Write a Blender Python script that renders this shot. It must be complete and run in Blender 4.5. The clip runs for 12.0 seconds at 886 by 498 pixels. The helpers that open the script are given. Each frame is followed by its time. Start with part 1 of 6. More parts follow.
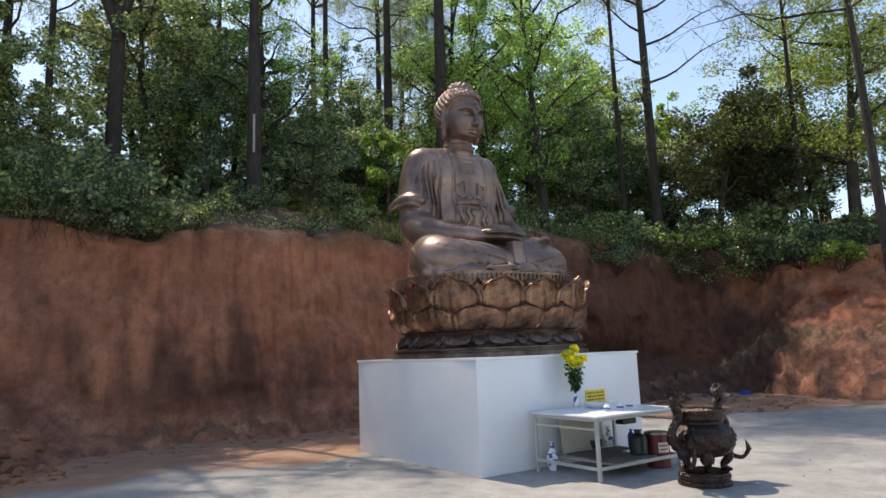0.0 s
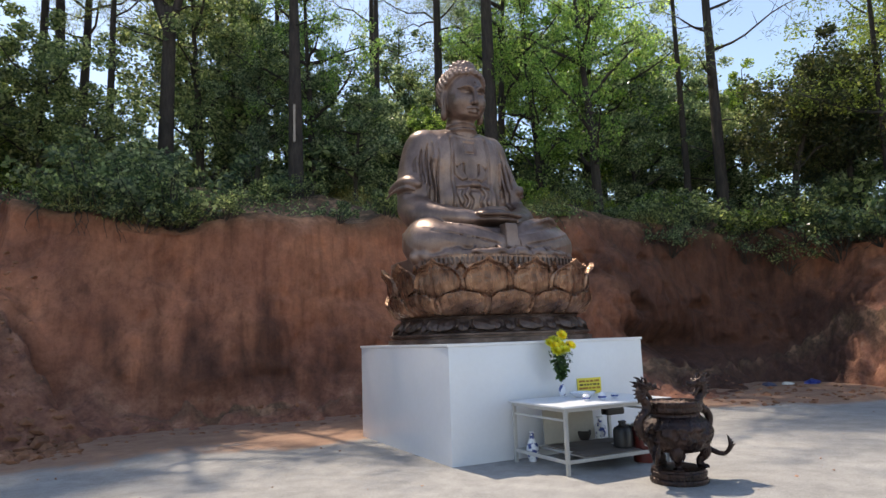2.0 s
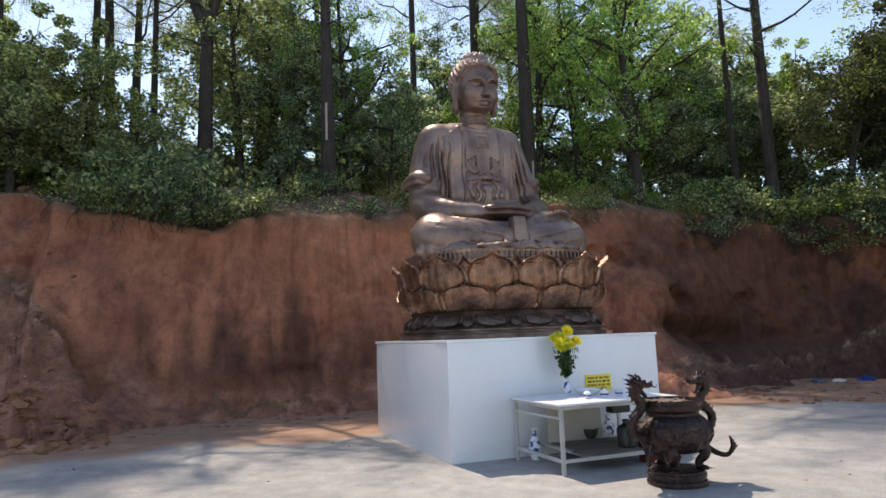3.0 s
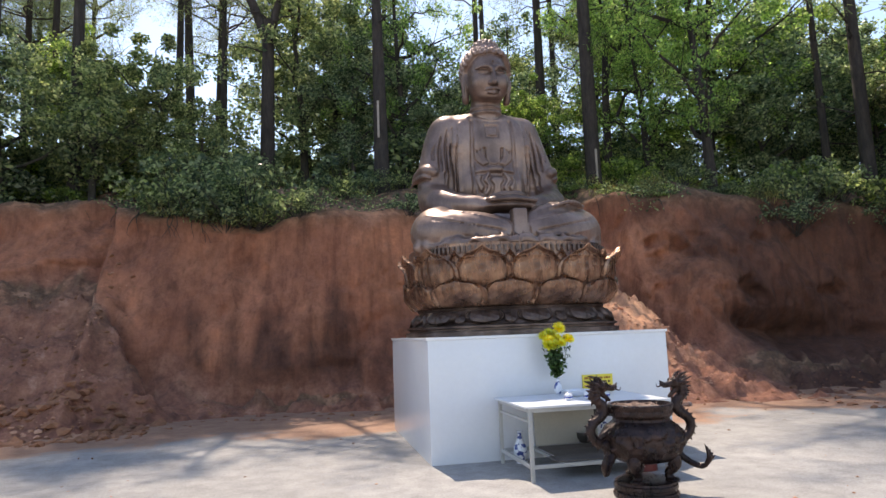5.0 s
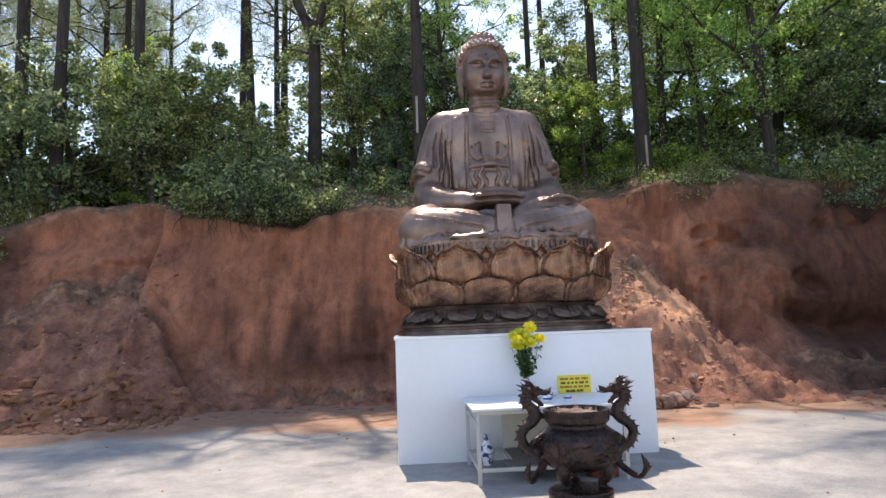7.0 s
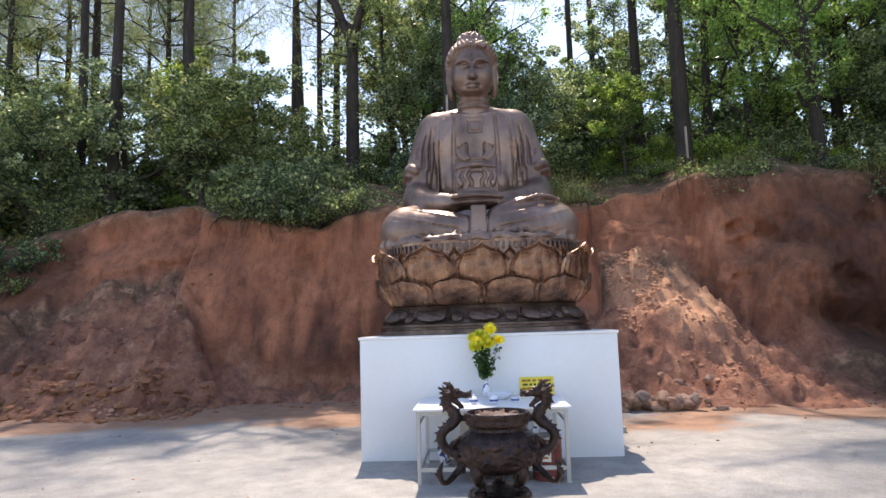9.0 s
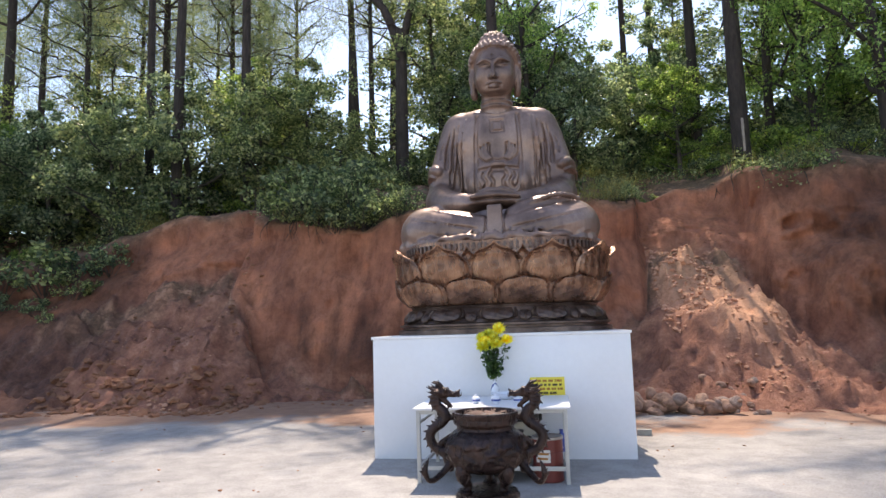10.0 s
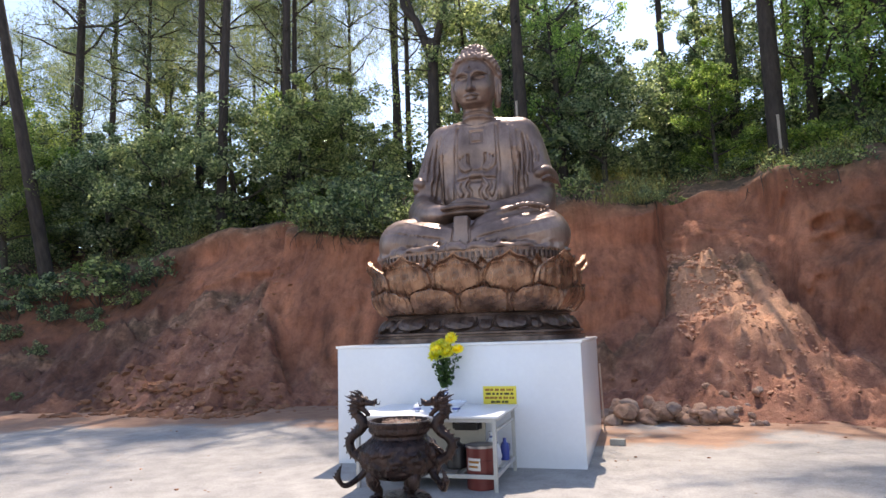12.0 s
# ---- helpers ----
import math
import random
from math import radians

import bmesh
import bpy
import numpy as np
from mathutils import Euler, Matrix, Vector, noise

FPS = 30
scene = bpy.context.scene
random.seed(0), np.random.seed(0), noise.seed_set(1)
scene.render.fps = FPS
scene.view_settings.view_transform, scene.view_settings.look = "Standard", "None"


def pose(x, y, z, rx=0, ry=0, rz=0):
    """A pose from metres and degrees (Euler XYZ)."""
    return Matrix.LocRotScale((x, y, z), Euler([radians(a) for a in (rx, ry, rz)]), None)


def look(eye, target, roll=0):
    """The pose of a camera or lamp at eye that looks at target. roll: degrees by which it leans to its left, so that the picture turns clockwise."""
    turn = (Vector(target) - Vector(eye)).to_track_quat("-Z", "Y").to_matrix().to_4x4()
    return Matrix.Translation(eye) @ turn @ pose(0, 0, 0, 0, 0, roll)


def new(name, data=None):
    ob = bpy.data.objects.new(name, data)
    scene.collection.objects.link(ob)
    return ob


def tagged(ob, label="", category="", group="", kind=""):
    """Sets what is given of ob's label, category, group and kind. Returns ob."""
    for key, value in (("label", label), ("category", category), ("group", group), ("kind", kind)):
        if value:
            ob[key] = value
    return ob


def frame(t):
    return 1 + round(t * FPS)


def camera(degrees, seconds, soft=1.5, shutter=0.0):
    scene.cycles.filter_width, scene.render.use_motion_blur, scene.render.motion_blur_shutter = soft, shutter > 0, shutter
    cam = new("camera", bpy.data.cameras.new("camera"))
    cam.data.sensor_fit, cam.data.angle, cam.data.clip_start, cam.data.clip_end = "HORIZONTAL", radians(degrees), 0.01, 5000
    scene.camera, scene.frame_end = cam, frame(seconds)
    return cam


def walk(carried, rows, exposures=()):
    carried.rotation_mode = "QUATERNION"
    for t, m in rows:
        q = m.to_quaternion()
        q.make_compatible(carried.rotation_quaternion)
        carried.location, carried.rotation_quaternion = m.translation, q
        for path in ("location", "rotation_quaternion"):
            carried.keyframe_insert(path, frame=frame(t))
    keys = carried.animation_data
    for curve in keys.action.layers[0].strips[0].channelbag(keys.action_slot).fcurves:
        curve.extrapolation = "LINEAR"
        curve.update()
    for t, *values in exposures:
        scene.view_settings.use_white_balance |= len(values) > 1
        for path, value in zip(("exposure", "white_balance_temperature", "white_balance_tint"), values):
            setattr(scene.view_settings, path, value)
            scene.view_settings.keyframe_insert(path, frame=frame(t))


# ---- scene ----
from mathutils.bvhtree import BVHTree

cam = camera(68.5, 12.0)
PATH = [
    (0, (-5.181, -6.811, 1.593), (-4.054, -5.188, 1.905), -2.1),
    (0.5, (-4.781, -6.992, 1.577), (-3.718, -5.325, 1.881), -2.0),
    (1, (-4.395, -7.107, 1.587), (-3.383, -5.407, 1.88), -2.0),
    (1.5, (-4.055, -7.314, 1.568), (-3.102, -5.578, 1.851), -2.1),
    (2, (-3.712, -7.394, 1.564), (-2.828, -5.621, 1.839), -2.0),
    (2.5, (-3.337, -7.468, 1.562), (-2.523, -5.661, 1.832), -2.0),
    (3, (-2.987, -7.606, 1.554), (-2.264, -5.76, 1.819), -2.1),
    (3.5, (-2.603, -7.662, 1.561), (-1.966, -5.785, 1.824), -2.1),
    (5.5, (-1.071, -7.857, 1.535), (-0.736, -5.903, 1.792), -2.1),
    (6, (-0.726, -7.881, 1.545), (-0.471, -5.914, 1.798), -2.0),
    (6.5, (-0.334, -7.927, 1.57), (-0.143, -5.951, 1.816), -2.0),
    (8.3, (1.014, -8.103, 1.607), (1.014, -6.117, 1.843), -2.1),
    (8.5, (1.149, -8.116, 1.608), (1.122, -6.13, 1.842), -2.0),
    (9, (1.491, -8.115, 1.617), (1.389, -6.131, 1.851), -1.8),
    (9.5, (1.878, -8.115, 1.605), (1.665, -6.14, 1.843), -1.8),
    (10, (2.267, -8.089, 1.589), (1.945, -6.13, 1.83), -1.7),
    (10.5, (2.64, -8.067, 1.619), (2.232, -6.124, 1.861), -1.7),
    (11, (3.051, -8.077, 1.624), (2.577, -6.15, 1.871), -1.7),
    (11.5, (3.436, -8.04, 1.63), (2.919, -6.124, 1.882), -1.7),
    (12, (3.81, -7.991, 1.619), (3.259, -6.086, 1.878), -1.8),
]
walk(cam, [(t, look(eye, target, roll)) for t, eye, target, roll in PATH],
     [(0.0, 0.78, 7250, 13), (2.5, 0.80, 7250, 14), (3.5, 0.88, 7250, 15), (5.5, 1.10, 7250, 17), (9.0, 1.20, 7250, 18), (12.0, 1.22, 7200, 19)])

# ---- light ----
SUN_DIR = Vector((-0.07, 0.59, 1.0)).normalized()
world = bpy.data.worlds.new("world")
scene.world = world
world.use_nodes = True
wn, wl = world.node_tree.nodes, world.node_tree.links
sky = wn.new("ShaderNodeTexSky")
sky.sky_type, sky.sun_disc = "NISHITA", False
sky.sun_elevation = math.asin(SUN_DIR.z)
sky.sun_rotation = math.atan2(SUN_DIR.x, SUN_DIR.y)
sky.air_density, sky.dust_density, sky.ozone_density = 1.0, 0.4, 1.0
wn["Background"].inputs["Strength"].default_value = 0.15
wl.new(sky.outputs["Color"], wn["Background"].inputs["Color"])
sun_data = bpy.data.lights.new("sun", "SUN")
sun_data.energy, sun_data.angle, sun_data.color = 2.8, radians(0.55), (1.0, 0.93, 0.82)
sun = new("sun", sun_data)
sun.matrix_world = look((0, 0, 30), Vector((0, 0, 30)) - SUN_DIR)


# ---- numeric helpers ----
def lattice(ix, iy, iz, seed):
    h = (ix * 374761393 + iy * 668265263 + iz * 2147483647 + seed * 1274126177) & 0xFFFFFFFF
    h = ((h ^ (h >> 13)) * 1274126177) & 0xFFFFFFFF
    return ((h ^ (h >> 16)) & 0xFFFF) / 65535.0


def vnoise(p, seed=0):
    """Smooth value noise, -1 to 1, at an (n, 3) array."""
    p = np.asarray(p, float)
    i = np.floor(p).astype(np.int64)
    f = p - i
    f = f * f * (3 - 2 * f)
    out = 0
    for a in (0, 1):
        for b in (0, 1):
            for c in (0, 1):
                w = (f[:, 0] if a else 1 - f[:, 0]) * (f[:, 1] if b else 1 - f[:, 1]) * (f[:, 2] if c else 1 - f[:, 2])
                out = out + w * lattice(i[:, 0] + a, i[:, 1] + b, i[:, 2] + c, seed)
    return out * 2 - 1


def fbm(p, octaves=4, seed=0):
    p = np.asarray(p, float)
    out, amp = 0, 1.0
    for k in range(octaves):
        out = out + amp * vnoise(p * 2 ** k, seed + k)
        amp *= 0.5
    return out


def mesh_from(name, verts, faces, mat, smooth=False):
    me = bpy.data.meshes.new(name)
    me.from_pydata([tuple(v) for v in verts], [], [tuple(int(i) for i in f) for f in faces])
    if mat:
        me.materials.append(mat)
    if smooth:
        me.polygons.foreach_set("use_smooth", [True] * len(me.polygons))
    me.update()
    return me


# ---- mesh helpers ----
def part(name, bm, material, parent=None, label="", smooth=True, sharp=35):
    """Link a bmesh as one mesh object, under a thing or a part if one is given."""
    me = bpy.data.meshes.new(name)
    bm.to_mesh(me)
    bm.free()
    me.materials.append(material)
    if smooth:
        me.polygons.foreach_set("use_smooth", [True] * len(me.polygons))
        me.set_sharp_from_angle(angle=radians(sharp))
    ob = new(name, me)
    if parent:
        ob.parent = parent
    if label:
        ob["label"] = label
    return ob


def empty(name, at=(0, 0, 0), turn=0.0):
    ob = new(name)
    ob.empty_display_size = 0.1
    ob.matrix_basis = pose(*at, 0, 0, turn)
    return ob


def box(bm, x0, x1, y0, y1, z0, z1, bevel=0.0):
    r = bmesh.ops.create_cube(bm, size=1)
    vs = r["verts"]
    for v in vs:
        v.co = Vector((x0 + (v.co.x + 0.5) * (x1 - x0), y0 + (v.co.y + 0.5) * (y1 - y0), z0 + (v.co.z + 0.5) * (z1 - z0)))
    if bevel:
        es = list({e for v in vs for e in v.link_edges})
        bmesh.ops.bevel(bm, geom=es, offset=bevel, segments=2, profile=0.7, affect="EDGES")
    return bm


def revolve(bm, profile, seg=32, at=(0, 0, 0)):
    """Turn (radius, height) pairs about the upright axis at a place."""
    rings = []
    for r, z in profile:
        rings.append([bm.verts.new((at[0] + max(r, 1e-4) * math.cos(2 * math.pi * k / seg), at[1] + max(r, 1e-4) * math.sin(2 * math.pi * k / seg), at[2] + z)) for k in range(seg)])
    for a, b in zip(rings, rings[1:]):
        for k in range(seg):
            bm.faces.new((a[k], a[(k + 1) % seg], b[(k + 1) % seg], b[k]))
    bm.faces.new(list(reversed(rings[0])))
    bm.faces.new(rings[-1])
    return bm


def tube(bm, pts, radii, seg=8, flat=1.0):
    """A tapered tube along points."""
    pts = [Vector(p) for p in pts]
    rings = []
    up = Vector((0.13, 0.21, 1)).normalized()
    for i, p in enumerate(pts):
        d = (pts[min(i + 1, len(pts) - 1)] - pts[max(i - 1, 0)]).normalized()
        if abs(d.dot(up)) > 0.97:
            up = Vector((1, 0.17, 0.1)).normalized()
        a = d.cross(up).normalized()
        b = d.cross(a).normalized()
        up = -b if (-b).dot(up) > 0 else b
        a = d.cross(up).normalized()
        b = up - d * up.dot(d)
        b.normalize()
        r = radii[i] if hasattr(radii, "__len__") else radii
        rings.append([bm.verts.new(p + a * (r * math.cos(2 * math.pi * k / seg)) + b * (r * flat * math.sin(2 * math.pi * k / seg))) for k in range(seg)])
    for a, b in zip(rings, rings[1:]):
        for k in range(seg):
            bm.faces.new((a[k], a[(k + 1) % seg], b[(k + 1) % seg], b[k]))
    bm.faces.new(list(reversed(rings[0])))
    bm.faces.new(rings[-1])
    return bm


def spline(pts, n):
    """n points on a Catmull-Rom curve through pts."""
    P = [Vector(p) for p in pts]
    P = [P[0] * 2 - P[1]] + P + [P[-1] * 2 - P[-2]]
    out = []
    m = len(P) - 3
    for i in range(n):
        s = i / (n - 1) * m
        k = min(int(s), m - 1)
        t = s - k
        a, b, c, d = P[k:k + 4]
        out.append(0.5 * ((2 * b) + (c - a) * t + (2 * a - 5 * b + 4 * c - d) * t * t + (3 * b - a - 3 * c + d) * t ** 3))
    return out


# ---- materials ----
def material(name):
    m = bpy.data.materials.new(name)
    m.use_nodes = True
    nt = m.node_tree
    return m, nt.nodes, nt.links, nt.nodes["Principled BSDF"]


def noise_node(n, l, scale, detail=6, rough=0.6, vec=None, stretch=None):
    t = n.new("ShaderNodeTexNoise")
    t.inputs["Scale"].default_value, t.inputs["Detail"].default_value, t.inputs["Roughness"].default_value = scale, detail, rough
    co = n.new("ShaderNodeTexCoord")
    out = co.outputs["Object"]
    if stretch:
        mp = n.new("ShaderNodeMapping")
        mp.inputs["Scale"].default_value = stretch
        l.new(out, mp.inputs["Vector"])
        out = mp.outputs["Vector"]
    l.new(out, t.inputs["Vector"])
    return t


def ramp(n, l, src, stops):
    r = n.new("ShaderNodeValToRGB")
    el = r.color_ramp.elements
    while len(el) < len(stops):
        el.new(0.5)
    for e, (pos, col) in zip(el, stops):
        e.position, e.color = pos, (*col, 1) if len(col) == 3 else col
    l.new(src, r.inputs["Fac"])
    return r


def mix(n, l, a, b, fac, mode="MIX"):
    m = n.new("ShaderNodeMix")
    m.data_type, m.blend_type = "RGBA", mode
    for sock, v in ((m.inputs[6], a), (m.inputs[7], b), (m.inputs[0], fac)):
        if hasattr(v, "links") or hasattr(v, "is_output"):
            l.new(v, sock)
        else:
            sock.default_value = (*v, 1) if hasattr(v, "__len__") else v
    return m.outputs[2]


def bump(n, l, bsdf, height, strength=0.4, distance=0.02):
    b = n.new("ShaderNodeBump")
    b.inputs["Strength"].default_value, b.inputs["Distance"].default_value = strength, distance
    l.new(height, b.inputs["Height"])
    l.new(b.outputs["Normal"], bsdf.inputs["Normal"])


def plain(name, col, rough=0.5, metal=0.0, vary=0.15, scale=8.0, bumps=0.15, dist=0.004):
    """Paint, metal or ceramic with light wear: one colour varied at two scales."""
    m, n, l, b = material(name)
    big, fine = noise_node(n, l, scale * 0.25, 4), noise_node(n, l, scale * 6, 5)
    dark = tuple(c * (1 - vary) for c in col)
    lite = tuple(min(1, c * (1 + vary * 0.6)) for c in col)
    c1 = ramp(n, l, big.outputs["Fac"], [(0.3, dark), (0.7, lite)]).outputs["Color"]
    c2 = ramp(n, l, fine.outputs["Fac"], [(0.35, (1 - vary * 0.5,) * 3), (0.65, (1, 1, 1))]).outputs["Color"]
    l.new(mix(n, l, c1, c2, 1.0, "MULTIPLY"), b.inputs["Base Color"])
    b.inputs["Roughness"].default_value, b.inputs["Metallic"].default_value = rough, metal
    bump(n, l, b, fine.outputs["Fac"], bumps, dist)
    return m


def foliage(name, dark, mid, light, glow=0.45, rough=0.45):
    """Leaves: colour differs leaf by leaf, some light passes through."""
    m, n, l, b = material(name)
    geo = n.new("ShaderNodeNewGeometry")
    info = n.new("ShaderNodeObjectInfo")
    # top stop: a few leaves painted extra bright as glints of light
    c = ramp(n, l, geo.outputs["Random Per Island"], [(0.0, dark), (0.45, mid), (0.85, light), (1.0, tuple(min(0.6, v * 1.5) for v in light))]).outputs["Color"]
    tint = ramp(n, l, info.outputs["Random"], [(0.0, (0.72, 0.80, 0.84)), (0.5, (1, 1, 1)), (1.0, (1.2, 1.12, 0.85))]).outputs["Color"]
    c = mix(n, l, c, tint, 1.0, "MULTIPLY")
    l.new(c, b.inputs["Base Color"])
    b.inputs["Roughness"].default_value = rough
    tr = n.new("ShaderNodeBsdfTranslucent")
    l.new(mix(n, l, c, (1.5, 1.6, 0.95), 1.0, "MULTIPLY"), tr.inputs["Color"])
    mx = n.new("ShaderNodeMixShader")
    mx.inputs[0].default_value = glow
    l.new(b.outputs[0], mx.inputs[1])
    l.new(tr.outputs[0], mx.inputs[2])
    l.new(mx.outputs[0], n["Material Output"].inputs["Surface"])
    return m


def bark(name, a, bcol):
    m, n, l, b = material(name)
    v = noise_node(n, l, 3.0, 8, 0.65, stretch=(4, 4, 0.9))
    f = noise_node(n, l, 0.8, 4)
    c = ramp(n, l, v.outputs["Fac"], [(0.3, a), (0.7, bcol)]).outputs["Color"]
    c = mix(n, l, c, ramp(n, l, f.outputs["Fac"], [(0.35, (0.7, 0.75, 0.7)), (0.7, (1.1, 1.05, 1.0))]).outputs["Color"], 1.0, "MULTIPLY")
    l.new(c, b.inputs["Base Color"])
    b.inputs["Roughness"].default_value = 0.9
    bump(n, l, b, v.outputs["Fac"], 0.9, 0.05)
    return m


def soil_material():
    m, n, l, b = material("red_soil")
    lump = noise_node(n, l, 0.55, 6, 0.6)
    streak = noise_node(n, l, 1.6, 7, 0.62, stretch=(1.0, 1.0, 0.16))
    grain = noise_node(n, l, 14, 8, 0.7)
    drip = noise_node(n, l, 5.0, 6, 0.7, stretch=(1.0, 1.0, 0.07))
    blot = noise_node(n, l, 2.6, 6, 0.65)
    c = ramp(n, l, lump.outputs["Fac"], [(0.3, (0.29, 0.115, 0.069)), (0.5, (0.41, 0.165, 0.092)), (0.72, (0.53, 0.225, 0.122))]).outputs["Color"]
    s = ramp(n, l, streak.outputs["Fac"], [(0.32, (0.48, 0.45, 0.44)), (0.46, (0.95, 0.93, 0.91)), (0.66, (1.25, 1.2, 1.16))]).outputs["Color"]
    c = mix(n, l, c, s, 0.7, "MULTIPLY")
    c = mix(n, l, c, ramp(n, l, drip.outputs["Fac"], [(0.36, (0.6, 0.58, 0.57)), (0.5, (1, 1, 1)), (0.68, (1.22, 1.2, 1.18))]).outputs["Color"], 0.65, "MULTIPLY")
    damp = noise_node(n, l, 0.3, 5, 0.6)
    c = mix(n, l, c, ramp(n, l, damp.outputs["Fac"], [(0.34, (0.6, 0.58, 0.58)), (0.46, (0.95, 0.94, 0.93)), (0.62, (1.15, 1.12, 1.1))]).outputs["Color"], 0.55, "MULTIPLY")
    bl = ramp(n, l, blot.outputs["Fac"], [(0.32, (0.6, 0.58, 0.55)), (0.55, (1, 1, 1)), (0.8, (1.25, 1.2, 1.1))]).outputs["Color"]
    c = mix(n, l, c, bl, 0.65, "MULTIPLY")
    g = ramp(n, l, grain.outputs["Fac"], [(0.3, (0.65, 0.62, 0.6)), (0.6, (1.1, 1.1, 1.1))]).outputs["Color"]
    c = mix(n, l, c, g, 0.5, "MULTIPLY")
    # a wet patch on the middle wall
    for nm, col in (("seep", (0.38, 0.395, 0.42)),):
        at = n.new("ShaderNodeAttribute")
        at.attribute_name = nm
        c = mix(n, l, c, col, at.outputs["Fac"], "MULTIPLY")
    # loose fill of the slides is paler, leaf litter lies above the lip
    loose = n.new("ShaderNodeAttribute")
    loose.attribute_name = "loose"
    lc = ramp(n, l, blot.outputs["Fac"], [(0.28, (0.14, 0.062, 0.044)), (0.46, (0.28, 0.12, 0.076)), (0.60, (0.39, 0.178, 0.11)), (0.76, (0.55, 0.31, 0.215))]).outputs["Color"]
    lc = mix(n, l, lc, g, 0.8, "MULTIPLY")
    c = mix(n, l, c, lc, loose.outputs["Fac"])
    # sun on the slide, put into the colour as a paler patch
    painted_sun = n.new("ShaderNodeAttribute")
    painted_sun.attribute_name = "painted_sun"
    c = mix(n, l, c, mix(n, l, (0.74, 0.41, 0.24), g, 0.7, "MULTIPLY"), painted_sun.outputs["Fac"])
    # darkens the bank for the trees' shade, which is put into the colour
    painted_shade = n.new("ShaderNodeAttribute")
    painted_shade.attribute_name = "painted_shade"
    c = mix(n, l, c, (0.33, 0.345, 0.37), painted_shade.outputs["Fac"], "MULTIPLY")
    litter = n.new("ShaderNodeAttribute")
    litter.attribute_name = "litter"
    fl = noise_node(n, l, 9, 8, 0.75)
    tc = ramp(n, l, fl.outputs["Fac"], [(0.3, (0.06, 0.04, 0.028)), (0.5, (0.16, 0.095, 0.055)), (0.7, (0.32, 0.19, 0.11))]).outputs["Color"]
    tc = mix(n, l, tc, (0.46, 0.25, 0.15), ramp(n, l, blot.outputs["Fac"], [(0.52, (0, 0, 0)), (0.62, (0.9, 0.9, 0.9))]).outputs["Color"])
    c = mix(n, l, c, tc, litter.outputs["Fac"])
    l.new(c, b.inputs["Base Color"])
    b.inputs["Roughness"].default_value = 0.95
    add = n.new("ShaderNodeMath")
    add.operation = "ADD"
    l.new(streak.outputs["Fac"], add.inputs[0])
    l.new(grain.outputs["Fac"], add.inputs[1])
    bump(n, l, b, add.outputs[0], 0.7, 0.085)
    return m


def ground_material():
    m, n, l, b = material("gravelly_concrete")
    big, mid, fine = noise_node(n, l, 0.35, 5, 0.6), noise_node(n, l, 3.0, 8, 0.7), noise_node(n, l, 45, 6, 0.7)
    c = ramp(n, l, big.outputs["Fac"], [(0.3, (0.29, 0.285, 0.275)), (0.7, (0.40, 0.39, 0.37))]).outputs["Color"]
    c = mix(n, l, c, ramp(n, l, mid.outputs["Fac"], [(0.3, (0.72, 0.71, 0.7)), (0.6, (1.08, 1.06, 1.04))]).outputs["Color"], 1.0, "MULTIPLY")
    c = mix(n, l, c, ramp(n, l, fine.outputs["Fac"], [(0.3, (0.6, 0.6, 0.6)), (0.6, (1.1, 1.1, 1.1))]).outputs["Color"], 0.8, "MULTIPLY")
    d = n.new("ShaderNodeAttribute")
    d.attribute_name = "dirt"
    dn = ramp(n, l, mid.outputs["Fac"], [(0.3, (0.25, 0.135, 0.088)), (0.6, (0.37, 0.22, 0.145)), (0.8, (0.50, 0.35, 0.245))]).outputs["Color"]
    dn = mix(n, l, dn, ramp(n, l, fine.outputs["Fac"], [(0.3, (0.7, 0.68, 0.66)), (0.6, (1.08, 1.08, 1.08))]).outputs["Color"], 0.8, "MULTIPLY")
    mk = n.new("ShaderNodeMath")
    mk.operation = "ADD"
    sc = n.new("ShaderNodeMath")
    sc.operation = "MULTIPLY_ADD"
    sc.inputs[1].default_value, sc.inputs[2].default_value = 0.9, -0.45
    l.new(mid.outputs["Fac"], sc.inputs[0])
    l.new(d.outputs["Fac"], mk.inputs[0])
    l.new(sc.outputs[0], mk.inputs[1])
    f = ramp(n, l, mk.outputs[0], [(0.35, (0, 0, 0)), (0.65, (1, 1, 1))]).outputs["Color"]
    l.new(mix(n, l, c, dn, f), b.inputs["Base Color"])
    b.inputs["Roughness"].default_value = 0.85
    bump(n, l, b, fine.outputs["Fac"], 0.5, 0.012)
    return m


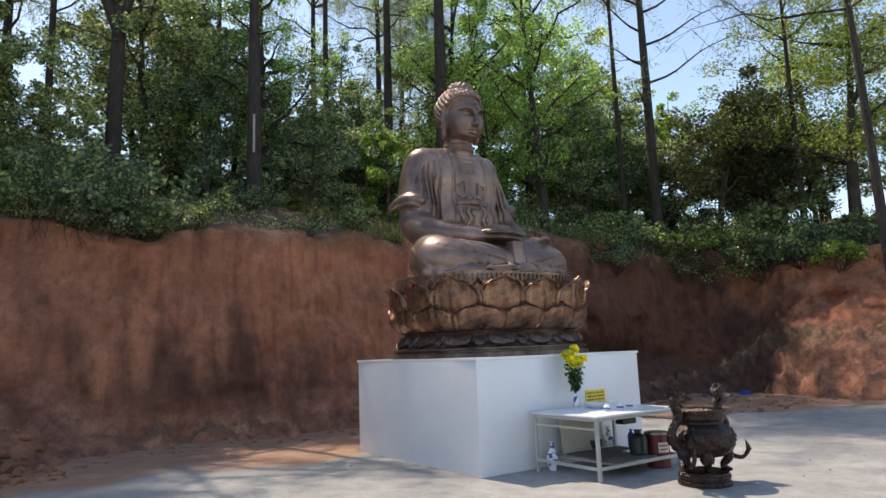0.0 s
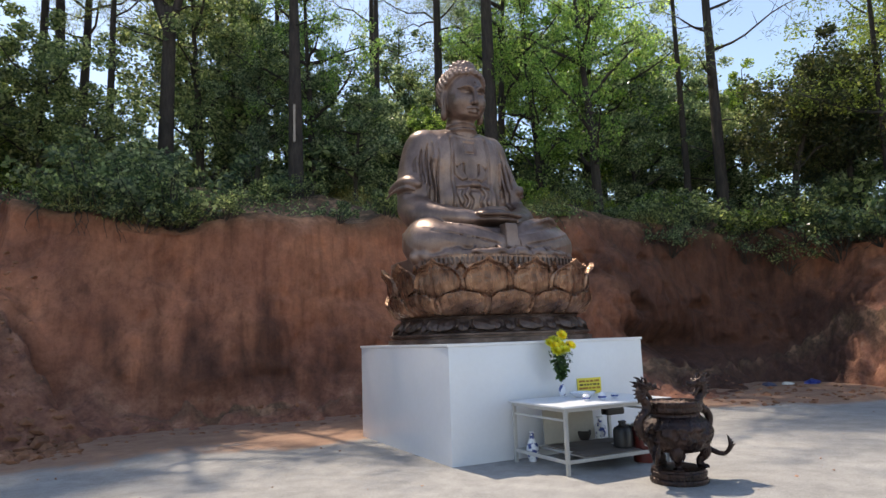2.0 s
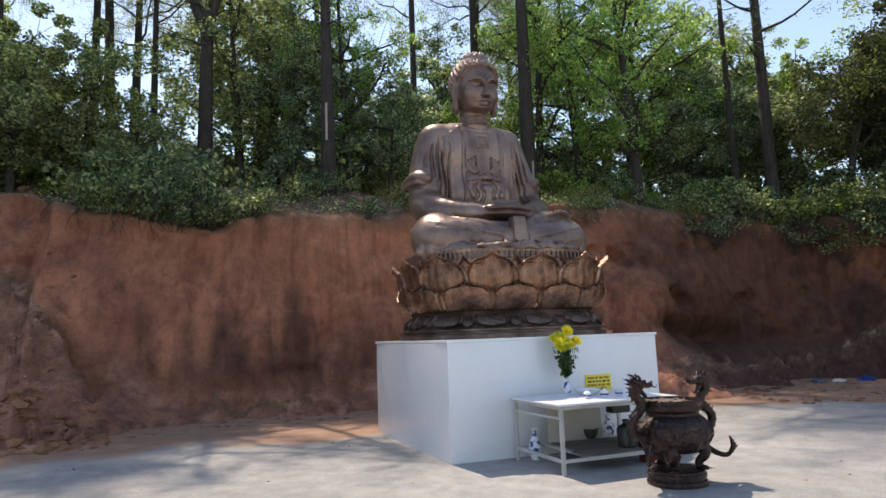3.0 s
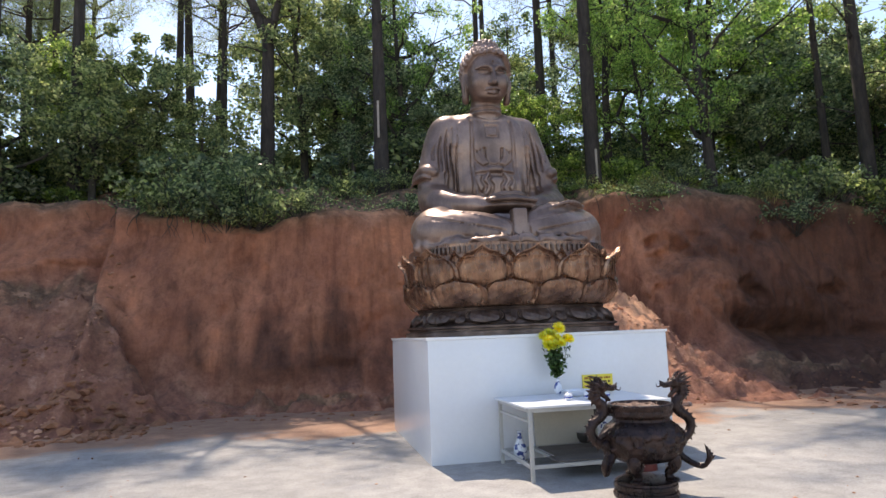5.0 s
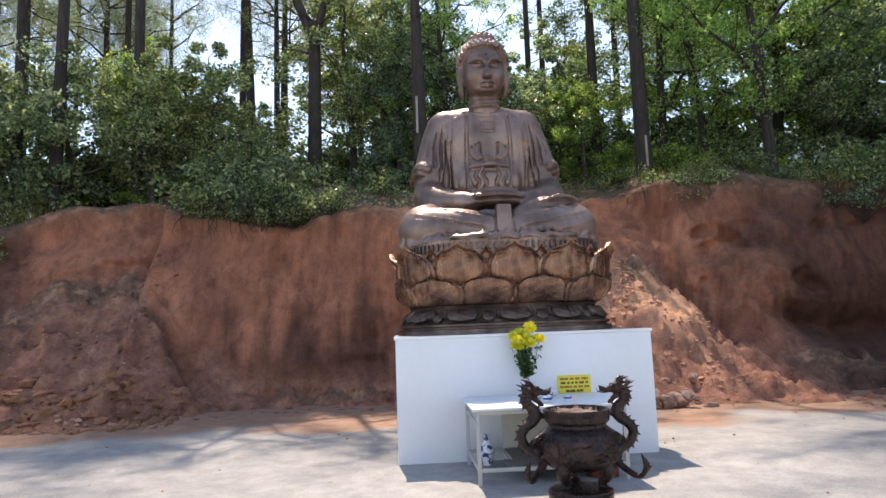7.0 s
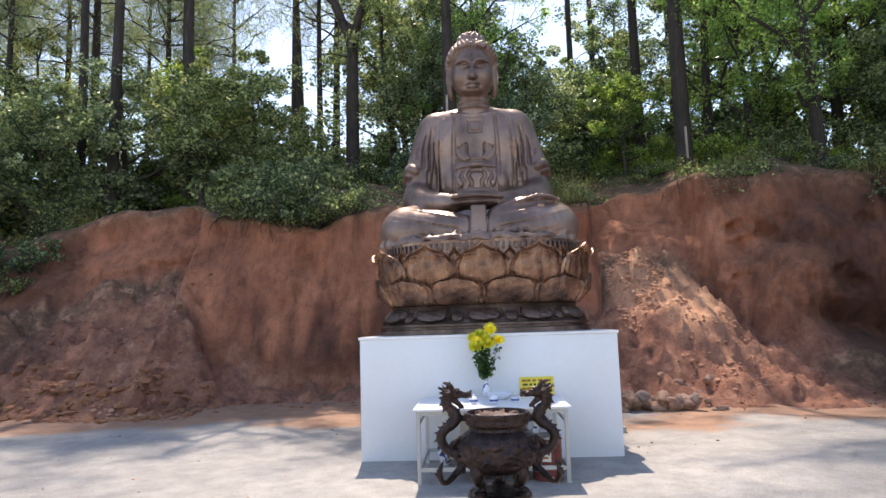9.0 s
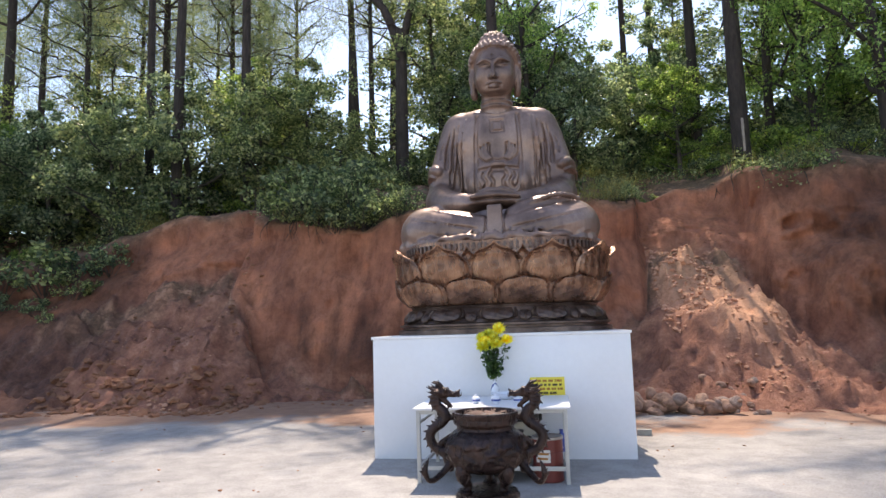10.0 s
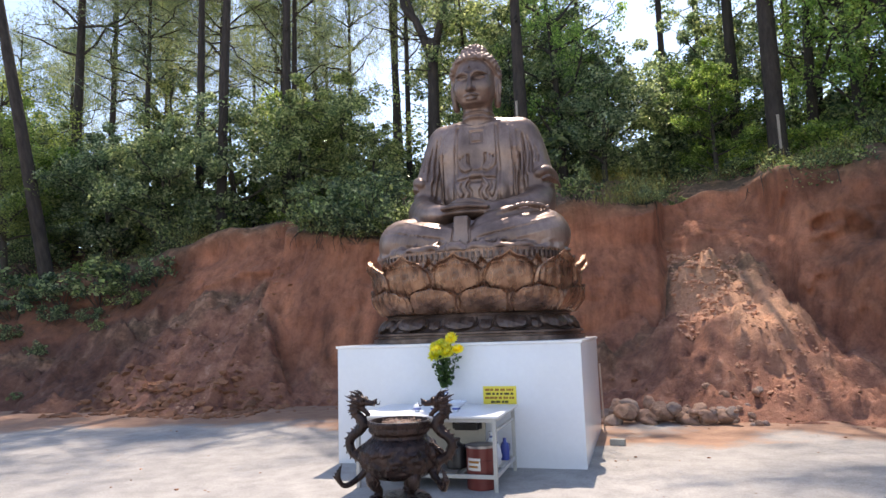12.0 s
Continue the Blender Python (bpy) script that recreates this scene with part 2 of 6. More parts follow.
def bronze(name, dark, mid, light, rough=0.42, metal=0.35, scale=1.0, cast=0.25):
    """Brown painted bronze with darker hollows of dirt and rain marks."""
    m, n, l, b = material(name)
    a = noise_node(n, l, 1.3 * scale, 6, 0.6)
    s = noise_node(n, l, 2.2 * scale, 6, 0.65, stretch=(1.6, 1.6, 0.35))
    f = noise_node(n, l, 30 * scale, 6, 0.7)
    c = ramp(n, l, a.outputs["Fac"], [(0.3, dark), (0.52, mid), (0.75, light)]).outputs["Color"]
    c = mix(n, l, c, ramp(n, l, s.outputs["Fac"], [(0.36, (0.55, 0.52, 0.5)), (0.6, (1.08, 1.06, 1.02))]).outputs["Color"], 0.7, "MULTIPLY")
    c = mix(n, l, c, ramp(n, l, f.outputs["Fac"], [(0.3, (0.8, 0.8, 0.8)), (0.6, (1.05, 1.05, 1.05))]).outputs["Color"], 0.6, "MULTIPLY")
    l.new(c, b.inputs["Base Color"])
    r = n.new("ShaderNodeMapRange")
    r.inputs[3].default_value, r.inputs[4].default_value = rough - 0.08, rough + 0.16
    l.new(s.outputs["Fac"], r.inputs[0])
    l.new(r.outputs[0], b.inputs["Roughness"])
    b.inputs["Metallic"].default_value = metal
    # fine grain over the slow swell of the casting
    swell = noise_node(n, l, 7 * scale, 4, 0.55)
    both = n.new("ShaderNodeMath")
    both.operation = "MULTIPLY_ADD"
    both.inputs[1].default_value = 0.25
    l.new(f.outputs["Fac"], both.inputs[0])
    l.new(swell.outputs["Fac"], both.inputs[2])
    bump(n, l, b, both.outputs[0], cast, 0.02)
    return m


SOIL = soil_material()
GROUND = ground_material()
WHITE_TILE = plain("white_glazed_panel", (0.75, 0.765, 0.79), 0.22, 0, 0.05, 3, 0.05)
WHITE_CAP = plain("white_cap_slab", (0.82, 0.82, 0.82), 0.3, 0, 0.08, 4, 0.05)
STATUE = bronze("statue_bronze", (0.14, 0.09, 0.072), (0.28, 0.19, 0.153), (0.43, 0.305, 0.25), 0.35, 0.5)
LOTUS = bronze("lotus_bronze", (0.11, 0.060, 0.046), (0.32, 0.178, 0.115), (0.60, 0.365, 0.235), 0.24, 0.75, 2.2, 0.9)
PLINTH = bronze("plinth_bronze", (0.06, 0.04, 0.034), (0.15, 0.105, 0.085), (0.34, 0.25, 0.21), 0.28, 0.6, 2.4, 0.8)
BURNER = bronze("burner_bronze", (0.017, 0.010, 0.009), (0.038, 0.021, 0.018), (0.078, 0.044, 0.037), 0.25, 0.5, 5, 0.6)
STEEL = plain("pale_painted_steel", (0.50, 0.49, 0.46), 0.45, 0.1, 0.15, 9)
TABLETOP = plain("white_table_top", (0.74, 0.75, 0.76), 0.35, 0.0, 0.08, 5)
PORCELAIN = plain("white_porcelain", (0.78, 0.80, 0.84), 0.15, 0, 0.05, 12, 0.02)
COBALT = plain("cobalt_glaze", (0.05, 0.09, 0.32), 0.15, 0, 0.2, 12, 0.02)
RED_TIN = plain("red_painted_tin", (0.17, 0.028, 0.022), 0.4, 0.1, 0.25, 9)
LABEL_WHITE = plain("paper_label", (0.7, 0.66, 0.6), 0.8, 0, 0.15, 30)
INK_RED = plain("red_ink", (0.40, 0.16, 0.02), 0.7)
INK = plain("dark_ink", (0.10, 0.07, 0.02), 0.7)
YELLOW_SIGN = plain("yellow_sign_board", (0.84, 0.68, 0.07), 0.5, 0, 0.08, 8, 0.05)
BLACK = plain("black_plastic", (0.015, 0.015, 0.017), 0.4, 0, 0.2, 12)
BLUE_PLASTIC = plain("blue_plastic", (0.03, 0.06, 0.3), 0.4, 0, 0.2, 12)
WOOD = plain("weathered_board", (0.14, 0.12, 0.105), 0.8, 0, 0.3, 8, 0.3)
ASH = plain("incense_ash", (0.45, 0.42, 0.38), 0.95, 0, 0.3, 25, 0.6, 0.02)
STICK = plain("burnt_stick", (0.45, 0.30, 0.22), 0.8, 0, 0.4, 20)
PALE_STONE = plain("pale_field_stone", (0.46, 0.285, 0.20), 0.9, 0, 0.5, 4, 0.6, 0.03)
# Paler than CLOD: sun on the slide put into colour; also real pale stones.
CLOD_PALE = plain("pale_sunlit_clod", (0.60, 0.32, 0.20), 0.95, 0, 0.35, 4, 0.6, 0.02)
CLOD = plain("earth_clod", (0.33, 0.15, 0.08), 0.95, 0, 0.5, 3, 0.6, 0.02)
GREY_STONE = plain("grey_stone", (0.36, 0.27, 0.225), 0.85, 0, 0.35, 5, 0.6, 0.03)
CONCRETE = plain("concrete_block", (0.40, 0.39, 0.35), 0.9, 0, 0.3, 12, 0.5, 0.01)
PETAL = foliage("yellow_petal", (0.74, 0.58, 0.02), (0.88, 0.76, 0.04), (0.92, 0.84, 0.14), 0.35)
STEM = foliage("flower_leaf", (0.02, 0.045, 0.012), (0.04, 0.085, 0.02), (0.07, 0.13, 0.03), 0.3)
PINE_BARK = bark("pine_bark", (0.022, 0.017, 0.015), (0.075, 0.058, 0.05))
GREY_BARK = bark("grey_bark", (0.03, 0.025, 0.021), (0.10, 0.083, 0.068))
TAPPED = plain("tapped_wood", (0.42, 0.36, 0.30), 0.8, 0, 0.3, 9, 0.4)
NEEDLE = foliage("pine_needles", (0.09, 0.13, 0.085), (0.16, 0.205, 0.13), (0.27, 0.30, 0.19), 0.5)
LEAF = foliage("broad_leaves", (0.065, 0.098, 0.075), (0.155, 0.205, 0.14), (0.40, 0.445, 0.31), 0.65, 0.24)
LEAF_LIME = foliage("lime_leaves", (0.08, 0.125, 0.05), (0.20, 0.29, 0.095), (0.40, 0.50, 0.16), 0.68, 0.25)
LEAF_CROWN = foliage("crown_leaves", (0.11, 0.18, 0.085), (0.25, 0.37, 0.155), (0.48, 0.60, 0.24), 0.8, 0.25)
LEAF_DARK = foliage("bronze_leaves", (0.03, 0.043, 0.024), (0.058, 0.078, 0.038), (0.13, 0.13, 0.06), 0.4)
LEAF_PALE = foliage("sallow_leaves", (0.08, 0.12, 0.045), (0.18, 0.235, 0.085), (0.32, 0.36, 0.14), 0.55)
SHRUB = foliage("shrub_leaves", (0.05, 0.08, 0.06), (0.115, 0.162, 0.11), (0.35, 0.40, 0.26), 0.62, 0.24)
GRASS = foliage("dry_grass", (0.09, 0.10, 0.03), (0.20, 0.19, 0.06), (0.34, 0.30, 0.12), 0.4)


# ---- ground and bank ----
STATIONS = []


def section(foot, top, lip, back=(0.0, 1.0)):
    """One cross-section of the cut bank: its foot, the top of the loose slide, the lip and the way back from it."""
    STATIONS.append((foot, top, lip, back))


# overgrown low end to the west
section((-20.0, -6.0), (-22.5, -5.0, 1.3), (-24.5, -4.0, 3.2), (-1.0, 0.2))
section((-17.0, 2.0), (-18.5, 5.0, 1.2), (-19.5, 7.3, 3.4), (-0.5, 0.9))
section((-12.0, 4.3), (-12.2, 6.9, 1.5), (-12.3, 8.7, 3.6), (-0.1, 1.0))
# slide of loose earth
section((-8.7, 4.9), (-8.8, 8.4, 2.9), (-8.9, 9.7, 4.6))
section((-6.7, 4.5), (-6.9, 9.2, 3.45), (-6.9, 10.3, 5.0))
section((-6.0, 4.55), (-6.25, 9.1, 3.25), (-6.2, 10.4, 5.05))
# standing wall behind the statue
section((-5.6, 4.6), (-6.0, 7.75, 2.75), (-5.85, 8.75, 4.75))
section((-5.0, 4.8), (-5.25, 7.4, 1.9), (-5.1, 8.7, 4.6))
section((-4.4, 5.15), (-4.65, 7.2, 1.2), (-4.5, 8.45, 4.55))
section((-3.8, 5.7), (-4.0, 7.1, 0.65), (-3.9, 8.4, 4.5))
section((-3.0, 6.2), (-3.2, 7.0, 0.35), (-3.0, 8.3, 4.5))
section((-0.5, 6.1), (-0.5, 6.8, 0.35), (-0.4, 7.9, 4.5))
section((1.9, 5.5), (1.9, 6.7, 0.6), (2.0, 8.1, 4.5))
# slide of loose earth beside it
section((3.5, 4.6), (3.9, 7.4, 1.6), (4.0, 8.8, 4.65))
section((4.3, 4.2), (4.4, 7.7, 1.9), (4.45, 9.0, 4.75))
section((4.6, 4.1), (4.75, 9.0, 3.2), (4.75, 10.5, 5.0))
section((5.2, 3.9), (5.5, 9.6, 3.75), (5.4, 10.9, 5.2))
section((6.3, 3.6), (6.7, 9.2, 3.5), (6.7, 10.8, 5.25), (0.1, 1.0))
section((6.9, 3.5), (7.15, 8.8, 2.9), (7.1, 10.5, 5.25), (0.1, 1.0))
# steep wall to the east
section((7.3, 3.5), (7.5, 7.6, 1.9), (7.45, 9.3, 5.2), (0.1, 1.0))
section((8.2, 3.3), (8.4, 6.4, 1.35), (8.6, 8.9, 5.2), (0.1, 1.0))
section((9.3, 3.4), (9.6, 6.2, 0.8), (9.9, 8.75, 5.15), (0.1, 1.0))
section((10.9, 4.4), (11.2, 6.15, 0.5), (11.8, 8.25, 4.85), (0.2, 1.0))
section((12.6, 5.4), (12.9, 6.5, 0.5), (13.4, 7.9, 4.6), (0.35, 1.0))
# corner where the bank turns back along the yard
section((14.1, 5.0), (14.7, 6.0, 0.7), (15.2, 7.1, 4.55), (0.6, 0.8))
section((13.7, 3.5), (15.2, 4.8, 1.9), (16.0, 5.8, 4.35), (0.8, 0.6))
section((12.9, 2.0), (14.7, 3.3, 1.9), (16.3, 4.4, 4.25), (0.9, 0.4))
section((12.5, 0.6), (14.7, 1.6, 2.0), (16.7, 2.8, 4.15), (0.95, 0.3))
section((13.2, -2.5), (15.5, -1.0, 2.0), (17.5, 1.0, 4.0), (1.0, 0.2))
section((14.0, -9.0), (16.5, -9.0, 2.0), (18.5, -9.0, 3.8), (1.0, 0.0))


def build_bank():
    feet = np.array([s[0] for s in STATIONS], float)
    mids = np.array([s[1] for s in STATIONS], float)
    lips = np.array([s[2] for s in STATIONS], float)
    back = np.array([Vector((*s[3], 0)).normalized() for s in STATIONS])
    # arc length along the middle, so that columns are evenly spaced
    d = np.r_[0, np.cumsum(np.linalg.norm(np.diff((feet + lips[:, :2]) / 2, axis=0), axis=1))]
    nu = 860
    want = np.interp(np.linspace(0, 1, 4001), [0, 1], [0, d[-1]])
    wt = np.where((want > d[2]) & (want < d[27]), 1.0, 0.35)
    cum = np.r_[0, np.cumsum(wt[:-1])]
    dense = np.interp(np.linspace(0, cum[-1], nu), cum, want)

    def along(a):
        out = np.stack([np.interp(dense, d, a[:, k]) for k in range(a.shape[1])], 1)
        k = np.array([1, 3, 5, 6, 5, 3, 1], float)
        k /= k.sum()
        pad = np.pad(out, ((3, 3), (0, 0)), mode="edge")
        return np.stack([np.convolve(pad[:, c], k, "valid") for c in range(out.shape[1])], 1)

    foot, mid, lip, bk = along(np.c_[feet, np.full(len(feet), -0.06)]), along(mids), along(lips), along(back)
    rows, loose, litter = [], [], []
    q = np.array([dense * 0.0, dense, dense * 0]).T
    for k in range(46):                      # loose slide
        t = k / 46
        p = foot + (mid - foot) * t
        p[:, 2] -= 0.32 * np.sin(math.pi * t) * np.clip(mid[:, 2], 0, 1.5) * 0.5
        rows.append(p)
        loose.append(np.full(nu, 1.0))
        litter.append(np.clip((t - 0.66) * 3.4, 0, 0.9) * np.clip(fbm(p * 1.3, 3, 91) + 0.65, 0, 1))
    for k in range(62):                      # cut face, steeper towards the lip
        t = k / 62
        p = mid + (lip - mid) * t
        bow = 0.30 * math.sin(math.pi * t) - 0.10 * math.sin(2 * math.pi * t)
        p[:, :2] += bk[:, :2] * (bow * 0.6)
        rows.append(p)
        loose.append(np.full(nu, max(0.0, 1 - t * 7)))
        litter.append(np.full(nu, max(0.0, (t - 0.9) * 6)))
    for dist, rise in [(0.12, 0.07), (0.3, 0.13), (0.6, 0.2), (1.0, 0.3), (1.5, 0.48), (2.2, 0.75), (3.0, 1.05), (4, 1.4), (5, 1.7), (6.5, 2.1), (8, 2.4), (10, 2.6), (13, 2.6), (17, 2.2), (22, 1.4), (30, -0.5), (45, -4), (80, -5)]:
        p = lip.copy()
        p[:, :2] += bk[:, :2] * dist
        p[:, 2] += rise
        rows.append(p)
        loose.append(np.zeros(nu))
        litter.append(np.full(nu, min(1.0, 0.55 + dist)))
    V = np.stack(rows, 0)
    nv = len(rows)
    P = V.reshape(-1, 3)
    L = np.stack(loose).reshape(-1)
    T = np.stack(litter).reshape(-1)
    face = (1 - L) * (1 - np.clip(T, 0, 1))
    above = np.where(L > 0.99, 0, np.clip(T, 0, 1))
    # relief: gullies down the cut face, clods on the slide, hummocks above
    s = P.copy()
    # the standing wall is cut smooth, the east wall is gouged
    rough = 0.42 + 0.7 * np.clip((s[:, 0] - 6.8) / 0.8, 0, 1) + 0.25 * np.clip((-5.9 - s[:, 0]) / 0.5, 0, 1)
    gully = (fbm(s * [0.75, 0.75, 0.16], 5, 3) * 0.22 + fbm(s * [2.6, 2.6, 0.6], 4, 9) * 0.12) * rough
    # hollows where lumps have dropped out, and a crust that juts below the lip
    gully = gully + np.clip(fbm(s * [1.1, 1.1, 1.3], 4, 113) - 0.28, 0, 1) * 0.55 * rough
    gully = gully - np.abs(fbm(s * [1.7, 1.7, 0.35], 4, 119)) * 0.13 * rough
    # undercut hollow low in the east wall
    gully = gully + 1.9 * np.exp(-((s[:, 0] - 10.7) / 2.1) ** 2 - ((s[:, 2] - 1.05) / 0.8) ** 2)
    lump = fbm(s * 0.55, 3, 21) * 0.22 + fbm(s * 1.9, 4, 31) * 0.07
    clod = fbm(s * [1.5, 0.35, 0.35], 3, 81) * 0.18 + fbm(s * 0.8, 3, 41) * 0.27 + np.maximum(fbm(s * 2.6, 4, 51), -0.1) * 0.17 - np.abs(fbm(s * [1.4, 1.0, 1.4], 5, 57)) * 0.20 + np.clip(fbm(s * 4.2, 3, 59) - 0.25, 0, 1) * 0.22 + fbm(s * [0.45, 2.2, 0.0], 3, 65) * 0.13
    away = np.broadcast_to(bk[None], V.shape).reshape(-1, 3)
    ramp_in = np.clip(np.repeat(np.arange(nv), nu) / 8.0, 0, 1)
    P = P + away * ((gully + lump) * face * 0.9)[:, None]
    P[:, 2] += clod * L * ramp_in + (fbm(s * 0.4, 4, 61) * 0.22) * above
    P[:, 2] += fbm(s * [0.6, 0.6, 0.0], 4, 71) * 0.24 * np.clip(above * 3, 0, 1)
    # runnels worn between the slides and the standing walls
    for (ax, ay), (bx, by), deep, wide in [((-6.0, 8.4), (-3.75, 6.1), 0.7, 0.26), ((4.55, 8.7), (3.5, 5.2), 0.35, 0.30), ((7.15, 8.7), (9.2, 4.9), 0.55, 0.38), ((-8.9, 8.6), (-10.6, 5.4), 0.35, 0.35)]:
        ux, uy = bx - ax, by - ay
        t = np.clip(((P[:, 0] - ax) * ux + (P[:, 1] - ay) * uy) / (ux * ux + uy * uy), 0, 1)
        far = np.hypot(P[:, 0] - ax - t * ux, P[:, 1] - ay - t * uy) + 0.10 * fbm(P * 1.2, 3, 131)
        P[:, 2] -= deep * np.exp(-(far / wide) ** 2) * np.sin(math.pi * np.clip(0.12 + 0.8 * t, 0, 1)) * np.clip(L * 1.5, 0.35, 1) * (P[:, 2] < 4.2) * np.clip(P[:, 2], 0, 1)
    idx = np.arange(nv * nu).reshape(nv, nu)
    F = np.stack([idx[:-1, :-1], idx[:-1, 1:], idx[1:, 1:], idx[1:, :-1]], -1).reshape(-1, 4)
    me = mesh_from("bank", P, F, SOIL, True)
    # tree shade painted on the bank east and far west; a wet patch seeping down the middle wall, ragged at its top
    painted_shade = np.clip((P[:, 0] - 8.0 + 1.3 * fbm(P * 0.5, 3, 141)) / 1.6, 0, 1) * np.clip((16.3 - P[:, 0] + 0.6 * fbm(P * 0.7, 3, 145)) / 0.8, 0, 1)
    painted_shade = painted_shade * np.clip((P[:, 1] - 3.4 + 0.5 * fbm(P * 0.8, 3, 149)) / 0.9, 0, 1)
    painted_shade = np.maximum(painted_shade, 0.8 * np.clip((-8.7 - P[:, 0] + 0.8 * fbm(P * 0.6, 3, 147)) / 1.0, 0, 1))
    # pale patch painted where the sun strikes the slide
    painted_sun = 0.7 * np.clip(1.5 - np.hypot((P[:, 0] - 5.75 - 0.18 * (8 - P[:, 1])) / 1.0, (P[:, 1] - 7.9) / 1.8) + 0.5 * fbm(P * 1.1, 4, 161), 0, 1) * L
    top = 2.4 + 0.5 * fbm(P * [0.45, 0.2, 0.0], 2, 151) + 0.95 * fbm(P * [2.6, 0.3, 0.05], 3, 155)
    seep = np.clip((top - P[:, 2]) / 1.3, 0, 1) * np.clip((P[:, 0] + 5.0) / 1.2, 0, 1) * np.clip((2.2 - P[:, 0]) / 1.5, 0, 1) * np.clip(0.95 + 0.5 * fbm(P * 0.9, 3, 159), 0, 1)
    for nm, arr in (("loose", L), ("litter", np.clip(T, 0, 1)), ("painted_shade", painted_shade), ("seep", seep), ("painted_sun", painted_sun)):
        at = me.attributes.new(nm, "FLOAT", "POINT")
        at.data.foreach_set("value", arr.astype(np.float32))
    ob = new("bank", me)
    tagged(ob, "cut bank of red earth with loose slides and a wooded top", "earth bank", kind="structure")
    return ob, BVHTree.FromPolygons([tuple(p) for p in P], [tuple(int(i) for i in f) for f in F])


bank, BANK = build_bank()


def height(x, y):
    hit = BANK.ray_cast(Vector((x, y, 60)), Vector((0, 0, -1)))
    return hit[0].z if hit[0] else 0.0


def build_ground():
    xs = np.r_[-400, -120, -60, -34, np.arange(-26, 20.01, 0.25), 26, 40, 70, 150, 400]
    ys = np.r_[-400, -150, -60, -30, -20, np.arange(-14, 10.01, 0.25), 30, 80, 200, 400]
    X, Y = np.meshgrid(xs, ys)
    P = np.stack([X.ravel(), Y.ravel(), np.zeros(X.size)], 1)
    edge = np.interp(P[:, 0], [-30, -12, -9, -6.5, -5, -2.7, 0, 3.5, 7, 9.5, 11, 14, 30], [-5, 0.0, 1.0, 1.8, 3.2, 4.3, 3.6, 2.7, 1.6, 1.1, 0.5, -3, -8])
    dirt = np.clip(0.5 + (P[:, 1] - edge) * 0.42 + fbm(P * 0.5, 4, 5) * 0.5, 0, 1)
    near = (np.abs(P[:, 0]) < 25) & (P[:, 1] > -13) & (P[:, 1] < 9)
    P[:, 2] = np.where(near, fbm(P * 0.8, 3, 15) * 0.008 + dirt * (0.012 + fbm(P * 1.7, 3, 17) * 0.012), 0)
    P[:, 2] -= np.where(near & (P[:, 0] > -0.3) & (P[:, 0] < 3.5) & (P[:, 1] > -2.8) & (P[:, 1] < 3.6), P[:, 2], 0)
    nx, ny = len(xs), len(ys)
    i = np.arange(nx * ny).reshape(ny, nx)
    F = np.stack([i[:-1, :-1], i[:-1, 1:], i[1:, 1:], i[1:, :-1]], -1).reshape(-1, 4)
    me = mesh_from("ground", P, F, GROUND, True)
    at = me.attributes.new("dirt", "FLOAT", "POINT")
    at.data.foreach_set("value", dirt.astype(np.float32))
    return tagged(new("ground", me), "pale gravelly concrete yard edged with red dirt", "ground", kind="structure")


build_ground()


# ---- pedestal ----
PW, PD, PH = 3.17, 3.3, 1.5


def build_pedestal():
    base = empty("pedestal", (PW / 2, PD / 2, 0))
    tagged(base, "white glossy tiled pedestal block under the statue", "pedestal")
    hx, hy = PW / 2, PD / 2
    bm = bmesh.new()
    box(bm, -hx + 0.012, hx - 0.012, -hy + 0.012, hy - 0.012, 0, PH - 0.035)
    part("core", bm, WHITE_CAP, base)
    bm = bmesh.new()
    box(bm, -hx - 0.018, hx + 0.018, -hy - 0.018, hy + 0.018, PH - 0.033, PH, 0.006)
    part("cap_slab", bm, WHITE_CAP, base, "thin white stone cap slab")
    # glazed facing, one sheet a side with narrow gaps at the corners
    for w, turn, off in ((PW, 0, hy), (PW, 180, hy), (PD, 90, hx), (PD, 270, hx)):
        bm = bmesh.new()
        box(bm, -w / 2 + 0.001, w / 2 - 0.001, -off, -off + 0.011, 0.0, PH - 0.034, 0.002)
        p = part("facing_panel", bm, WHITE_TILE, base)
        p.matrix_basis = pose(0, 0, 0, 0, 0, turn)
    return base


build_pedestal()


# ---- trees ----
def leaf_quads(C, size, rng, flat=0.0, long=1.7, droop=0.0):
    """Pointed leaves of a size at an (n, 3) array of places."""
    n = len(C)
    d = rng.normal(size=(n, 3))
    d[:, 2] = d[:, 2] * (1 - flat) - droop
    d /= np.linalg.norm(d, axis=1)[:, None]
    e = rng.normal(size=(n, 3))
    e -= d * (e * d).sum(1)[:, None]
    e /= np.linalg.norm(e, axis=1)[:, None]
    s = size * rng.uniform(0.6, 1.35, n)[:, None]
    w = s / long
    nrm = np.cross(d, e)
    V = np.stack([C - d * s * 0.5, C + e * w * 0.5 + nrm * s * 0.06, C + d * s * 0.5, C - e * w * 0.5 + nrm * s * 0.06], 1).reshape(-1, 3)
    F = np.arange(4 * n).reshape(-1, 4)
    return V, F


def clumps(centres, radii, per, rng, squash=0.75):
    """Leaf places gathered in uneven clumps, denser at the clump's skin."""
    out = []
    for c, r in zip(centres, radii):
        k = max(6, int(per * (0.6 + 0.8 * rng.random())))
        d = rng.normal(size=(k, 3))
        d /= np.linalg.norm(d, axis=1)[:, None]
        rad = r * rng.random(k) ** 0.45
        out.append(np.asarray(c) + d * rad[:, None] * [1, 1, squash])
    return np.concatenate(out)


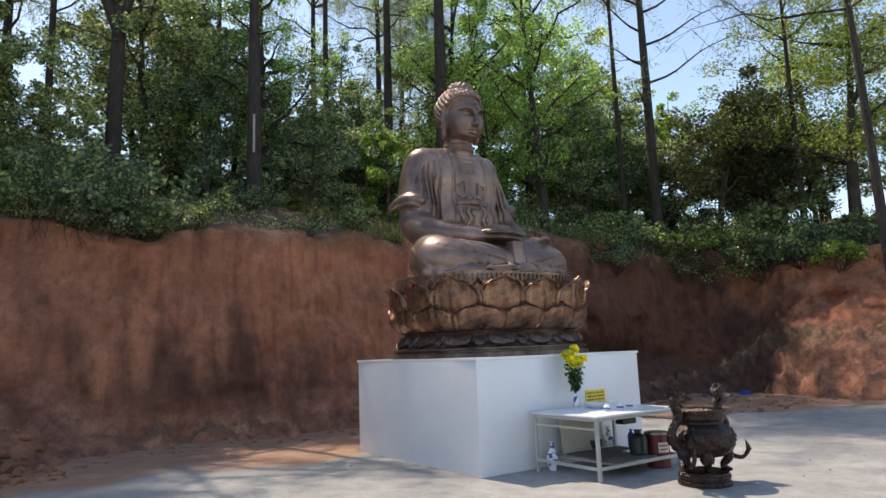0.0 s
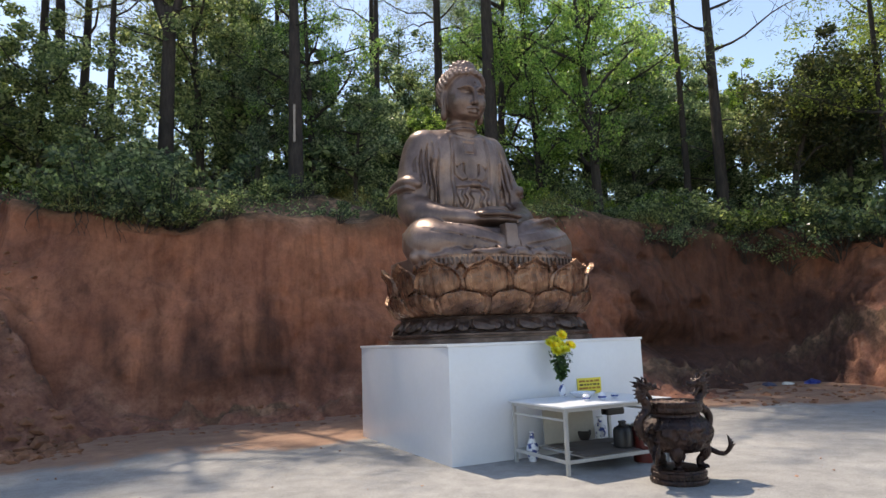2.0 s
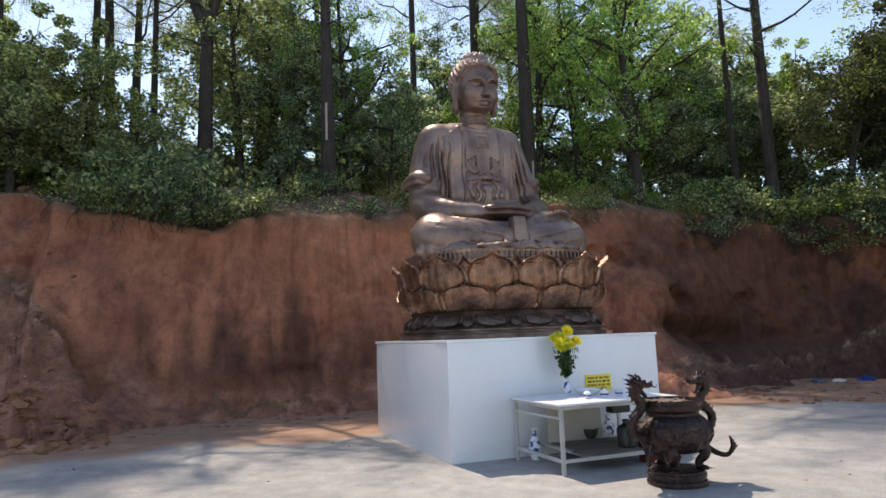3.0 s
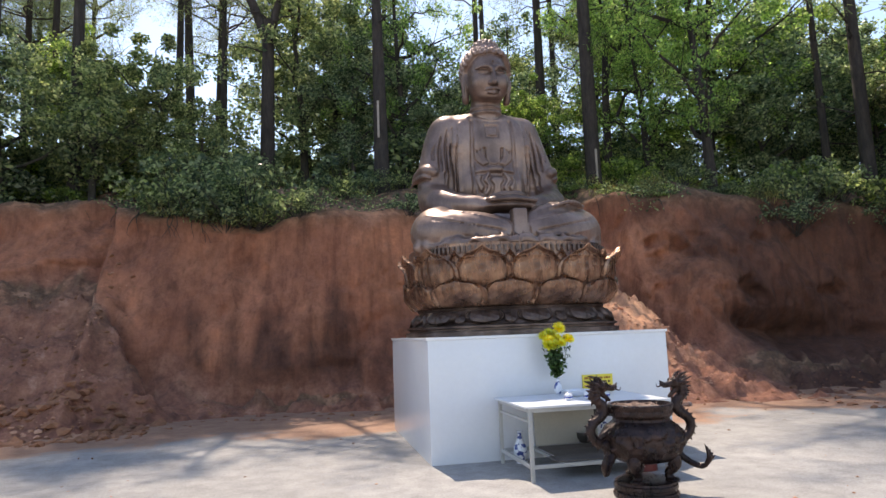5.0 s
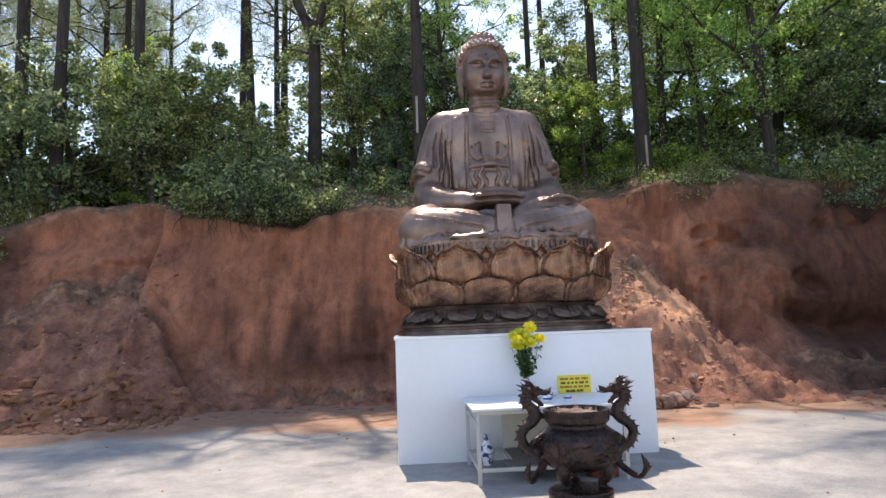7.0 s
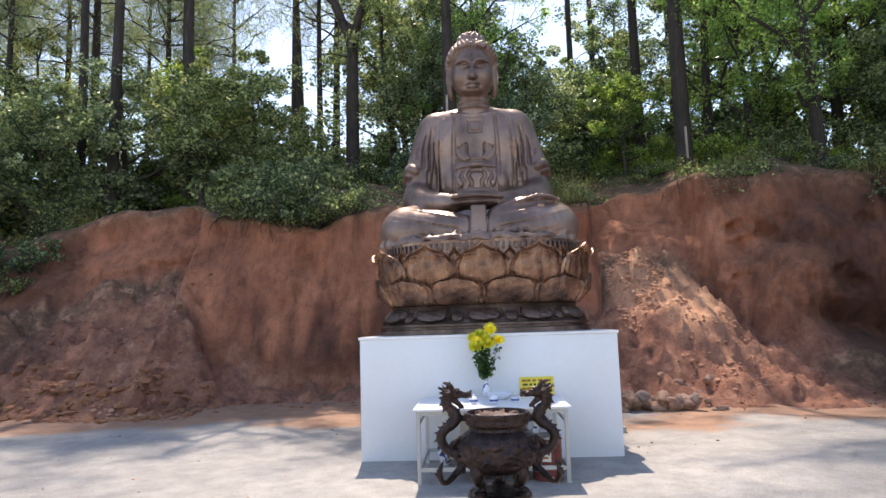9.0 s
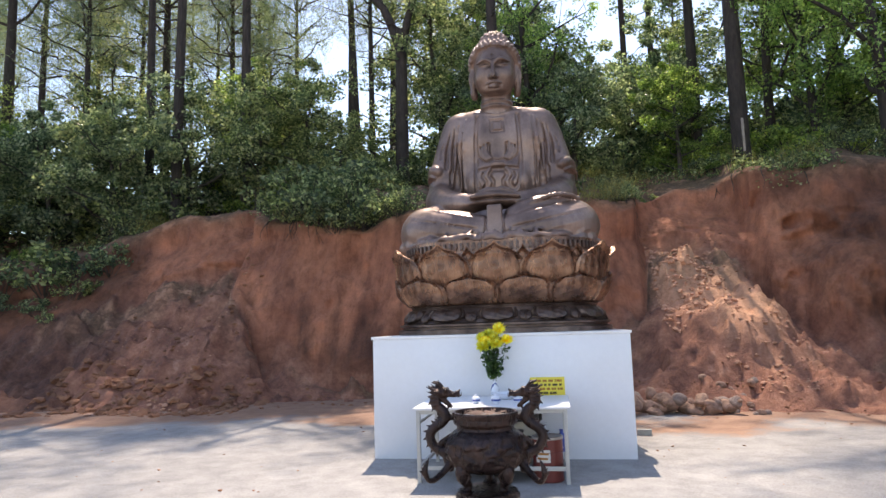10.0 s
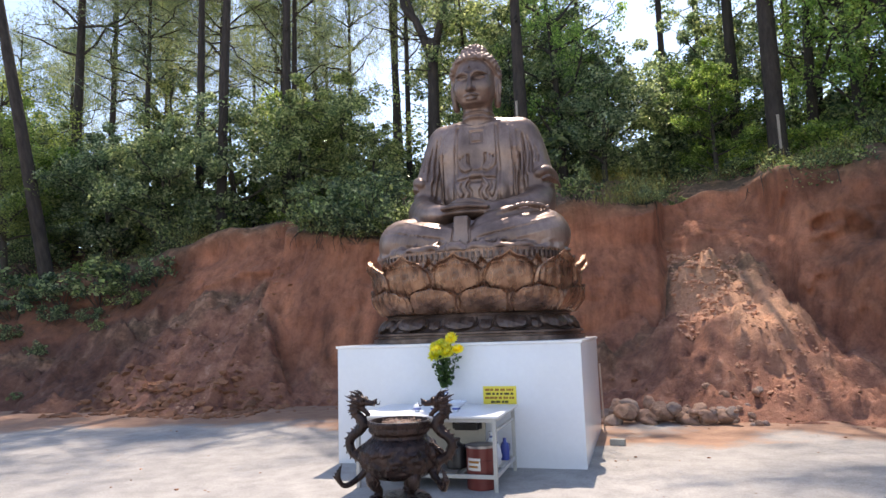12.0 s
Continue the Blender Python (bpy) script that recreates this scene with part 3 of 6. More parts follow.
def limb_points(a, b, sag, rng, n=6):
    a, b = Vector(a), Vector(b)
    L = (b - a).length
    pts = []
    for i in range(n):
        t = i / (n - 1)
        p = a.lerp(b, t)
        p += Vector(rng.normal(size=3)) * L * 0.035 * math.sin(math.pi * t) + Vector((0, 0, -sag * L * t * t))
        pts.append(p)
    return pts


def broadleaf(seed, h=7.0, spread=2.6, leaf=0.13, mat=LEAF, per=110, clump_r=0.55, low=0.25, forks=9, barkm=GREY_BARK, r0=0.11, density=1.0):
    """A small broadleaved tree: trunk with limbs as one mesh, crown of leaf clumps."""
    rng = np.random.default_rng(seed)
    root = empty("tree")
    bm = bmesh.new()
    lean = rng.normal(size=2) * 0.05 * h
    trunk = spline([(0, 0, -0.6), (lean[0] * 0.2, lean[1] * 0.2, h * 0.25), (lean[0] * 0.7, lean[1] * 0.7, h * 0.55), (lean[0], lean[1], h * 0.9)], 10)
    tube(bm, trunk, [r0 * (1.35 - 1.2 * i / 9) for i in range(10)], 9)
    cen, rad = [], []
    for k in range(forks):
        t = low + (0.95 - low) * (k + rng.random() * 0.8) / forks
        i = min(int(t * 9), 8)
        a = trunk[i]
        ang = k * 2.4 + rng.random()
        reach = spread * (0.55 + 0.5 * rng.random()) * (1.15 - abs(t - 0.45))
        b = a + Vector((math.cos(ang) * reach, math.sin(ang) * reach, h * (0.10 + 0.14 * rng.random()) * min(1.0, 1.45 - t)))
        pts = limb_points(a, b, 0.05, rng)
        tube(bm, pts, [r0 * (0.5 - 0.42 * j / 5) for j in range(6)], 6)
        for j in range(2, 6):
            for q in range(2):
                tip = pts[j] + Vector(rng.normal(size=3) * [1, 1, 0.6]) * spread * 0.23
                tube(bm, [pts[j], pts[j].lerp(tip, 0.5) + Vector((0, 0, 0.05)), tip], [r0 * 0.1, r0 * 0.07, r0 * 0.03], 4)
                cen.append(tip)
                rad.append(clump_r * (0.6 + 0.8 * rng.random()))
    for k in range(7):                       # the leader keeps its own short twigs
        a = trunk[6 + k % 4]
        tip = a + Vector((rng.normal() * 0.09, rng.normal() * 0.09, 0.03 + 0.04 * rng.random())) * h
        tube(bm, [a, a.lerp(tip, 0.5), tip], [r0 * 0.16, r0 * 0.1, r0 * 0.03], 4)
        cen.append(tip)
        rad.append(clump_r * (0.5 + 0.6 * rng.random()))
    part("trunk", bm, barkm, root, sharp=60)
    C = clumps([tuple(c) for c in cen], rad, per * density, rng)
    V, F = leaf_quads(C, leaf, rng, 0.35, 1.8, 0.25)
    crown = new("crown", mesh_from("crown", V, F, mat))
    crown.parent = root
    return root


def pine(seed, h=17.0, r0=0.2, bare=0.42, fork=False, dead=4, limbs=30, per=26, wide=3.4, scar=None, arms=()):
    """A tall pine: straight bole, few limbs, tufts of long needles high up."""
    rng = np.random.default_rng(seed)
    root = empty("pine_tree")
    bm = bmesh.new()
    bend = rng.normal(size=2) * 0.11
    trunk = [Vector((bend[0] * math.sin(2.2 * t) * t * 1.2, bend[1] * math.sin(3 * t) * t * 1.2, -0.8 + (h + 0.8) * t)) for t in np.linspace(0, 1, 16)]
    stem = trunk[:7] if fork else trunk
    tube(bm, stem, [r0 * (1.18 if i == 0 else 1.0 - 0.8 * (i / 15) ** 1.2) for i in range(len(stem))], 12)
    tips = []
    axes = [trunk]
    if fork:
        a = trunk[6] + Vector((0, 0, -0.25))
        for reach, thick in ((Vector((-1.25, 0.2, 2.1)), 0.72), (Vector((0.6, -0.1, 1.5)), 0.62)):
            arm = spline([a - Vector((0, 0, 0.5)), a + reach * 0.5, a + reach, a + reach * 1.2 + Vector((0.1, 0.2, 3.2)), a + reach * 1.5 + Vector((0, 0, 6.4))], 12)
            tube(bm, arm, [r0 * thick * (1.0 - 0.8 * i / 11) for i in range(12)], 10)
            axes.append(arm)
            side = arm[3] + Vector((reach.x * 0.25, 0.3, 2.2))
            tube(bm, [arm[3], arm[3].lerp(side, 0.5) + Vector((reach.x * 0.2, 0, 0)), side], [r0 * 0.36, r0 * 0.28, r0 * 0.16], 7)
        trunk = trunk[:7]
        axes = axes[1:]
    for z, reach, rise, ang in arms:         # long bare limbs
        a = Vector((0, 0, z))
        d = Vector((math.cos(radians(ang)), math.sin(radians(ang)), 0))
        limb = [a, a + d * reach * 0.3 + Vector((0, 0, rise * 0.22)), a + d * reach * 0.65 + Vector((0, 0, rise * 0.7)), a + d * reach + Vector((0, 0, rise))]
        limb = spline(limb, 9)
        tube(bm, limb, [r0 * (0.26 - 0.22 * j / 8) for j in range(9)], 6)
        for j in range(3, 9):
            twig = limb[j] + d * reach * 0.16 * rng.random() + Vector(rng.normal(size=3)) * reach * 0.09
            tube(bm, [limb[j], twig], [r0 * 0.07, r0 * 0.02], 4)
            if j > 5:
                tips.append(twig)
    for ax in axes:
        n = len(ax)
        for k in range(limbs if len(axes) == 1 else limbs // 2):
            t = bare + (0.99 - bare) * (k + rng.random()) / (limbs if len(axes) == 1 else limbs // 2)
            a = ax[min(int(t * (n - 1)), n - 1)]
            ang = k * 2.399 + rng.random() * 0.8
            reach = (wide * (1 - t) / (1 - bare) + 0.9) * (0.6 + 0.6 * rng.random())
            b = a + Vector((math.cos(ang) * reach, math.sin(ang) * reach, reach * (0.25 + 0.5 * rng.random())))
            pts = limb_points(a, b, 0.1, rng)
            tube(bm, pts, [r0 * (0.26 - 0.2 * j / 5) for j in range(6)], 5)
            for j in range(2, 6):
                for q in range(3):
                    tip = pts[j] + Vector(rng.normal(size=3)) * reach * 0.2
                    tube(bm, [pts[j], tip], [r0 * 0.06, r0 * 0.025], 3)
                    tips.append(tip)
    for k in range(dead):
        t = bare * (0.35 + 0.6 * rng.random())
        a = trunk[min(int(t * 15), len(trunk) - 1)]
        ang = rng.random() * 6.28
        b = a + Vector((math.cos(ang) * 1.6, math.sin(ang) * 1.6, 0.5 * rng.normal()))
        tube(bm, limb_points(a, b, 0.0, rng), [r0 * (0.14 - 0.11 * j / 5) for j in range(6)], 5)
    stem_part = part("trunk", bm, PINE_BARK, root, sharp=60)
    if scar:
        bm = bmesh.new()
        box(bm, -0.032, 0.032, -0.03, 0.03, scar[0], scar[1], 0.012)
        p = part("tapped_scar", bm, TAPPED, stem_part, "pale strip where the bark was cut for resin")
        p.matrix_basis = pose(-0.06, -r0 * 0.93, 0)
    # needles in tufts
    T = np.array([tuple(t) for t in tips])
    C = np.repeat(T, per, 0)
    d = rng.normal(size=C.shape)
    d[:, 2] += 0.35
    d /= np.linalg.norm(d, axis=1)[:, None]
    L = 0.26 * rng.uniform(0.6, 1.2, len(C))[:, None]
    e = np.cross(d, rng.normal(size=C.shape))
    e /= np.linalg.norm(e, axis=1)[:, None]
    C = C + rng.normal(size=C.shape) * 0.21
    V = np.stack([C - e * 0.013, C + e * 0.013, C + d * L + e * 0.004, C + d * L - e * 0.004], 1).reshape(-1, 3)
    crown = new("crown", mesh_from("crown", V, np.arange(len(V)).reshape(-1, 4), NEEDLE))
    crown.parent = root
    return root


def place(src, x, y, s=1.0, turn=0.0, lean=(0, 0), z=None, tall=None):
    zz = height(x, y) if z is None else z
    m = Matrix.LocRotScale((x, y, zz - 0.05), Euler((radians(lean[0]), radians(lean[1]), radians(turn))), (s, s, tall or s))
    return m


def plant(src, spots, label, category, group):
    first = True
    for sp in spots:
        m = place(src, *sp[:2], **sp[2])
        if first:
            src.matrix_basis = m
            tagged(src, label, category, group)
            first = False
        else:
            ob = src.copy()
            scene.collection.objects.link(ob)
            ob.matrix_basis = m
            for ch in src.children:
                c = ch.copy()
                scene.collection.objects.link(c)
                c.parent = ob


PINES = "tall straight pine with grey-brown bark on the wooded bank"
plant(pine(1, 18, 0.20, 0.50, wide=2.8, per=38), [
    (-5.8, 19.0, dict(turn=20, tall=1.3, lean=(0, -2))), (-6.7, 20.6, dict(turn=90, s=0.9, tall=1.4, lean=(0, 3))), (-11.8, 12.8, dict(turn=140, s=0.85, tall=1.35)), (-12.2, 19.7, dict(turn=200, s=0.9)),
    (-21, 18, dict(turn=10)), (16.0, 24.5, dict(turn=70)), (-8.2, 13.0, dict(turn=40, s=0.95, tall=1.4)), (-15.2, 19.0, dict(turn=66, s=1.2))], PINES, "pine tree", "pines on the bank")
plant(pine(2, 17, 0.19, 0.52, wide=2.8, per=38), [
    (-10.6, 17.9, dict(turn=45, s=0.8, tall=1.35)), (-15.9, 14.6, dict(turn=160, s=0.85)), (-15.5, 29.6, dict(turn=220, tall=1.3)), (-12.5, 28.3, dict(turn=75, s=0.9, tall=1.4)),
    (-4.2, 15.4, dict(turn=333, s=0.7, tall=0.75)), (-17.6, 20.6, dict(turn=95, s=0.95)), (10.9, 21.8, dict(turn=20, tall=1.2)), (7.35, 22.1, dict(turn=120, s=0.9, tall=1.3))], PINES, "pine tree", "pines on the bank")
plant(pine(3, 19, 0.24, 0.50, dead=6, wide=3.0, per=38), [
    (-10.0, 11.6, dict(turn=75, s=0.8, tall=1.3)), (-17.8, 12.8, dict(turn=185)), (14.9, 26.4, dict(turn=35)), (-5.5, 24.0, dict(turn=115)), (-15.7, 31.4, dict(turn=140))], PINES, "pine tree", "pines on the bank")
plant(pine(9, 12.5, 0.18, 0.72, limbs=12, per=34, wide=2.0), [
    (-0.4, 19.3, dict(turn=250, s=0.8, tall=1.7)), (7.5, 15.0, dict(turn=200, s=1.15, tall=1.6)), (2.2, 20.4, dict(turn=120, s=0.9, tall=1.5)),
    (15.4, 10.0, dict(turn=80, s=0.8, tall=1.1))], "tall pine with a thin crown behind the statue", "pine tree", "pines on the bank")
plant(pine(4, 11, 0.25, 0.74, limbs=8, per=20, wide=1.4, scar=(1.7, 2.85)), [(0.86, 11.4, dict(turn=-10, s=1.0))],
      "thick pine trunk with a pale resin-tapping scar", "pine tree", "pines on the bank")
plant(pine(31, 17, 0.17, 0.80, limbs=22, per=44, wide=3.4), [(0.9, 19.8, dict(turn=77))], "tall pine with a spreading crown above the slide", "pine tree", "pines on the bank")
# Added pine: its unseen high crown throws streaks of shade on the yard.
plant(pine(33, 21, 0.13, 0.80, limbs=22, per=36, wide=3.4, dead=2), [(5.4, 16.4, dict(turn=30, tall=1.22))], "slim tall pine added to shade the yard, its crown out of view", "pine tree", "pines on the bank")
plant(pine(12, 16, 0.17, 0.42, limbs=30, wide=3.2, per=34), [
    (-17, 27, dict(turn=0, tall=1.35)), (-21, 31, dict(turn=70, tall=1.5)), (-23, 24.5, dict(turn=140, tall=1.2)), (-26.5, 29, dict(turn=200, s=1.1, tall=1.4)),
    (-30, 24, dict(turn=265, tall=1.1)), (-34, 28, dict(turn=320, s=1.1, tall=1.3)), (-29, 19.5, dict(turn=20, s=0.9)), (-37, 22, dict(turn=100, tall=1.1))], "far pine with a ragged grey-green crown", "pine tree", "pines on the bank")
plant(pine(24, 20, 0.27, 0.55, limbs=34, per=34, wide=5.2, scar=(0.3, 1.3)), [(8.05, 12.0, dict(turn=15))], "stout dark pine with a pale resin-tapping scar", "pine tree", "pines on the bank")
plant(pine(5, 17, 0.22, 0.62, dead=7, limbs=18, per=26, arms=[(6.6, 3.9, 2.1, -30), (8.2, 3.4, 1.6, -38), (9.6, 3.6, 2.6, -22), (7.4, 1.6, 0.9, 150), (8.8, 2.2, 1.2, 165), (5.6, 1.2, 0.5, 200)]), [(15.55, 8.6, dict(s=1.0))], "tall dark pine with bare spreading lower limbs", "pine tree", "pines on the bank")
plant(pine(6, 15, 0.25, 0.6, fork=True, limbs=16), [(-2.62, 13.5, dict(turn=0, s=1.0, tall=1.08))], "forked pine dividing into two stems above the bank", "pine tree", "pines on the bank")
plant(pine(7, 19, 0.23, 0.72, dead=3), [(-14.3, 8.6, dict(turn=60, lean=(0, -11)))], "leaning pine trunk on the low end of the bank", "pine tree", "pines on the bank")
plant(pine(8, 15, 0.16, 0.66, limbs=14), [(14.6, 0.6, dict(turn=60, lean=(0, 3))), (18.5, 4.6, dict(turn=130, s=0.8))], "dark pine beside the yard", "pine tree", "pines on the bank")

BUSHY = "broadleaved trees on the bank"
plant(broadleaf(11, 6.0, 2.6, 0.15, LEAF, per=128, clump_r=0.47, low=0.2, forks=11), [
    (-7.6, 12.7, dict(turn=0, s=0.85)), (-9.8, 12.2, dict(turn=80, s=0.95)), (-5.8, 13.1, dict(turn=160, s=0.85)), (-11.8, 10.9, dict(turn=200, s=0.85)), (-4.6, 12.4, dict(turn=250, s=0.55)),
    (-13.8, 10.6, dict(turn=120, s=0.8)), (-13.3, 12.6, dict(turn=170, s=0.85)), (-15.8, 12.2, dict(turn=20, s=0.85)), (-22.0, 14.0, dict(turn=20, s=1.1)), (-18.4, 11.2, dict(turn=220, s=0.85)), (-25.0, 17.5, dict(turn=310, s=1.3)), (-16.0, 9.8, dict(turn=140, s=0.6)), (19.0, 13.0, dict(turn=255, s=1.1)), (14.4, 11.6, dict(turn=25, s=0.75)), (17.8, 10.2, dict(turn=95, s=0.8)), (21.5, 8.8, dict(turn=195, s=0.85)), (5.6, 17.8, dict(turn=350, s=0.85)), (3.0, 14.6, dict(turn=90, s=0.9)), (16.2, 12.4, dict(turn=10, s=1.1)),
    (3.2, 12.9, dict(turn=210, s=0.7)), (6.3, 15.6, dict(turn=300, s=0.85)), (-8.6, 15.6, dict(turn=33, s=0.95)),
    (21.6, 5.6, dict(turn=11, s=0.8)), (23.5, 3.0, dict(turn=77, s=0.9)), (21.5, 7.6, dict(turn=140, s=0.85)), (25.0, 9.8, dict(turn=240, s=1.0)), (22.4, 0.4, dict(turn=300, s=0.85))],
      "dense green broadleaved tree on the bank", "tree", BUSHY)
plant(broadleaf(12, 7.5, 2.4, 0.12, LEAF_LIME, per=210, clump_r=0.46, low=0.15), [
    (12.4, 15.0, dict(turn=70, s=1.25)), (6.6, 13.6, dict(turn=145, s=0.6)), (17.2, 14.0, dict(turn=15, s=1.25)), (20.5, 11.5, dict(turn=190, s=0.9)), (-8.8, 14.6, dict(turn=200, s=0.8)), (-17.5, 9.5, dict(turn=260, s=0.9))],
      "light green broadleaved tree lit through its leaves", "tree", BUSHY)
# tall trees whose crowns meet over bare trunks, above the steep wall
plant(broadleaf(17, 11.5, 3.5, 0.125, LEAF_CROWN, per=105, clump_r=0.5, low=0.27, forks=15, r0=0.17, barkm=PINE_BARK), [
    (11.2, 10.15, dict(turn=90, s=0.86, tall=1.13)), (9.4, 13.6, dict(turn=310, s=0.78, tall=1.25)), (1.9, 13.4, dict(turn=200, s=0.66, tall=0.9)), (10.3, 12.3, dict(turn=130, s=0.66, tall=0.85)), (13.6, 13.6, dict(turn=320, s=0.95, tall=1.08))],
      "tall broadleaved tree, its green crown over a bare dark trunk", "tree", BUSHY)
plant(broadleaf(13, 6.5, 2.2, 0.13, LEAF_DARK, per=220), [(17.6, 7.4, dict(turn=0, s=1.05)), (19.2, 6.2, dict(turn=90, s=1.0))], "round-crowned tree with dark bronze-green leaves", "tree", BUSHY)
plant(broadleaf(14, 9.5, 3.4, 0.12, LEAF_PALE, per=190, clump_r=0.8, low=0.3, r0=0.17), [(19.6, 3.4, dict(turn=0, s=1.1)), (20.5, -0.6, dict(turn=120)), (25.5, 7.0, dict(turn=200, s=1.2)), (-19.5, 10.5, dict(turn=50, s=0.85)), (-16.2, 8.6, dict(turn=250, s=0.6))], "tall tree with thin yellow-green foliage", "tree", BUSHY)
plant(broadleaf(15, 8.5, 2.3, 0.13, LEAF, per=140, clump_r=0.45, low=0.18, forks=11), [
    (1.7, 16.4, dict(turn=70, s=0.95)), (-1.2, 18.3, dict(turn=300, s=1.2)), (-0.2, 16.0, dict(turn=33, s=0.95)), (7.8, 17.5, dict(turn=240, s=0.8)), (15.4, 14.6, dict(turn=310, s=1.3)), (18.6, 16.5, dict(turn=110, s=1.35)), (22.0, 15.0, dict(turn=210, s=1.2)),
    (10.4, 16.9, dict(turn=140, s=1.2)), (7.6, 20.0, dict(turn=190, s=1.12)), (-15.0, 16.0, dict(turn=15)), (0.2, 14.0, dict(turn=55, s=0.7)), (-1.4, 15.4, dict(turn=20, s=1.15)), (-0.3, 18.8, dict(turn=160, s=1.4))],
      "slender broadleaved tree among the pines", "tree", BUSHY)


# ---- undergrowth ----
def shrub(seed, r=0.9, leaf=0.10, mat=SHRUB, n=26, per=70):
    rng = np.random.default_rng(seed)
    root = empty("shrub")
    bm = bmesh.new()
    cen = []
    for k in range(n):
        ang, q = rng.random() * 6.28, rng.random() ** 0.6
        b = Vector((math.cos(ang) * r * q, math.sin(ang) * r * q, r * (0.25 + 0.9 * rng.random() * (1.1 - q * 0.7))))
        tube(bm, limb_points((0, 0, -0.2), b, -0.1, rng, 4), [0.014, 0.011, 0.008, 0.004], 4)
        cen.append(tuple(b))
    part("branchwork", bm, GREY_BARK, root, sharp=60)
    C = clumps(cen, [r * 0.24] * n, per, rng)
    V, F = leaf_quads(C, leaf, rng, 0.35, 1.9, 0.2)
    lv = new("foliage", mesh_from("foliage", V, F, mat))
    lv.parent = root
    return root


rng = np.random.default_rng(77)
LIPS = [Vector(s[2]) for s in STATIONS]
BACKS = [Vector((*s[3], 0)).normalized() for s in STATIONS]


def on_lip(u, back):
    k = min(int(u), len(LIPS) - 2)
    t = u - k
    p = LIPS[k].lerp(LIPS[k + 1], t) + BACKS[k].lerp(BACKS[k + 1], t) * back
    return p.x, p.y


def clearing(x, back):
    """Bare ground above the lip where the wood stands back."""
    return (-10.0 < x < -5.4 and back < 3.4) or (-5.4 <= x < -4.7 and back < 2.4) or (-2.0 < x < 2.2 and back < 2.4) or (5.0 < x < 7.4 and back < 1.2)


kinds = [shrub(21, 0.9, 0.12, SHRUB, 24, 44), shrub(22, 1.1, 0.145, SHRUB, 24, 40), shrub(23, 0.8, 0.10, LEAF_LIME, 26, 60), shrub(24, 1.2, 0.10, SHRUB, 30, 52)]
spots = [[], [], [], []]
for k in range(200):
    u = 1.0 + rng.random() * (len(LIPS) - 2.3)
    back = 0.2 + rng.random() ** 1.5 * 7.0
    x, y = on_lip(u, back)
    big = 0.5 + 1.1 * rng.random() ** 1.6
    if (back < 1.3 or clearing(x, back)) and rng.random() < (0.97 if clearing(x, back) else 0.45):
        continue
    clear = vnoise([[x * 0.45, y * 0.45, 3.0]], 9)[0]
    if clear < -0.32:
        continue
    if clear < -0.05:
        big *= 0.5
    if 3.6 < x < 12.5 and back < 3.0:
        big *= 0.5
    kind = rng.integers(0, 4)
    if kind == 2 and -6.5 < x < 6.5:
        kind = 3
    # lime leaves put the sunlit look of this undergrowth into its colour
    if 6.5 < x < 15 and back > 2.0 and rng.random() < 0.6:
        kind = 2
    spots[kind].append((x, y, dict(s=big, turn=rng.random() * 360)))
# tangles that hang over the cut, and the overgrown low end
def hang(places, choice):
    """Shrubs set on and over the cut itself."""
    for x, y, s in places:
        spots[int(rng.choice(choice))].append((x, y, dict(s=s, turn=rng.random() * 360)))


hang([(-3.9, 8.6, 1.1), (-3.3, 8.35, 0.9), (-4.6, 9.0, 1.2), (-2.6, 8.5, 0.8), (-1.6, 8.3, 0.7), (1.1, 8.1, 0.6), (2.6, 8.5, 0.7)], [0, 1, 3])
hang([(-10.4, 9.0, 1.0), (-11.2, 8.7, 1.0), (-12.1, 8.5, 1.2), (-13.2, 8.2, 1.2), (-10.8, 8.1, 0.6), (-11.7, 7.7, 0.55), (-14.5, 7.6, 1.1), (-15.5, 7.6, 1.2), (-12.9, 7.6, 0.7), (-14.0, 6.9, 0.6), (-12.4, 6.6, 0.35), (-10.9, 7.2, 0.3), (-11.9, 5.6, 0.25)], [0, 1, 3])
hang([(15.3, 7.0, 1.2), (15.9, 6.0, 1.3), (16.1, 5.0, 1.3), (16.4, 3.9, 1.2), (16.6, 2.8, 1.2), (14.8, 7.2, 1.0), (17.4, 4.0, 1.4), (17.8, 2.4, 1.3), (18.6, 5.6, 1.5), (11.6, 8.5, 0.6), (12.6, 8.1, 1.2), (13.6, 8.2, 1.0), (14.6, 7.2, 0.9), (15.4, 6.3, 0.9), (16.2, 4.9, 1.0), (16.9, 3.4, 0.9), (12.1, 7.9, 0.9)], [0, 1, 2, 3])
for x, y in ((-13.6, 13.6), (-12.4, 15.6), (-16.4, 14.2), (-14.6, 11.6), (-11.0, 14.4), (-15.4, 16.8), (-17.4, 12.6)):
    spots[1].append((x, y, dict(s=1.9, turn=40 * x)))
# more lime shrubs, their colour brightening undergrowth that should look sunlit
for x, y, q in ((-10.6, 13.2, 0.9), (-9.4, 13.8, 1.0), (-8.3, 13.0, 0.8), (-7.4, 14.0, 1.0), (-6.4, 13.2, 0.8), (-8.8, 14.8, 1.2), (-5.6, 12.2, 0.6), (8.7, 10.8, 0.55), (9.5, 11.2, 0.7), (10.5, 10.7, 0.6), (11.9, 10.5, 0.75), (12.9, 10.3, 0.65), (9.0, 12.3, 0.8), (12.4, 11.6, 0.9), (13.8, 10.9, 0.8)):
    spots[2].append((x, y, dict(s=q, turn=70 * x)))
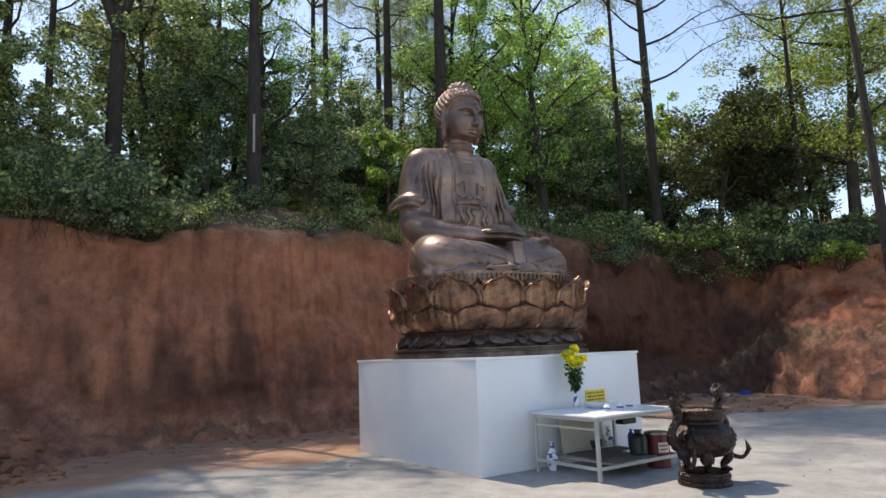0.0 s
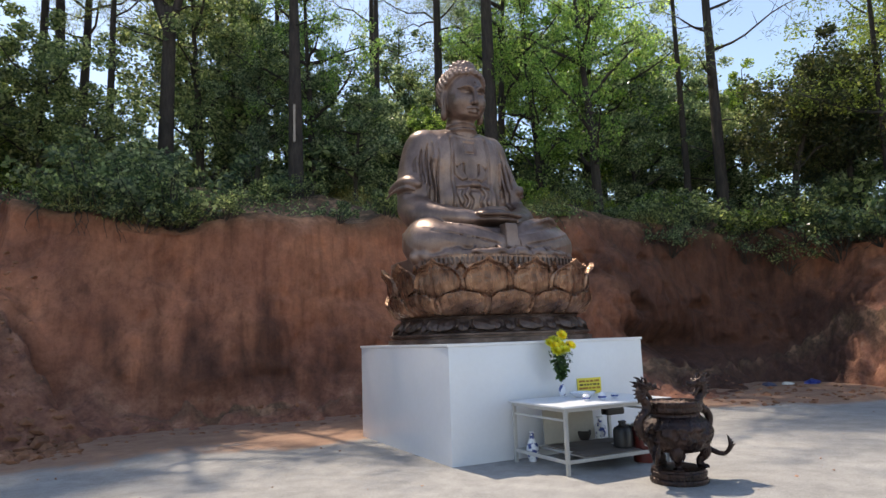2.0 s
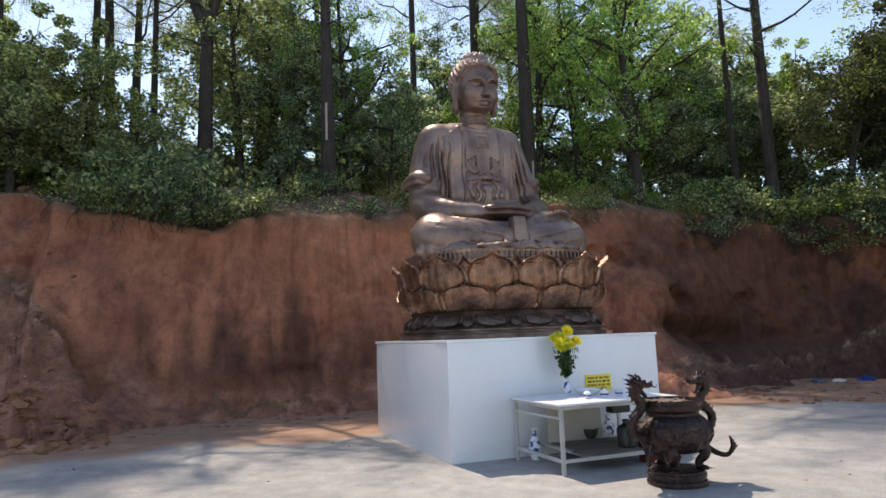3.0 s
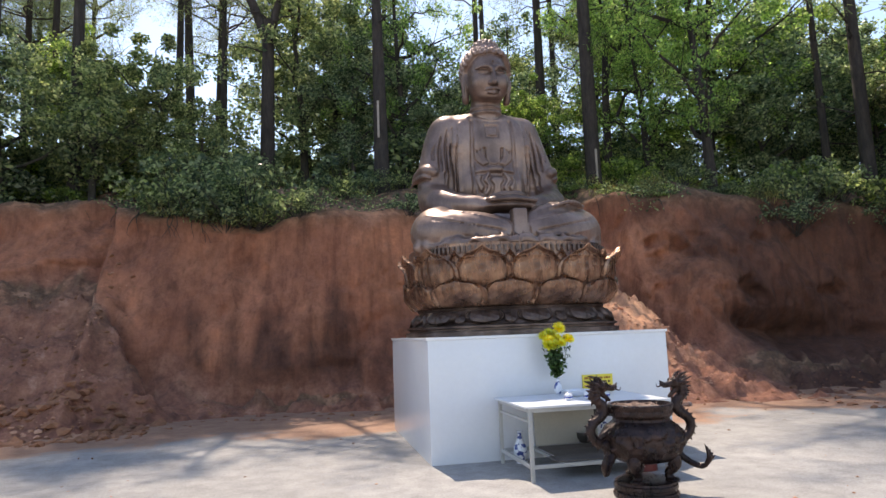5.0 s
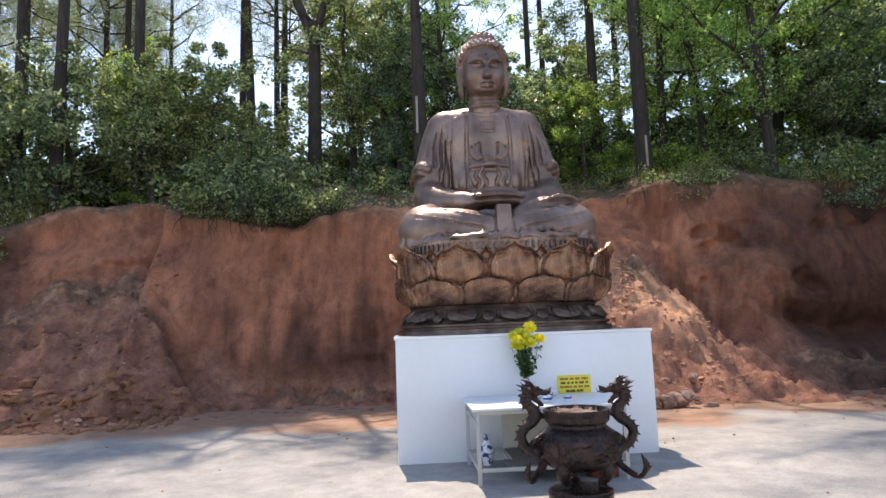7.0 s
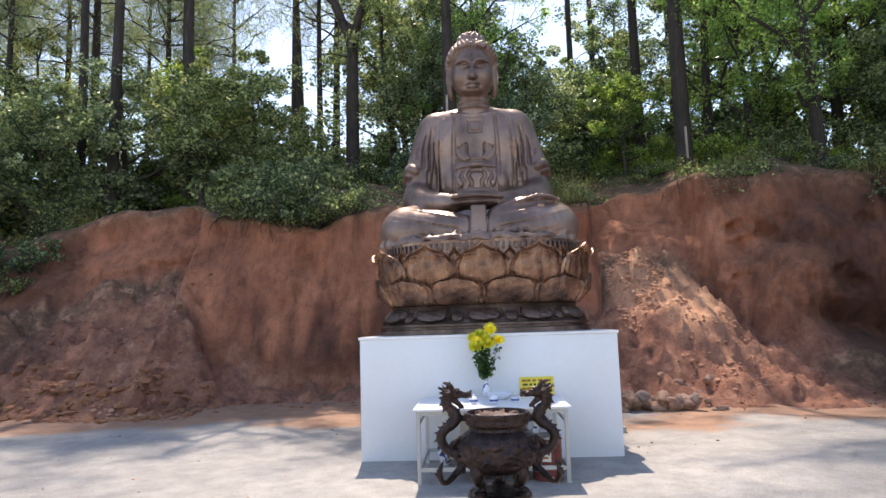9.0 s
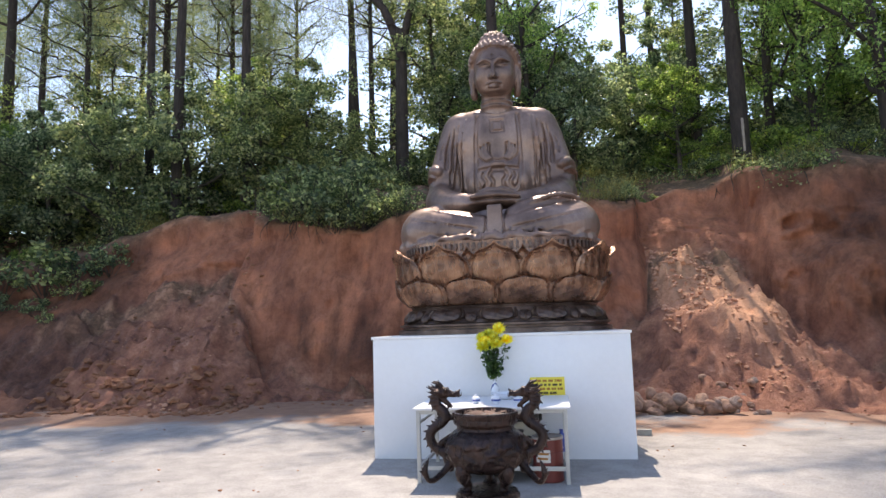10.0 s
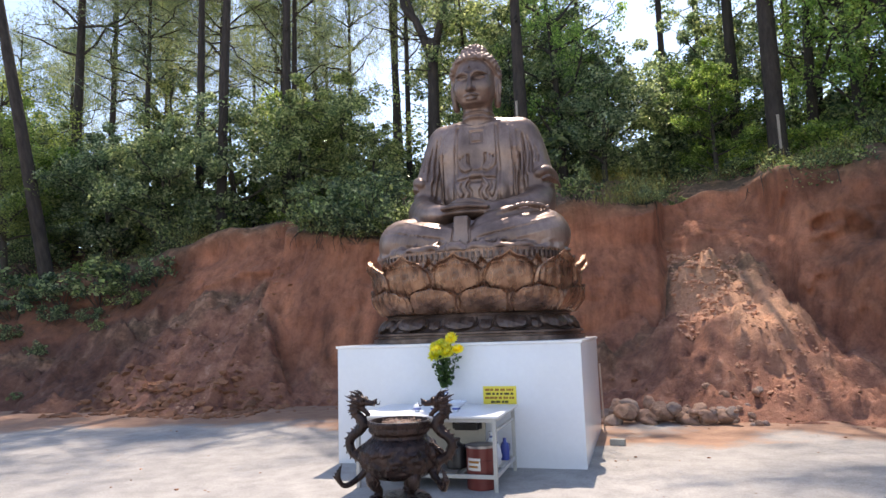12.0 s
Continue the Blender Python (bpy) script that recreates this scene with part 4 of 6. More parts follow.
for k in range(44):
    x, y = -13 + 27 * (k + rng.random()) / 44, 15.5 + 8.5 * rng.random()
    spots[int(rng.choice([0, 1, 3]))].append((x, y, dict(s=1.5 + 0.7 * rng.random(), turn=rng.random() * 360)))
for src, sp, lab in zip(kinds, spots, ("dark green leafy shrub on the bank's edge", "broad green shrub on the wooded slope", "bright green sunlit shrub under the trees", "fine-leaved tangled shrub at the top of the cut")):
    plant(src, sp, lab, "shrub", "shrubs on the bank")


def undergrowth():
    """Low leaves and grass over the wooded slope, thick at the lip."""
    rng = np.random.default_rng(5)
    C, G = [], []
    for k in range(3000):
        u = 0.6 + rng.random() * (len(LIPS) - 1.7)
        back = 0.05 + rng.random() ** 2 * 11
        x, y = on_lip(min(u, len(LIPS) - 1.01), back)
        if fbm([[x * 0.6, y * 0.6, 0]], 2, 3)[0] < (0.22 if back < 1.6 else 0.0) - 0.25 * (x < -8.5):
            continue
        if clearing(x, back) and rng.random() < 0.93:
            continue
        z = height(x, y)
        tall = 0.5 + 1.3 * max(0.0, vnoise([[x * 0.7, y * 0.7, 0]], 13)[0] + 0.3)
        n = int((26 + 40 * rng.random()) * tall)
        sp = rng.normal(size=(n, 3)) * [0.30, 0.30, 0.15 * tall]
        sp[:, 2] = np.abs(sp[:, 2]) + 0.03
        (G if rng.random() < 0.16 else C).append(np.array([x, y, z]) + sp)
    V, F = leaf_quads(np.concatenate(C), 0.085, rng, 0.3, 1.9, 0.15)
    tagged(new("undergrowth", mesh_from("undergrowth", V, F, SHRUB)), "low leafy undergrowth on the wooded bank", "undergrowth", kind="stuff")
    P = np.concatenate(G)
    P = np.repeat(P, 3, 0) + rng.normal(size=(len(P) * 3, 3)) * [0.1, 0.1, 0.02]
    d = rng.normal(size=P.shape) * [0.35, 0.35, 0.2] + [0, 0, 1]
    L = rng.uniform(0.15, 0.4, len(P))[:, None]
    e = np.cross(d, rng.normal(size=P.shape))
    e /= np.linalg.norm(e, axis=1)[:, None]
    P[:, 2] -= 0.1
    V = np.stack([P - e * 0.007, P + e * 0.007, P + d * L], 1).reshape(-1, 3)
    tagged(new("grass", mesh_from("grass", V, np.arange(len(V)).reshape(-1, 3), GRASS)), "dry yellowish grass tufts on the bank's edge", "grass", kind="stuff")


undergrowth()


# ---- statue on its lotus throne ----
class Solid:
    """A solid kept as distances on a grid; shapes are melted together or cut away, then skinned."""

    def __init__(self, lo, hi, step):
        self.lo, self.step = np.array(lo, np.float32), step
        n = [int(math.ceil((b - a) / step)) + 1 for a, b in zip(lo, hi)]
        self.F = np.full(n, 9.0, np.float32)
        self.ax = [np.float32(lo[k]) + np.arange(n[k], dtype=np.float32) * np.float32(step) for k in range(3)]

    def window(self, lo, hi, margin):
        sl = []
        for k in range(3):
            a = int(np.clip((lo[k] - margin - self.lo[k]) / self.step, 0, self.F.shape[k]))
            b = int(np.clip((hi[k] + margin - self.lo[k]) / self.step + 2, 0, self.F.shape[k]))
            sl.append(slice(a, b))
        return tuple(sl), (self.ax[0][sl[0]][:, None, None], self.ax[1][sl[1]][None, :, None], self.ax[2][sl[2]][None, None, :])

    def put(self, fn, lo, hi, soft=0.05, cut=False):
        sl, g = self.window(lo, hi, max(soft * 1.5, 0.06))
        if any(s.stop <= s.start for s in sl):
            return
        d = fn(*g).astype(np.float32)
        f = self.F[sl]
        if cut:
            d = -d
            h = np.clip(0.5 - 0.5 * (d - f) / soft, 0, 1)
            self.F[sl] = f * h + d * (1 - h) + soft * h * (1 - h)
            self.F[sl] = np.maximum(self.F[sl], np.maximum(f, d) if soft < 1e-4 else self.F[sl])
        else:
            h = np.clip(0.5 + 0.5 * (d - f) / soft, 0, 1)
            self.F[sl] = d * (1 - h) + f * h - soft * h * (1 - h)

    def ball(self, c, r, soft=0.05, cut=False):
        r = np.array(r if hasattr(r, "__len__") else (r, r, r), float)
        c = np.array(c, float)

        def fn(x, y, z):
            k = np.sqrt(((x - c[0]) / r[0]) ** 2 + ((y - c[1]) / r[1]) ** 2 + ((z - c[2]) / r[2]) ** 2)
            return (k - 1) * r.min() * (1.0 if r.max() == r.min() else 1.15)
        self.put(fn, c - r, c + r, soft, cut)

    def rod(self, a, b, ra, rb, soft=0.05, cut=False):
        a, b = np.array(a, float), np.array(b, float)
        d = b - a
        dd = float(d @ d) + 1e-9

        def fn(x, y, z):
            t = np.clip(((x - a[0]) * d[0] + (y - a[1]) * d[1] + (z - a[2]) * d[2]) / dd, 0, 1)
            return np.sqrt((x - a[0] - d[0] * t) ** 2 + (y - a[1] - d[1] * t) ** 2 + (z - a[2] - d[2] * t) ** 2) - (ra + (rb - ra) * t)
        m = max(ra, rb)
        self.put(fn, np.minimum(a, b) - m, np.maximum(a, b) + m, soft, cut)

    def chain(self, pts, radii, soft=0.03, cut=False, n=None):
        P = spline(pts, n or max(2, 4 * (len(pts) - 1) + 1)) if len(pts) > 2 else [Vector(p) for p in pts]
        for i in range(len(P) - 1):
            t0, t1 = i / (len(P) - 1), (i + 1) / (len(P) - 1)
            r0, r1 = (np.interp(t, np.linspace(0, 1, len(radii)), radii) for t in (t0, t1)) if hasattr(radii, "__len__") else (radii, radii)
            self.rod(P[i], P[i + 1], r0, r1, soft, cut)

    def skin(self):
        F, s = self.F, self.F < 0
        nx, ny, nz = F.shape
        cs = (nx - 1, ny - 1, nz - 1)
        acc, cnt = np.zeros((*cs, 3), np.float32), np.zeros(cs, np.float32)
        for axis in range(3):
            o1, o2 = [k for k in range(3) if k != axis]
            for a in (0, 1):
                for b in (0, 1):
                    st = [0, 0, 0]
                    st[o1], st[o2] = a, b
                    s0 = tuple(slice(st[k], st[k] + cs[k]) for k in range(3))
                    st[axis] = 1
                    s1 = tuple(slice(st[k], st[k] + cs[k]) for k in range(3))
                    x = s[s0] != s[s1]
                    f0, f1 = F[s0][x], F[s1][x]
                    p = np.zeros((len(f0), 3), np.float32)
                    p[:, o1], p[:, o2], p[:, axis] = a, b, f0 / (f0 - f1)
                    acc[x] += p
                    cnt[x] += 1
        on = cnt > 0
        ids = np.full(cs, -1)
        ids[on] = np.arange(on.sum())
        V = (np.argwhere(on) + acc[on] / cnt[on][:, None]) * self.step + self.lo
        faces = []
        for axis in range(3):
            o1, o2 = (axis + 1) % 3, (axis + 2) % 3
            s0, s1 = [slice(1, -1)] * 3, [slice(1, -1)] * 3
            s0[axis], s1[axis] = slice(0, -1), slice(1, None)
            A, B = s[tuple(s0)], s[tuple(s1)]
            e = np.argwhere(A != B)
            flip = A[A != B]
            base = e.copy()
            base[:, o1] += 1
            base[:, o2] += 1
            q = []
            for d1, d2 in ((-1, -1), (0, -1), (0, 0), (-1, 0)):
                c = base.copy()
                c[:, o1] += d1
                c[:, o2] += d2
                q.append(ids[c[:, 0], c[:, 1], c[:, 2]])
            q = np.stack(q, 1)
            q[~flip] = q[~flip][:, ::-1]
            faces.append(q)
        Q = np.concatenate(faces)
        return V, Q[(Q >= 0).all(1)]


SX = 1.54        # the statue's upright axis


def build_head():
    cz, cy = 5.70, 2.20
    g = Solid((SX - 0.60, cy - 0.66, 4.92), (SX + 0.60, cy + 0.62, 6.46), 0.0145)

    def P(x, y, z):
        return (SX + x, cy + y, cz + z)
    g.ball(P(0, 0.02, 0.06), (0.335, 0.40, 0.40), 0.05)
    g.ball(P(0, -0.10, -0.14), (0.315, 0.30, 0.25), 0.10)
    g.ball(P(0, -0.255, -0.315), (0.175, 0.105, 0.075), 0.09)
    for s in (-1, 1):
        g.ball(P(0.17 * s, -0.24, -0.10), (0.12, 0.11, 0.14), 0.08)
        g.ball(P(0.135 * s, -0.415, 0.050), (0.125, 0.072, 0.046), 0.05, cut=True)      # eye hollow
        g.ball(P(0.137 * s, -0.312, 0.044), (0.092, 0.046, 0.024), 0.02)             # lowered lid
        g.chain([P(0.05 * s, -0.372, 0.030), P(0.135 * s, -0.378, 0.010), P(0.235 * s, -0.315, 0.030)], 0.016, 0.006, cut=True)
        g.chain([P(0.028 * s, -0.405, 0.06), P(0.07 * s, -0.40, 0.105), P(0.15 * s, -0.375, 0.118), P(0.27 * s, -0.285, 0.085)], [0.026, 0.025, 0.022, 0.012], 0.02)
        g.ball(P(0.045 * s, -0.415, -0.14), (0.036, 0.038, 0.030), 0.025)            # nostril
        g.chain([P(0.345 * s, 0.02, 0.10), P(0.375 * s, -0.01, -0.05), P(0.362 * s, -0.02, -0.22), P(0.350 * s, 0.0, -0.345)], [0.045, 0.050, 0.042, 0.052], 0.03)
        g.chain([P(0.40 * s, -0.035, 0.05), P(0.41 * s, -0.05, -0.10), P(0.40 * s, -0.06, -0.26)], [0.016, 0.02, 0.014], 0.012, cut=True)
    g.chain([P(0, -0.385, 0.10), P(0, -0.435, -0.03), P(0, -0.468, -0.135)], [0.022, 0.03, 0.042], 0.022)
    g.chain([P(-0.125, -0.355, -0.236), P(-0.035, -0.42, -0.222), P(0.035, -0.42, -0.222), P(0.125, -0.355, -0.236)], [0.010, 0.026, 0.026, 0.010], 0.015)
    g.chain([P(-0.085, -0.365, -0.266), P(0, -0.408, -0.276), P(0.085, -0.365, -0.266)], [0.012, 0.031, 0.012], 0.015)
    g.chain([P(-0.12, -0.355, -0.242), P(0, -0.445, -0.247), P(0.12, -0.355, -0.242)], 0.008, 0.010, cut=True)
    g.chain([P(-0.07, -0.37, -0.306), P(0, -0.385, -0.311), P(0.07, -0.37, -0.306)], 0.014, 0.02, cut=True)
    g.ball(P(0, -0.405, 0.19), 0.022, 0.01)
    # neck with three rings
    g.rod((SX, cy + 0.10, 4.95), (SX, cy + 0.03, 5.45), 0.27, 0.235, 0.06)
    for z, r in ((5.10, 0.275), (5.20, 0.262)):
        g.ball((SX, cy + 0.05, z), (r, r, 0.045), 0.03)
    # hair cap, crown bump and rows of snail curls
    c = np.array(P(0, 0.05, 0.13))

    def cap(x, y, z):
        k = np.sqrt(((x - c[0]) / 0.405) ** 2 + ((y - c[1]) / 0.435) ** 2 + ((z - c[2]) / 0.385) ** 2)
        hair = (k - 1) * 0.40
        line = (cz + 0.345 - 0.10 * np.abs(x - SX) - 1.30 * np.clip(y - cy + 0.20, 0, 1)) - z
        return np.maximum(hair, line * 0.75)
    g.put(cap, c - 0.5, c + 0.5, 0.02)
    g.ball(P(0, 0.05, 0.475), (0.215, 0.215, 0.135), 0.05)
    n = 350
    for i in range(n):
        z = 1 - 1.75 * i / n
        r = math.sqrt(max(0, 1 - z * z))
        a = i * 2.39996
        x, y, zz = 0.405 * r * math.cos(a), 0.05 + 0.435 * r * math.sin(a), 0.13 + 0.385 * z
        if zz < 0.36 - 0.10 * abs(x) - 1.30 * min(max(y + 0.20, 0), 1):
            continue
        if math.hypot(x, y - 0.05) < 0.19:
            continue
        g.ball(P(x, y, zz), 0.038, 0.006)
    for i in range(46):
        z = 1 - 1.0 * i / 46
        r = math.sqrt(max(0, 1 - z * z))
        a = i * 2.39996
        g.ball(P(0.21 * r * math.cos(a), 0.05 + 0.21 * r * math.sin(a), 0.475 + 0.135 * z), 0.036, 0.008)
    g.ball(P(0, 0.03, 0.60), 0.045, 0.015)
    V, Q = g.skin()
    V = V.copy()
    V[:, 0] = SX - 0.01 + (V[:, 0] - SX) * 1.0
    V[:, 1] = cy + (V[:, 1] - cy) * 1.06
    V[:, 2] = 6.43 - (6.35 - V[:, 2]) * 1.077
    # bowed a little
    bow = 0.13 * np.clip((V[:, 2] - 5.15) / 0.25, 0, 1)
    dy, dz = V[:, 1] - cy, V[:, 2] - 5.35
    V[:, 1] -= bow * dz
    V[:, 2] += bow * dy + 0.02 - 0.06 * np.clip((dz + 0.25) / 0.3, 0, 1)
    return V, Q


def build_body():
    g = Solid((-0.12, 0.42, 2.48), (3.22, 3.22, 5.35), 0.0165)
    X = SX

    def both(fn):
        fn(-1)
        fn(1)
    # trunk
    g.ball((X, 2.50, 4.45), (0.80, 0.46, 0.78), 0.05)
    g.ball((X, 2.48, 3.75), (0.74, 0.50, 0.75), 0.15)
    g.ball((X, 2.42, 3.15), (0.95, 0.62, 0.45), 0.15)
    g.rod((X - 0.62, 2.46, 4.85), (X + 0.62, 2.46, 4.85), 0.30, 0.30, 0.10)
    g.ball((X, 2.45, 4.98), (0.60, 0.34, 0.16), 0.12)
    both(lambda s: g.ball((X + 0.30 * s, 2.12, 4.55), (0.34, 0.16, 0.30), 0.12))
    g.ball((X, 2.02, 3.85), (0.50, 0.22, 0.40), 0.15)

    def breast(x, y, z):
        k = (np.abs((x - X) / 0.70) ** 3.4 + np.abs((y - 2.46) / 0.50) ** 3.4 + np.abs((z - 4.28) / 0.86) ** 3.4) ** (1 / 3.4)
        return (k - 1) * 0.55
    g.put(breast, (X - 0.9, 1.7, 3.3), (X + 0.9, 3.1, 5.3), 0.06)

    def arm(s):
        # sleeve, hanging wide to the elbow, then the bare forearm to the lap
        g.chain([(X + 0.68 * s, 2.52, 4.84), (X + 0.80 * s, 2.46, 4.35), (X + 0.88 * s, 2.32, 3.90)], [0.27, 0.285, 0.30], 0.08)
        g.chain([(X + 0.91 * s, 2.34, 3.74), (X + 0.89 * s, 1.98, 3.54), (X + 0.60 * s, 1.50, 3.43), (X + 0.28 * s, 1.30, 3.40)], [0.28, 0.265, 0.17, 0.12], 0.05)
        # flared hem of the short sleeve, drawn out to a point behind, with its turned edge
        hem = [(X + 1.23 * s, 2.78, 3.97), (X + 1.21 * s, 2.48, 4.03), (X + 1.13 * s, 2.16, 4.04), (X + 1.02 * s, 2.02, 3.98)]
        g.chain([(x - 0.06 * s, y, z + 0.10) for x, y, z in hem], [0.02, 0.04, 0.04, 0.03], 0.09)
        g.chain(hem, [0.012, 0.02, 0.02, 0.01], 0.03)
        g.chain([(x - 0.02 * s, y - 0.02, z - 0.07) for x, y, z in hem], [0.015, 0.03, 0.03, 0.015], 0.02, cut=True)
    both(arm)

    # crossed legs: broad thighs and shins, rounded knees
    def leg(s):
        g.chain([(X + 0.45 * s, 2.30, 3.02), (X + 0.90 * s, 1.85, 3.06), (X + 1.08 * s, 1.45, 3.02)], [0.40, 0.38, 0.345], 0.08)
        g.ball((X + 1.06 * s, 1.42, 2.98), (0.39, 0.42, 0.365), 0.10)
        g.chain([(X + 1.02 * s, 1.25, 2.96), (X + 0.55 * s, 1.05, 2.94), (X + 0.05 * s, 1.00, 2.88)], [0.33, 0.29, 0.22], 0.07)
        g.chain([(X + 1.36 * s, 1.75, 3.18), (X + 1.42 * s, 1.40, 2.98), (X + 1.30 * s, 1.12, 2.74)], [0.03, 0.036, 0.03], 0.03)
    both(leg)
    # sole of the foot on the far thigh, robe fold over it
    g.chain([(X + 0.25, 1.02, 3.14), (X + 0.62, 1.12, 3.28), (X + 0.98, 1.30, 3.35)], [0.13, 0.13, 0.08], 0.05)
    g.chain([(X + 0.50, 0.95, 3.30), (X + 0.85, 1.05, 3.41), (X + 1.12, 1.25, 3.42)], [0.02, 0.03, 0.02], 0.03)
    for k in range(5):
        g.ball((X + 0.95 + 0.055 * k, 1.18 + 0.03 * k, 3.42 - 0.008 * k), 0.034, 0.02)
    # palms laid one on the other
    g.ball((X, 1.26, 3.37), (0.44, 0.26, 0.085), 0.05)
    g.ball((X - 0.05, 1.17, 3.47), (0.34, 0.18, 0.06), 0.03)
    for k in range(4):
        g.chain([(X - 0.34, 1.05 + 0.055 * k, 3.44), (X, 0.99 + 0.06 * k, 3.45), (X + 0.33, 1.05 + 0.055 * k, 3.43)], 0.034, 0.012)
    both(lambda s: g.chain([(X + 0.28 * s, 1.30, 3.52), (X + 0.14 * s, 1.18, 3.555), (X + 0.02 * s, 1.15, 3.56)], [0.04, 0.036, 0.03], 0.02))
    g.chain([(X - 0.30, 1.0, 3.375), (X, 0.95, 3.36), (X + 0.30, 1.0, 3.375)], 0.014, 0.012, cut=True)
    # skirt flap that falls between the shins, and the hem over the throne
    def flap(x, y, z):
        lean = y - 0.86 - 0.10 * np.clip(z - 2.95, -1, 1)
        return np.maximum(np.maximum(np.abs(x - X) - 0.105, np.abs(lean) - 0.10), np.abs(z - 3.0) - 0.27)
    g.put(flap, (X - 0.2, 0.6, 2.65), (X + 0.2, 1.2, 3.35), 0.03)
    for k in range(25):
        u = (k / 24 - 0.5) * 2
        y = 0.56 + 0.74 * abs(u) ** 2.4
        z = 2.775 + 0.028 * math.sin(k * 2.3)
        r = 0.065 + 0.03 * math.sin(k * 1.7 + 1)
        g.ball((X + 1.36 * u, y, z), (0.11, 0.10, r), 0.04)
        g.chain([(X + 1.36 * u, y - 0.02, z + 0.03), (X + 1.25 * u, y + 0.16, z + 0.12)], [0.03, 0.015], 0.03)
    # low seat so that the folds rest on the throne
    def seat(x, y, z):
        k = (np.abs((x - X) / 1.42) ** 2.8 + np.abs((y - 1.78) / 1.14) ** 2.8) ** (1 / 2.8)
        return np.maximum((k - 1) * 1.1, np.maximum(z - 2.765, 2.52 - z))
    g.put(seat, (0, 0.5, 2.5), (3.2, 3.2, 2.8), 0.05)
    # neckline, square chest emblem, looped sash knot with two tails
    g.chain([(X - 0.36, 2.12, 5.04), (X - 0.2, 2.06, 4.99), (X, 2.04, 4.97), (X + 0.2, 2.06, 4.99), (X + 0.36, 2.12, 5.04)], 0.02, 0.02)

    still = g.F.copy()

    def chest(x, z):
        """How far the chest stands forward at a place, found on the solid itself."""
        i, k = int((x - g.lo[0]) / g.step), int((z - g.lo[2]) / g.step)
        col = still[i, :, k]
        return float(g.ax[1][int(np.argmax(col < 0))])

    def carve(pts, r, cut=True, soft=0.01):
        P = [(X + x, chest(X + x, z) + (0.004 if cut else 0.012), z) for x, z in pts]
        g.chain(P, r, soft, cut, n=max(len(P), 9))

    def line(a, b, bow, n=11):
        """A gently bowed line of (x, z) places from a to b."""
        return [(a[0] + (b[0] - a[0]) * t + bow * math.sin(math.pi * t), a[1] + (b[1] - a[1]) * t) for t in np.linspace(0, 1, n)]

    for s in (-1, 1):
        # robe folds from the shoulder, each a ridge beside a hollow
        for x0, x1, z0, z1, r in [(0.50, 0.53, 4.92, 3.66, 0.022), (0.58, 0.62, 4.92, 3.70, 0.034), (0.66, 0.71, 4.88, 3.78, 0.036), (0.74, 0.80, 4.82, 4.12, 0.034), (0.84, 0.90, 4.66, 4.30, 0.024)]:
            carve([(x * s, z) for x, z in line((x0, z0), (x1, z1), 0.03)], [r * 0.5, r, r * 1.1, r], False, 0.03)
            carve([(x * s, z) for x, z in line((x0 + 0.042, z0 - 0.06), (x1 + 0.045, z1 + 0.02), 0.03)], [r * 0.3, r * 0.8, r * 1.1, r * 1.0], True, 0.016)
        # straight edge of the inner robe, and the deep gap between body and sleeve
        carve([(x * s, z) for x, z in line((0.32, 4.96), (0.36, 3.66), 0.015)], 0.030, True, 0.012)
        carve([(x * s, z) for x, z in line((0.66, 4.25), (0.70, 3.72), 0.0)], [0.02, 0.05, 0.06], True, 0.02)
        # drawn folds over the shins
        for a, b, bow, r in [((1.28, 3.22), (0.22, 2.98), 0.05, 0.020), ((1.33, 3.06), (0.26, 2.86), 0.05, 0.022), ((1.30, 2.90), (0.40, 2.78), 0.04, 0.018), ((0.95, 3.30), (0.20, 3.08), 0.03, 0.016)]:
            carve([(x * s, z - bow * math.sin(math.pi * k / 10)) for k, (x, z) in enumerate(line(a, b, 0.0))], [r * 0.4, r, r * 0.5], False, 0.025)
        carve([(x * s, z) for x, z in line((1.22, 3.14), (0.24, 2.93), 0.0)], 0.010, True, 0.015)
        carve([(x * s, z) for x, z in line((0.11, 3.22), (0.14, 2.74), 0.0)], 0.014, True, 0.012)
    q = 0.095
    for a, b in (((-q, 4.77 - q), (q, 4.77 - q)), ((q, 4.77 - q), (q, 4.77 + q)), ((q, 4.77 + q), (-q, 4.77 + q)), ((-q, 4.77 + q), (-q, 4.77 - q))):
        carve([a, ((a[0] + b[0]) / 2, (a[1] + b[1]) / 2), b], 0.018)
    carve([(-0.15, 4.46), (-0.15, 4.32), (-0.09, 4.21), (0, 4.18), (0.09, 4.21), (0.15, 4.32), (0.15, 4.46)], 0.032)
    carve([(-0.33, 4.03), (-0.1, 4.04), (0.1, 4.04), (0.33, 4.03)], 0.034)
    carve([(-0.10, 4.025), (0, 4.02), (0.10, 4.025)], 0.045)
    for s in (-1, 1):
        # loops of the sash fan out to either side of the knot
        for k in range(3):
            carve([((0.21 + 0.055 * k) * s, 4.44 - 0.03 * k), ((0.205 + 0.05 * k) * s, 4.33 - 0.02 * k), ((0.13 + 0.035 * k) * s, 4.22 - 0.015 * k), (0.08 * s, 4.15)], 0.026)
            carve([((0.185 + 0.055 * k) * s, 4.45 - 0.03 * k), ((0.18 + 0.05 * k) * s, 4.33 - 0.02 * k), ((0.11 + 0.035 * k) * s, 4.23 - 0.015 * k)], 0.022, False, 0.016)
        # wavy tails below the belt
        carve([(0.13 * s, 4.02), (0.19 * s, 3.92), (0.13 * s, 3.82), (0.19 * s, 3.70)], 0.036, False, 0.016)
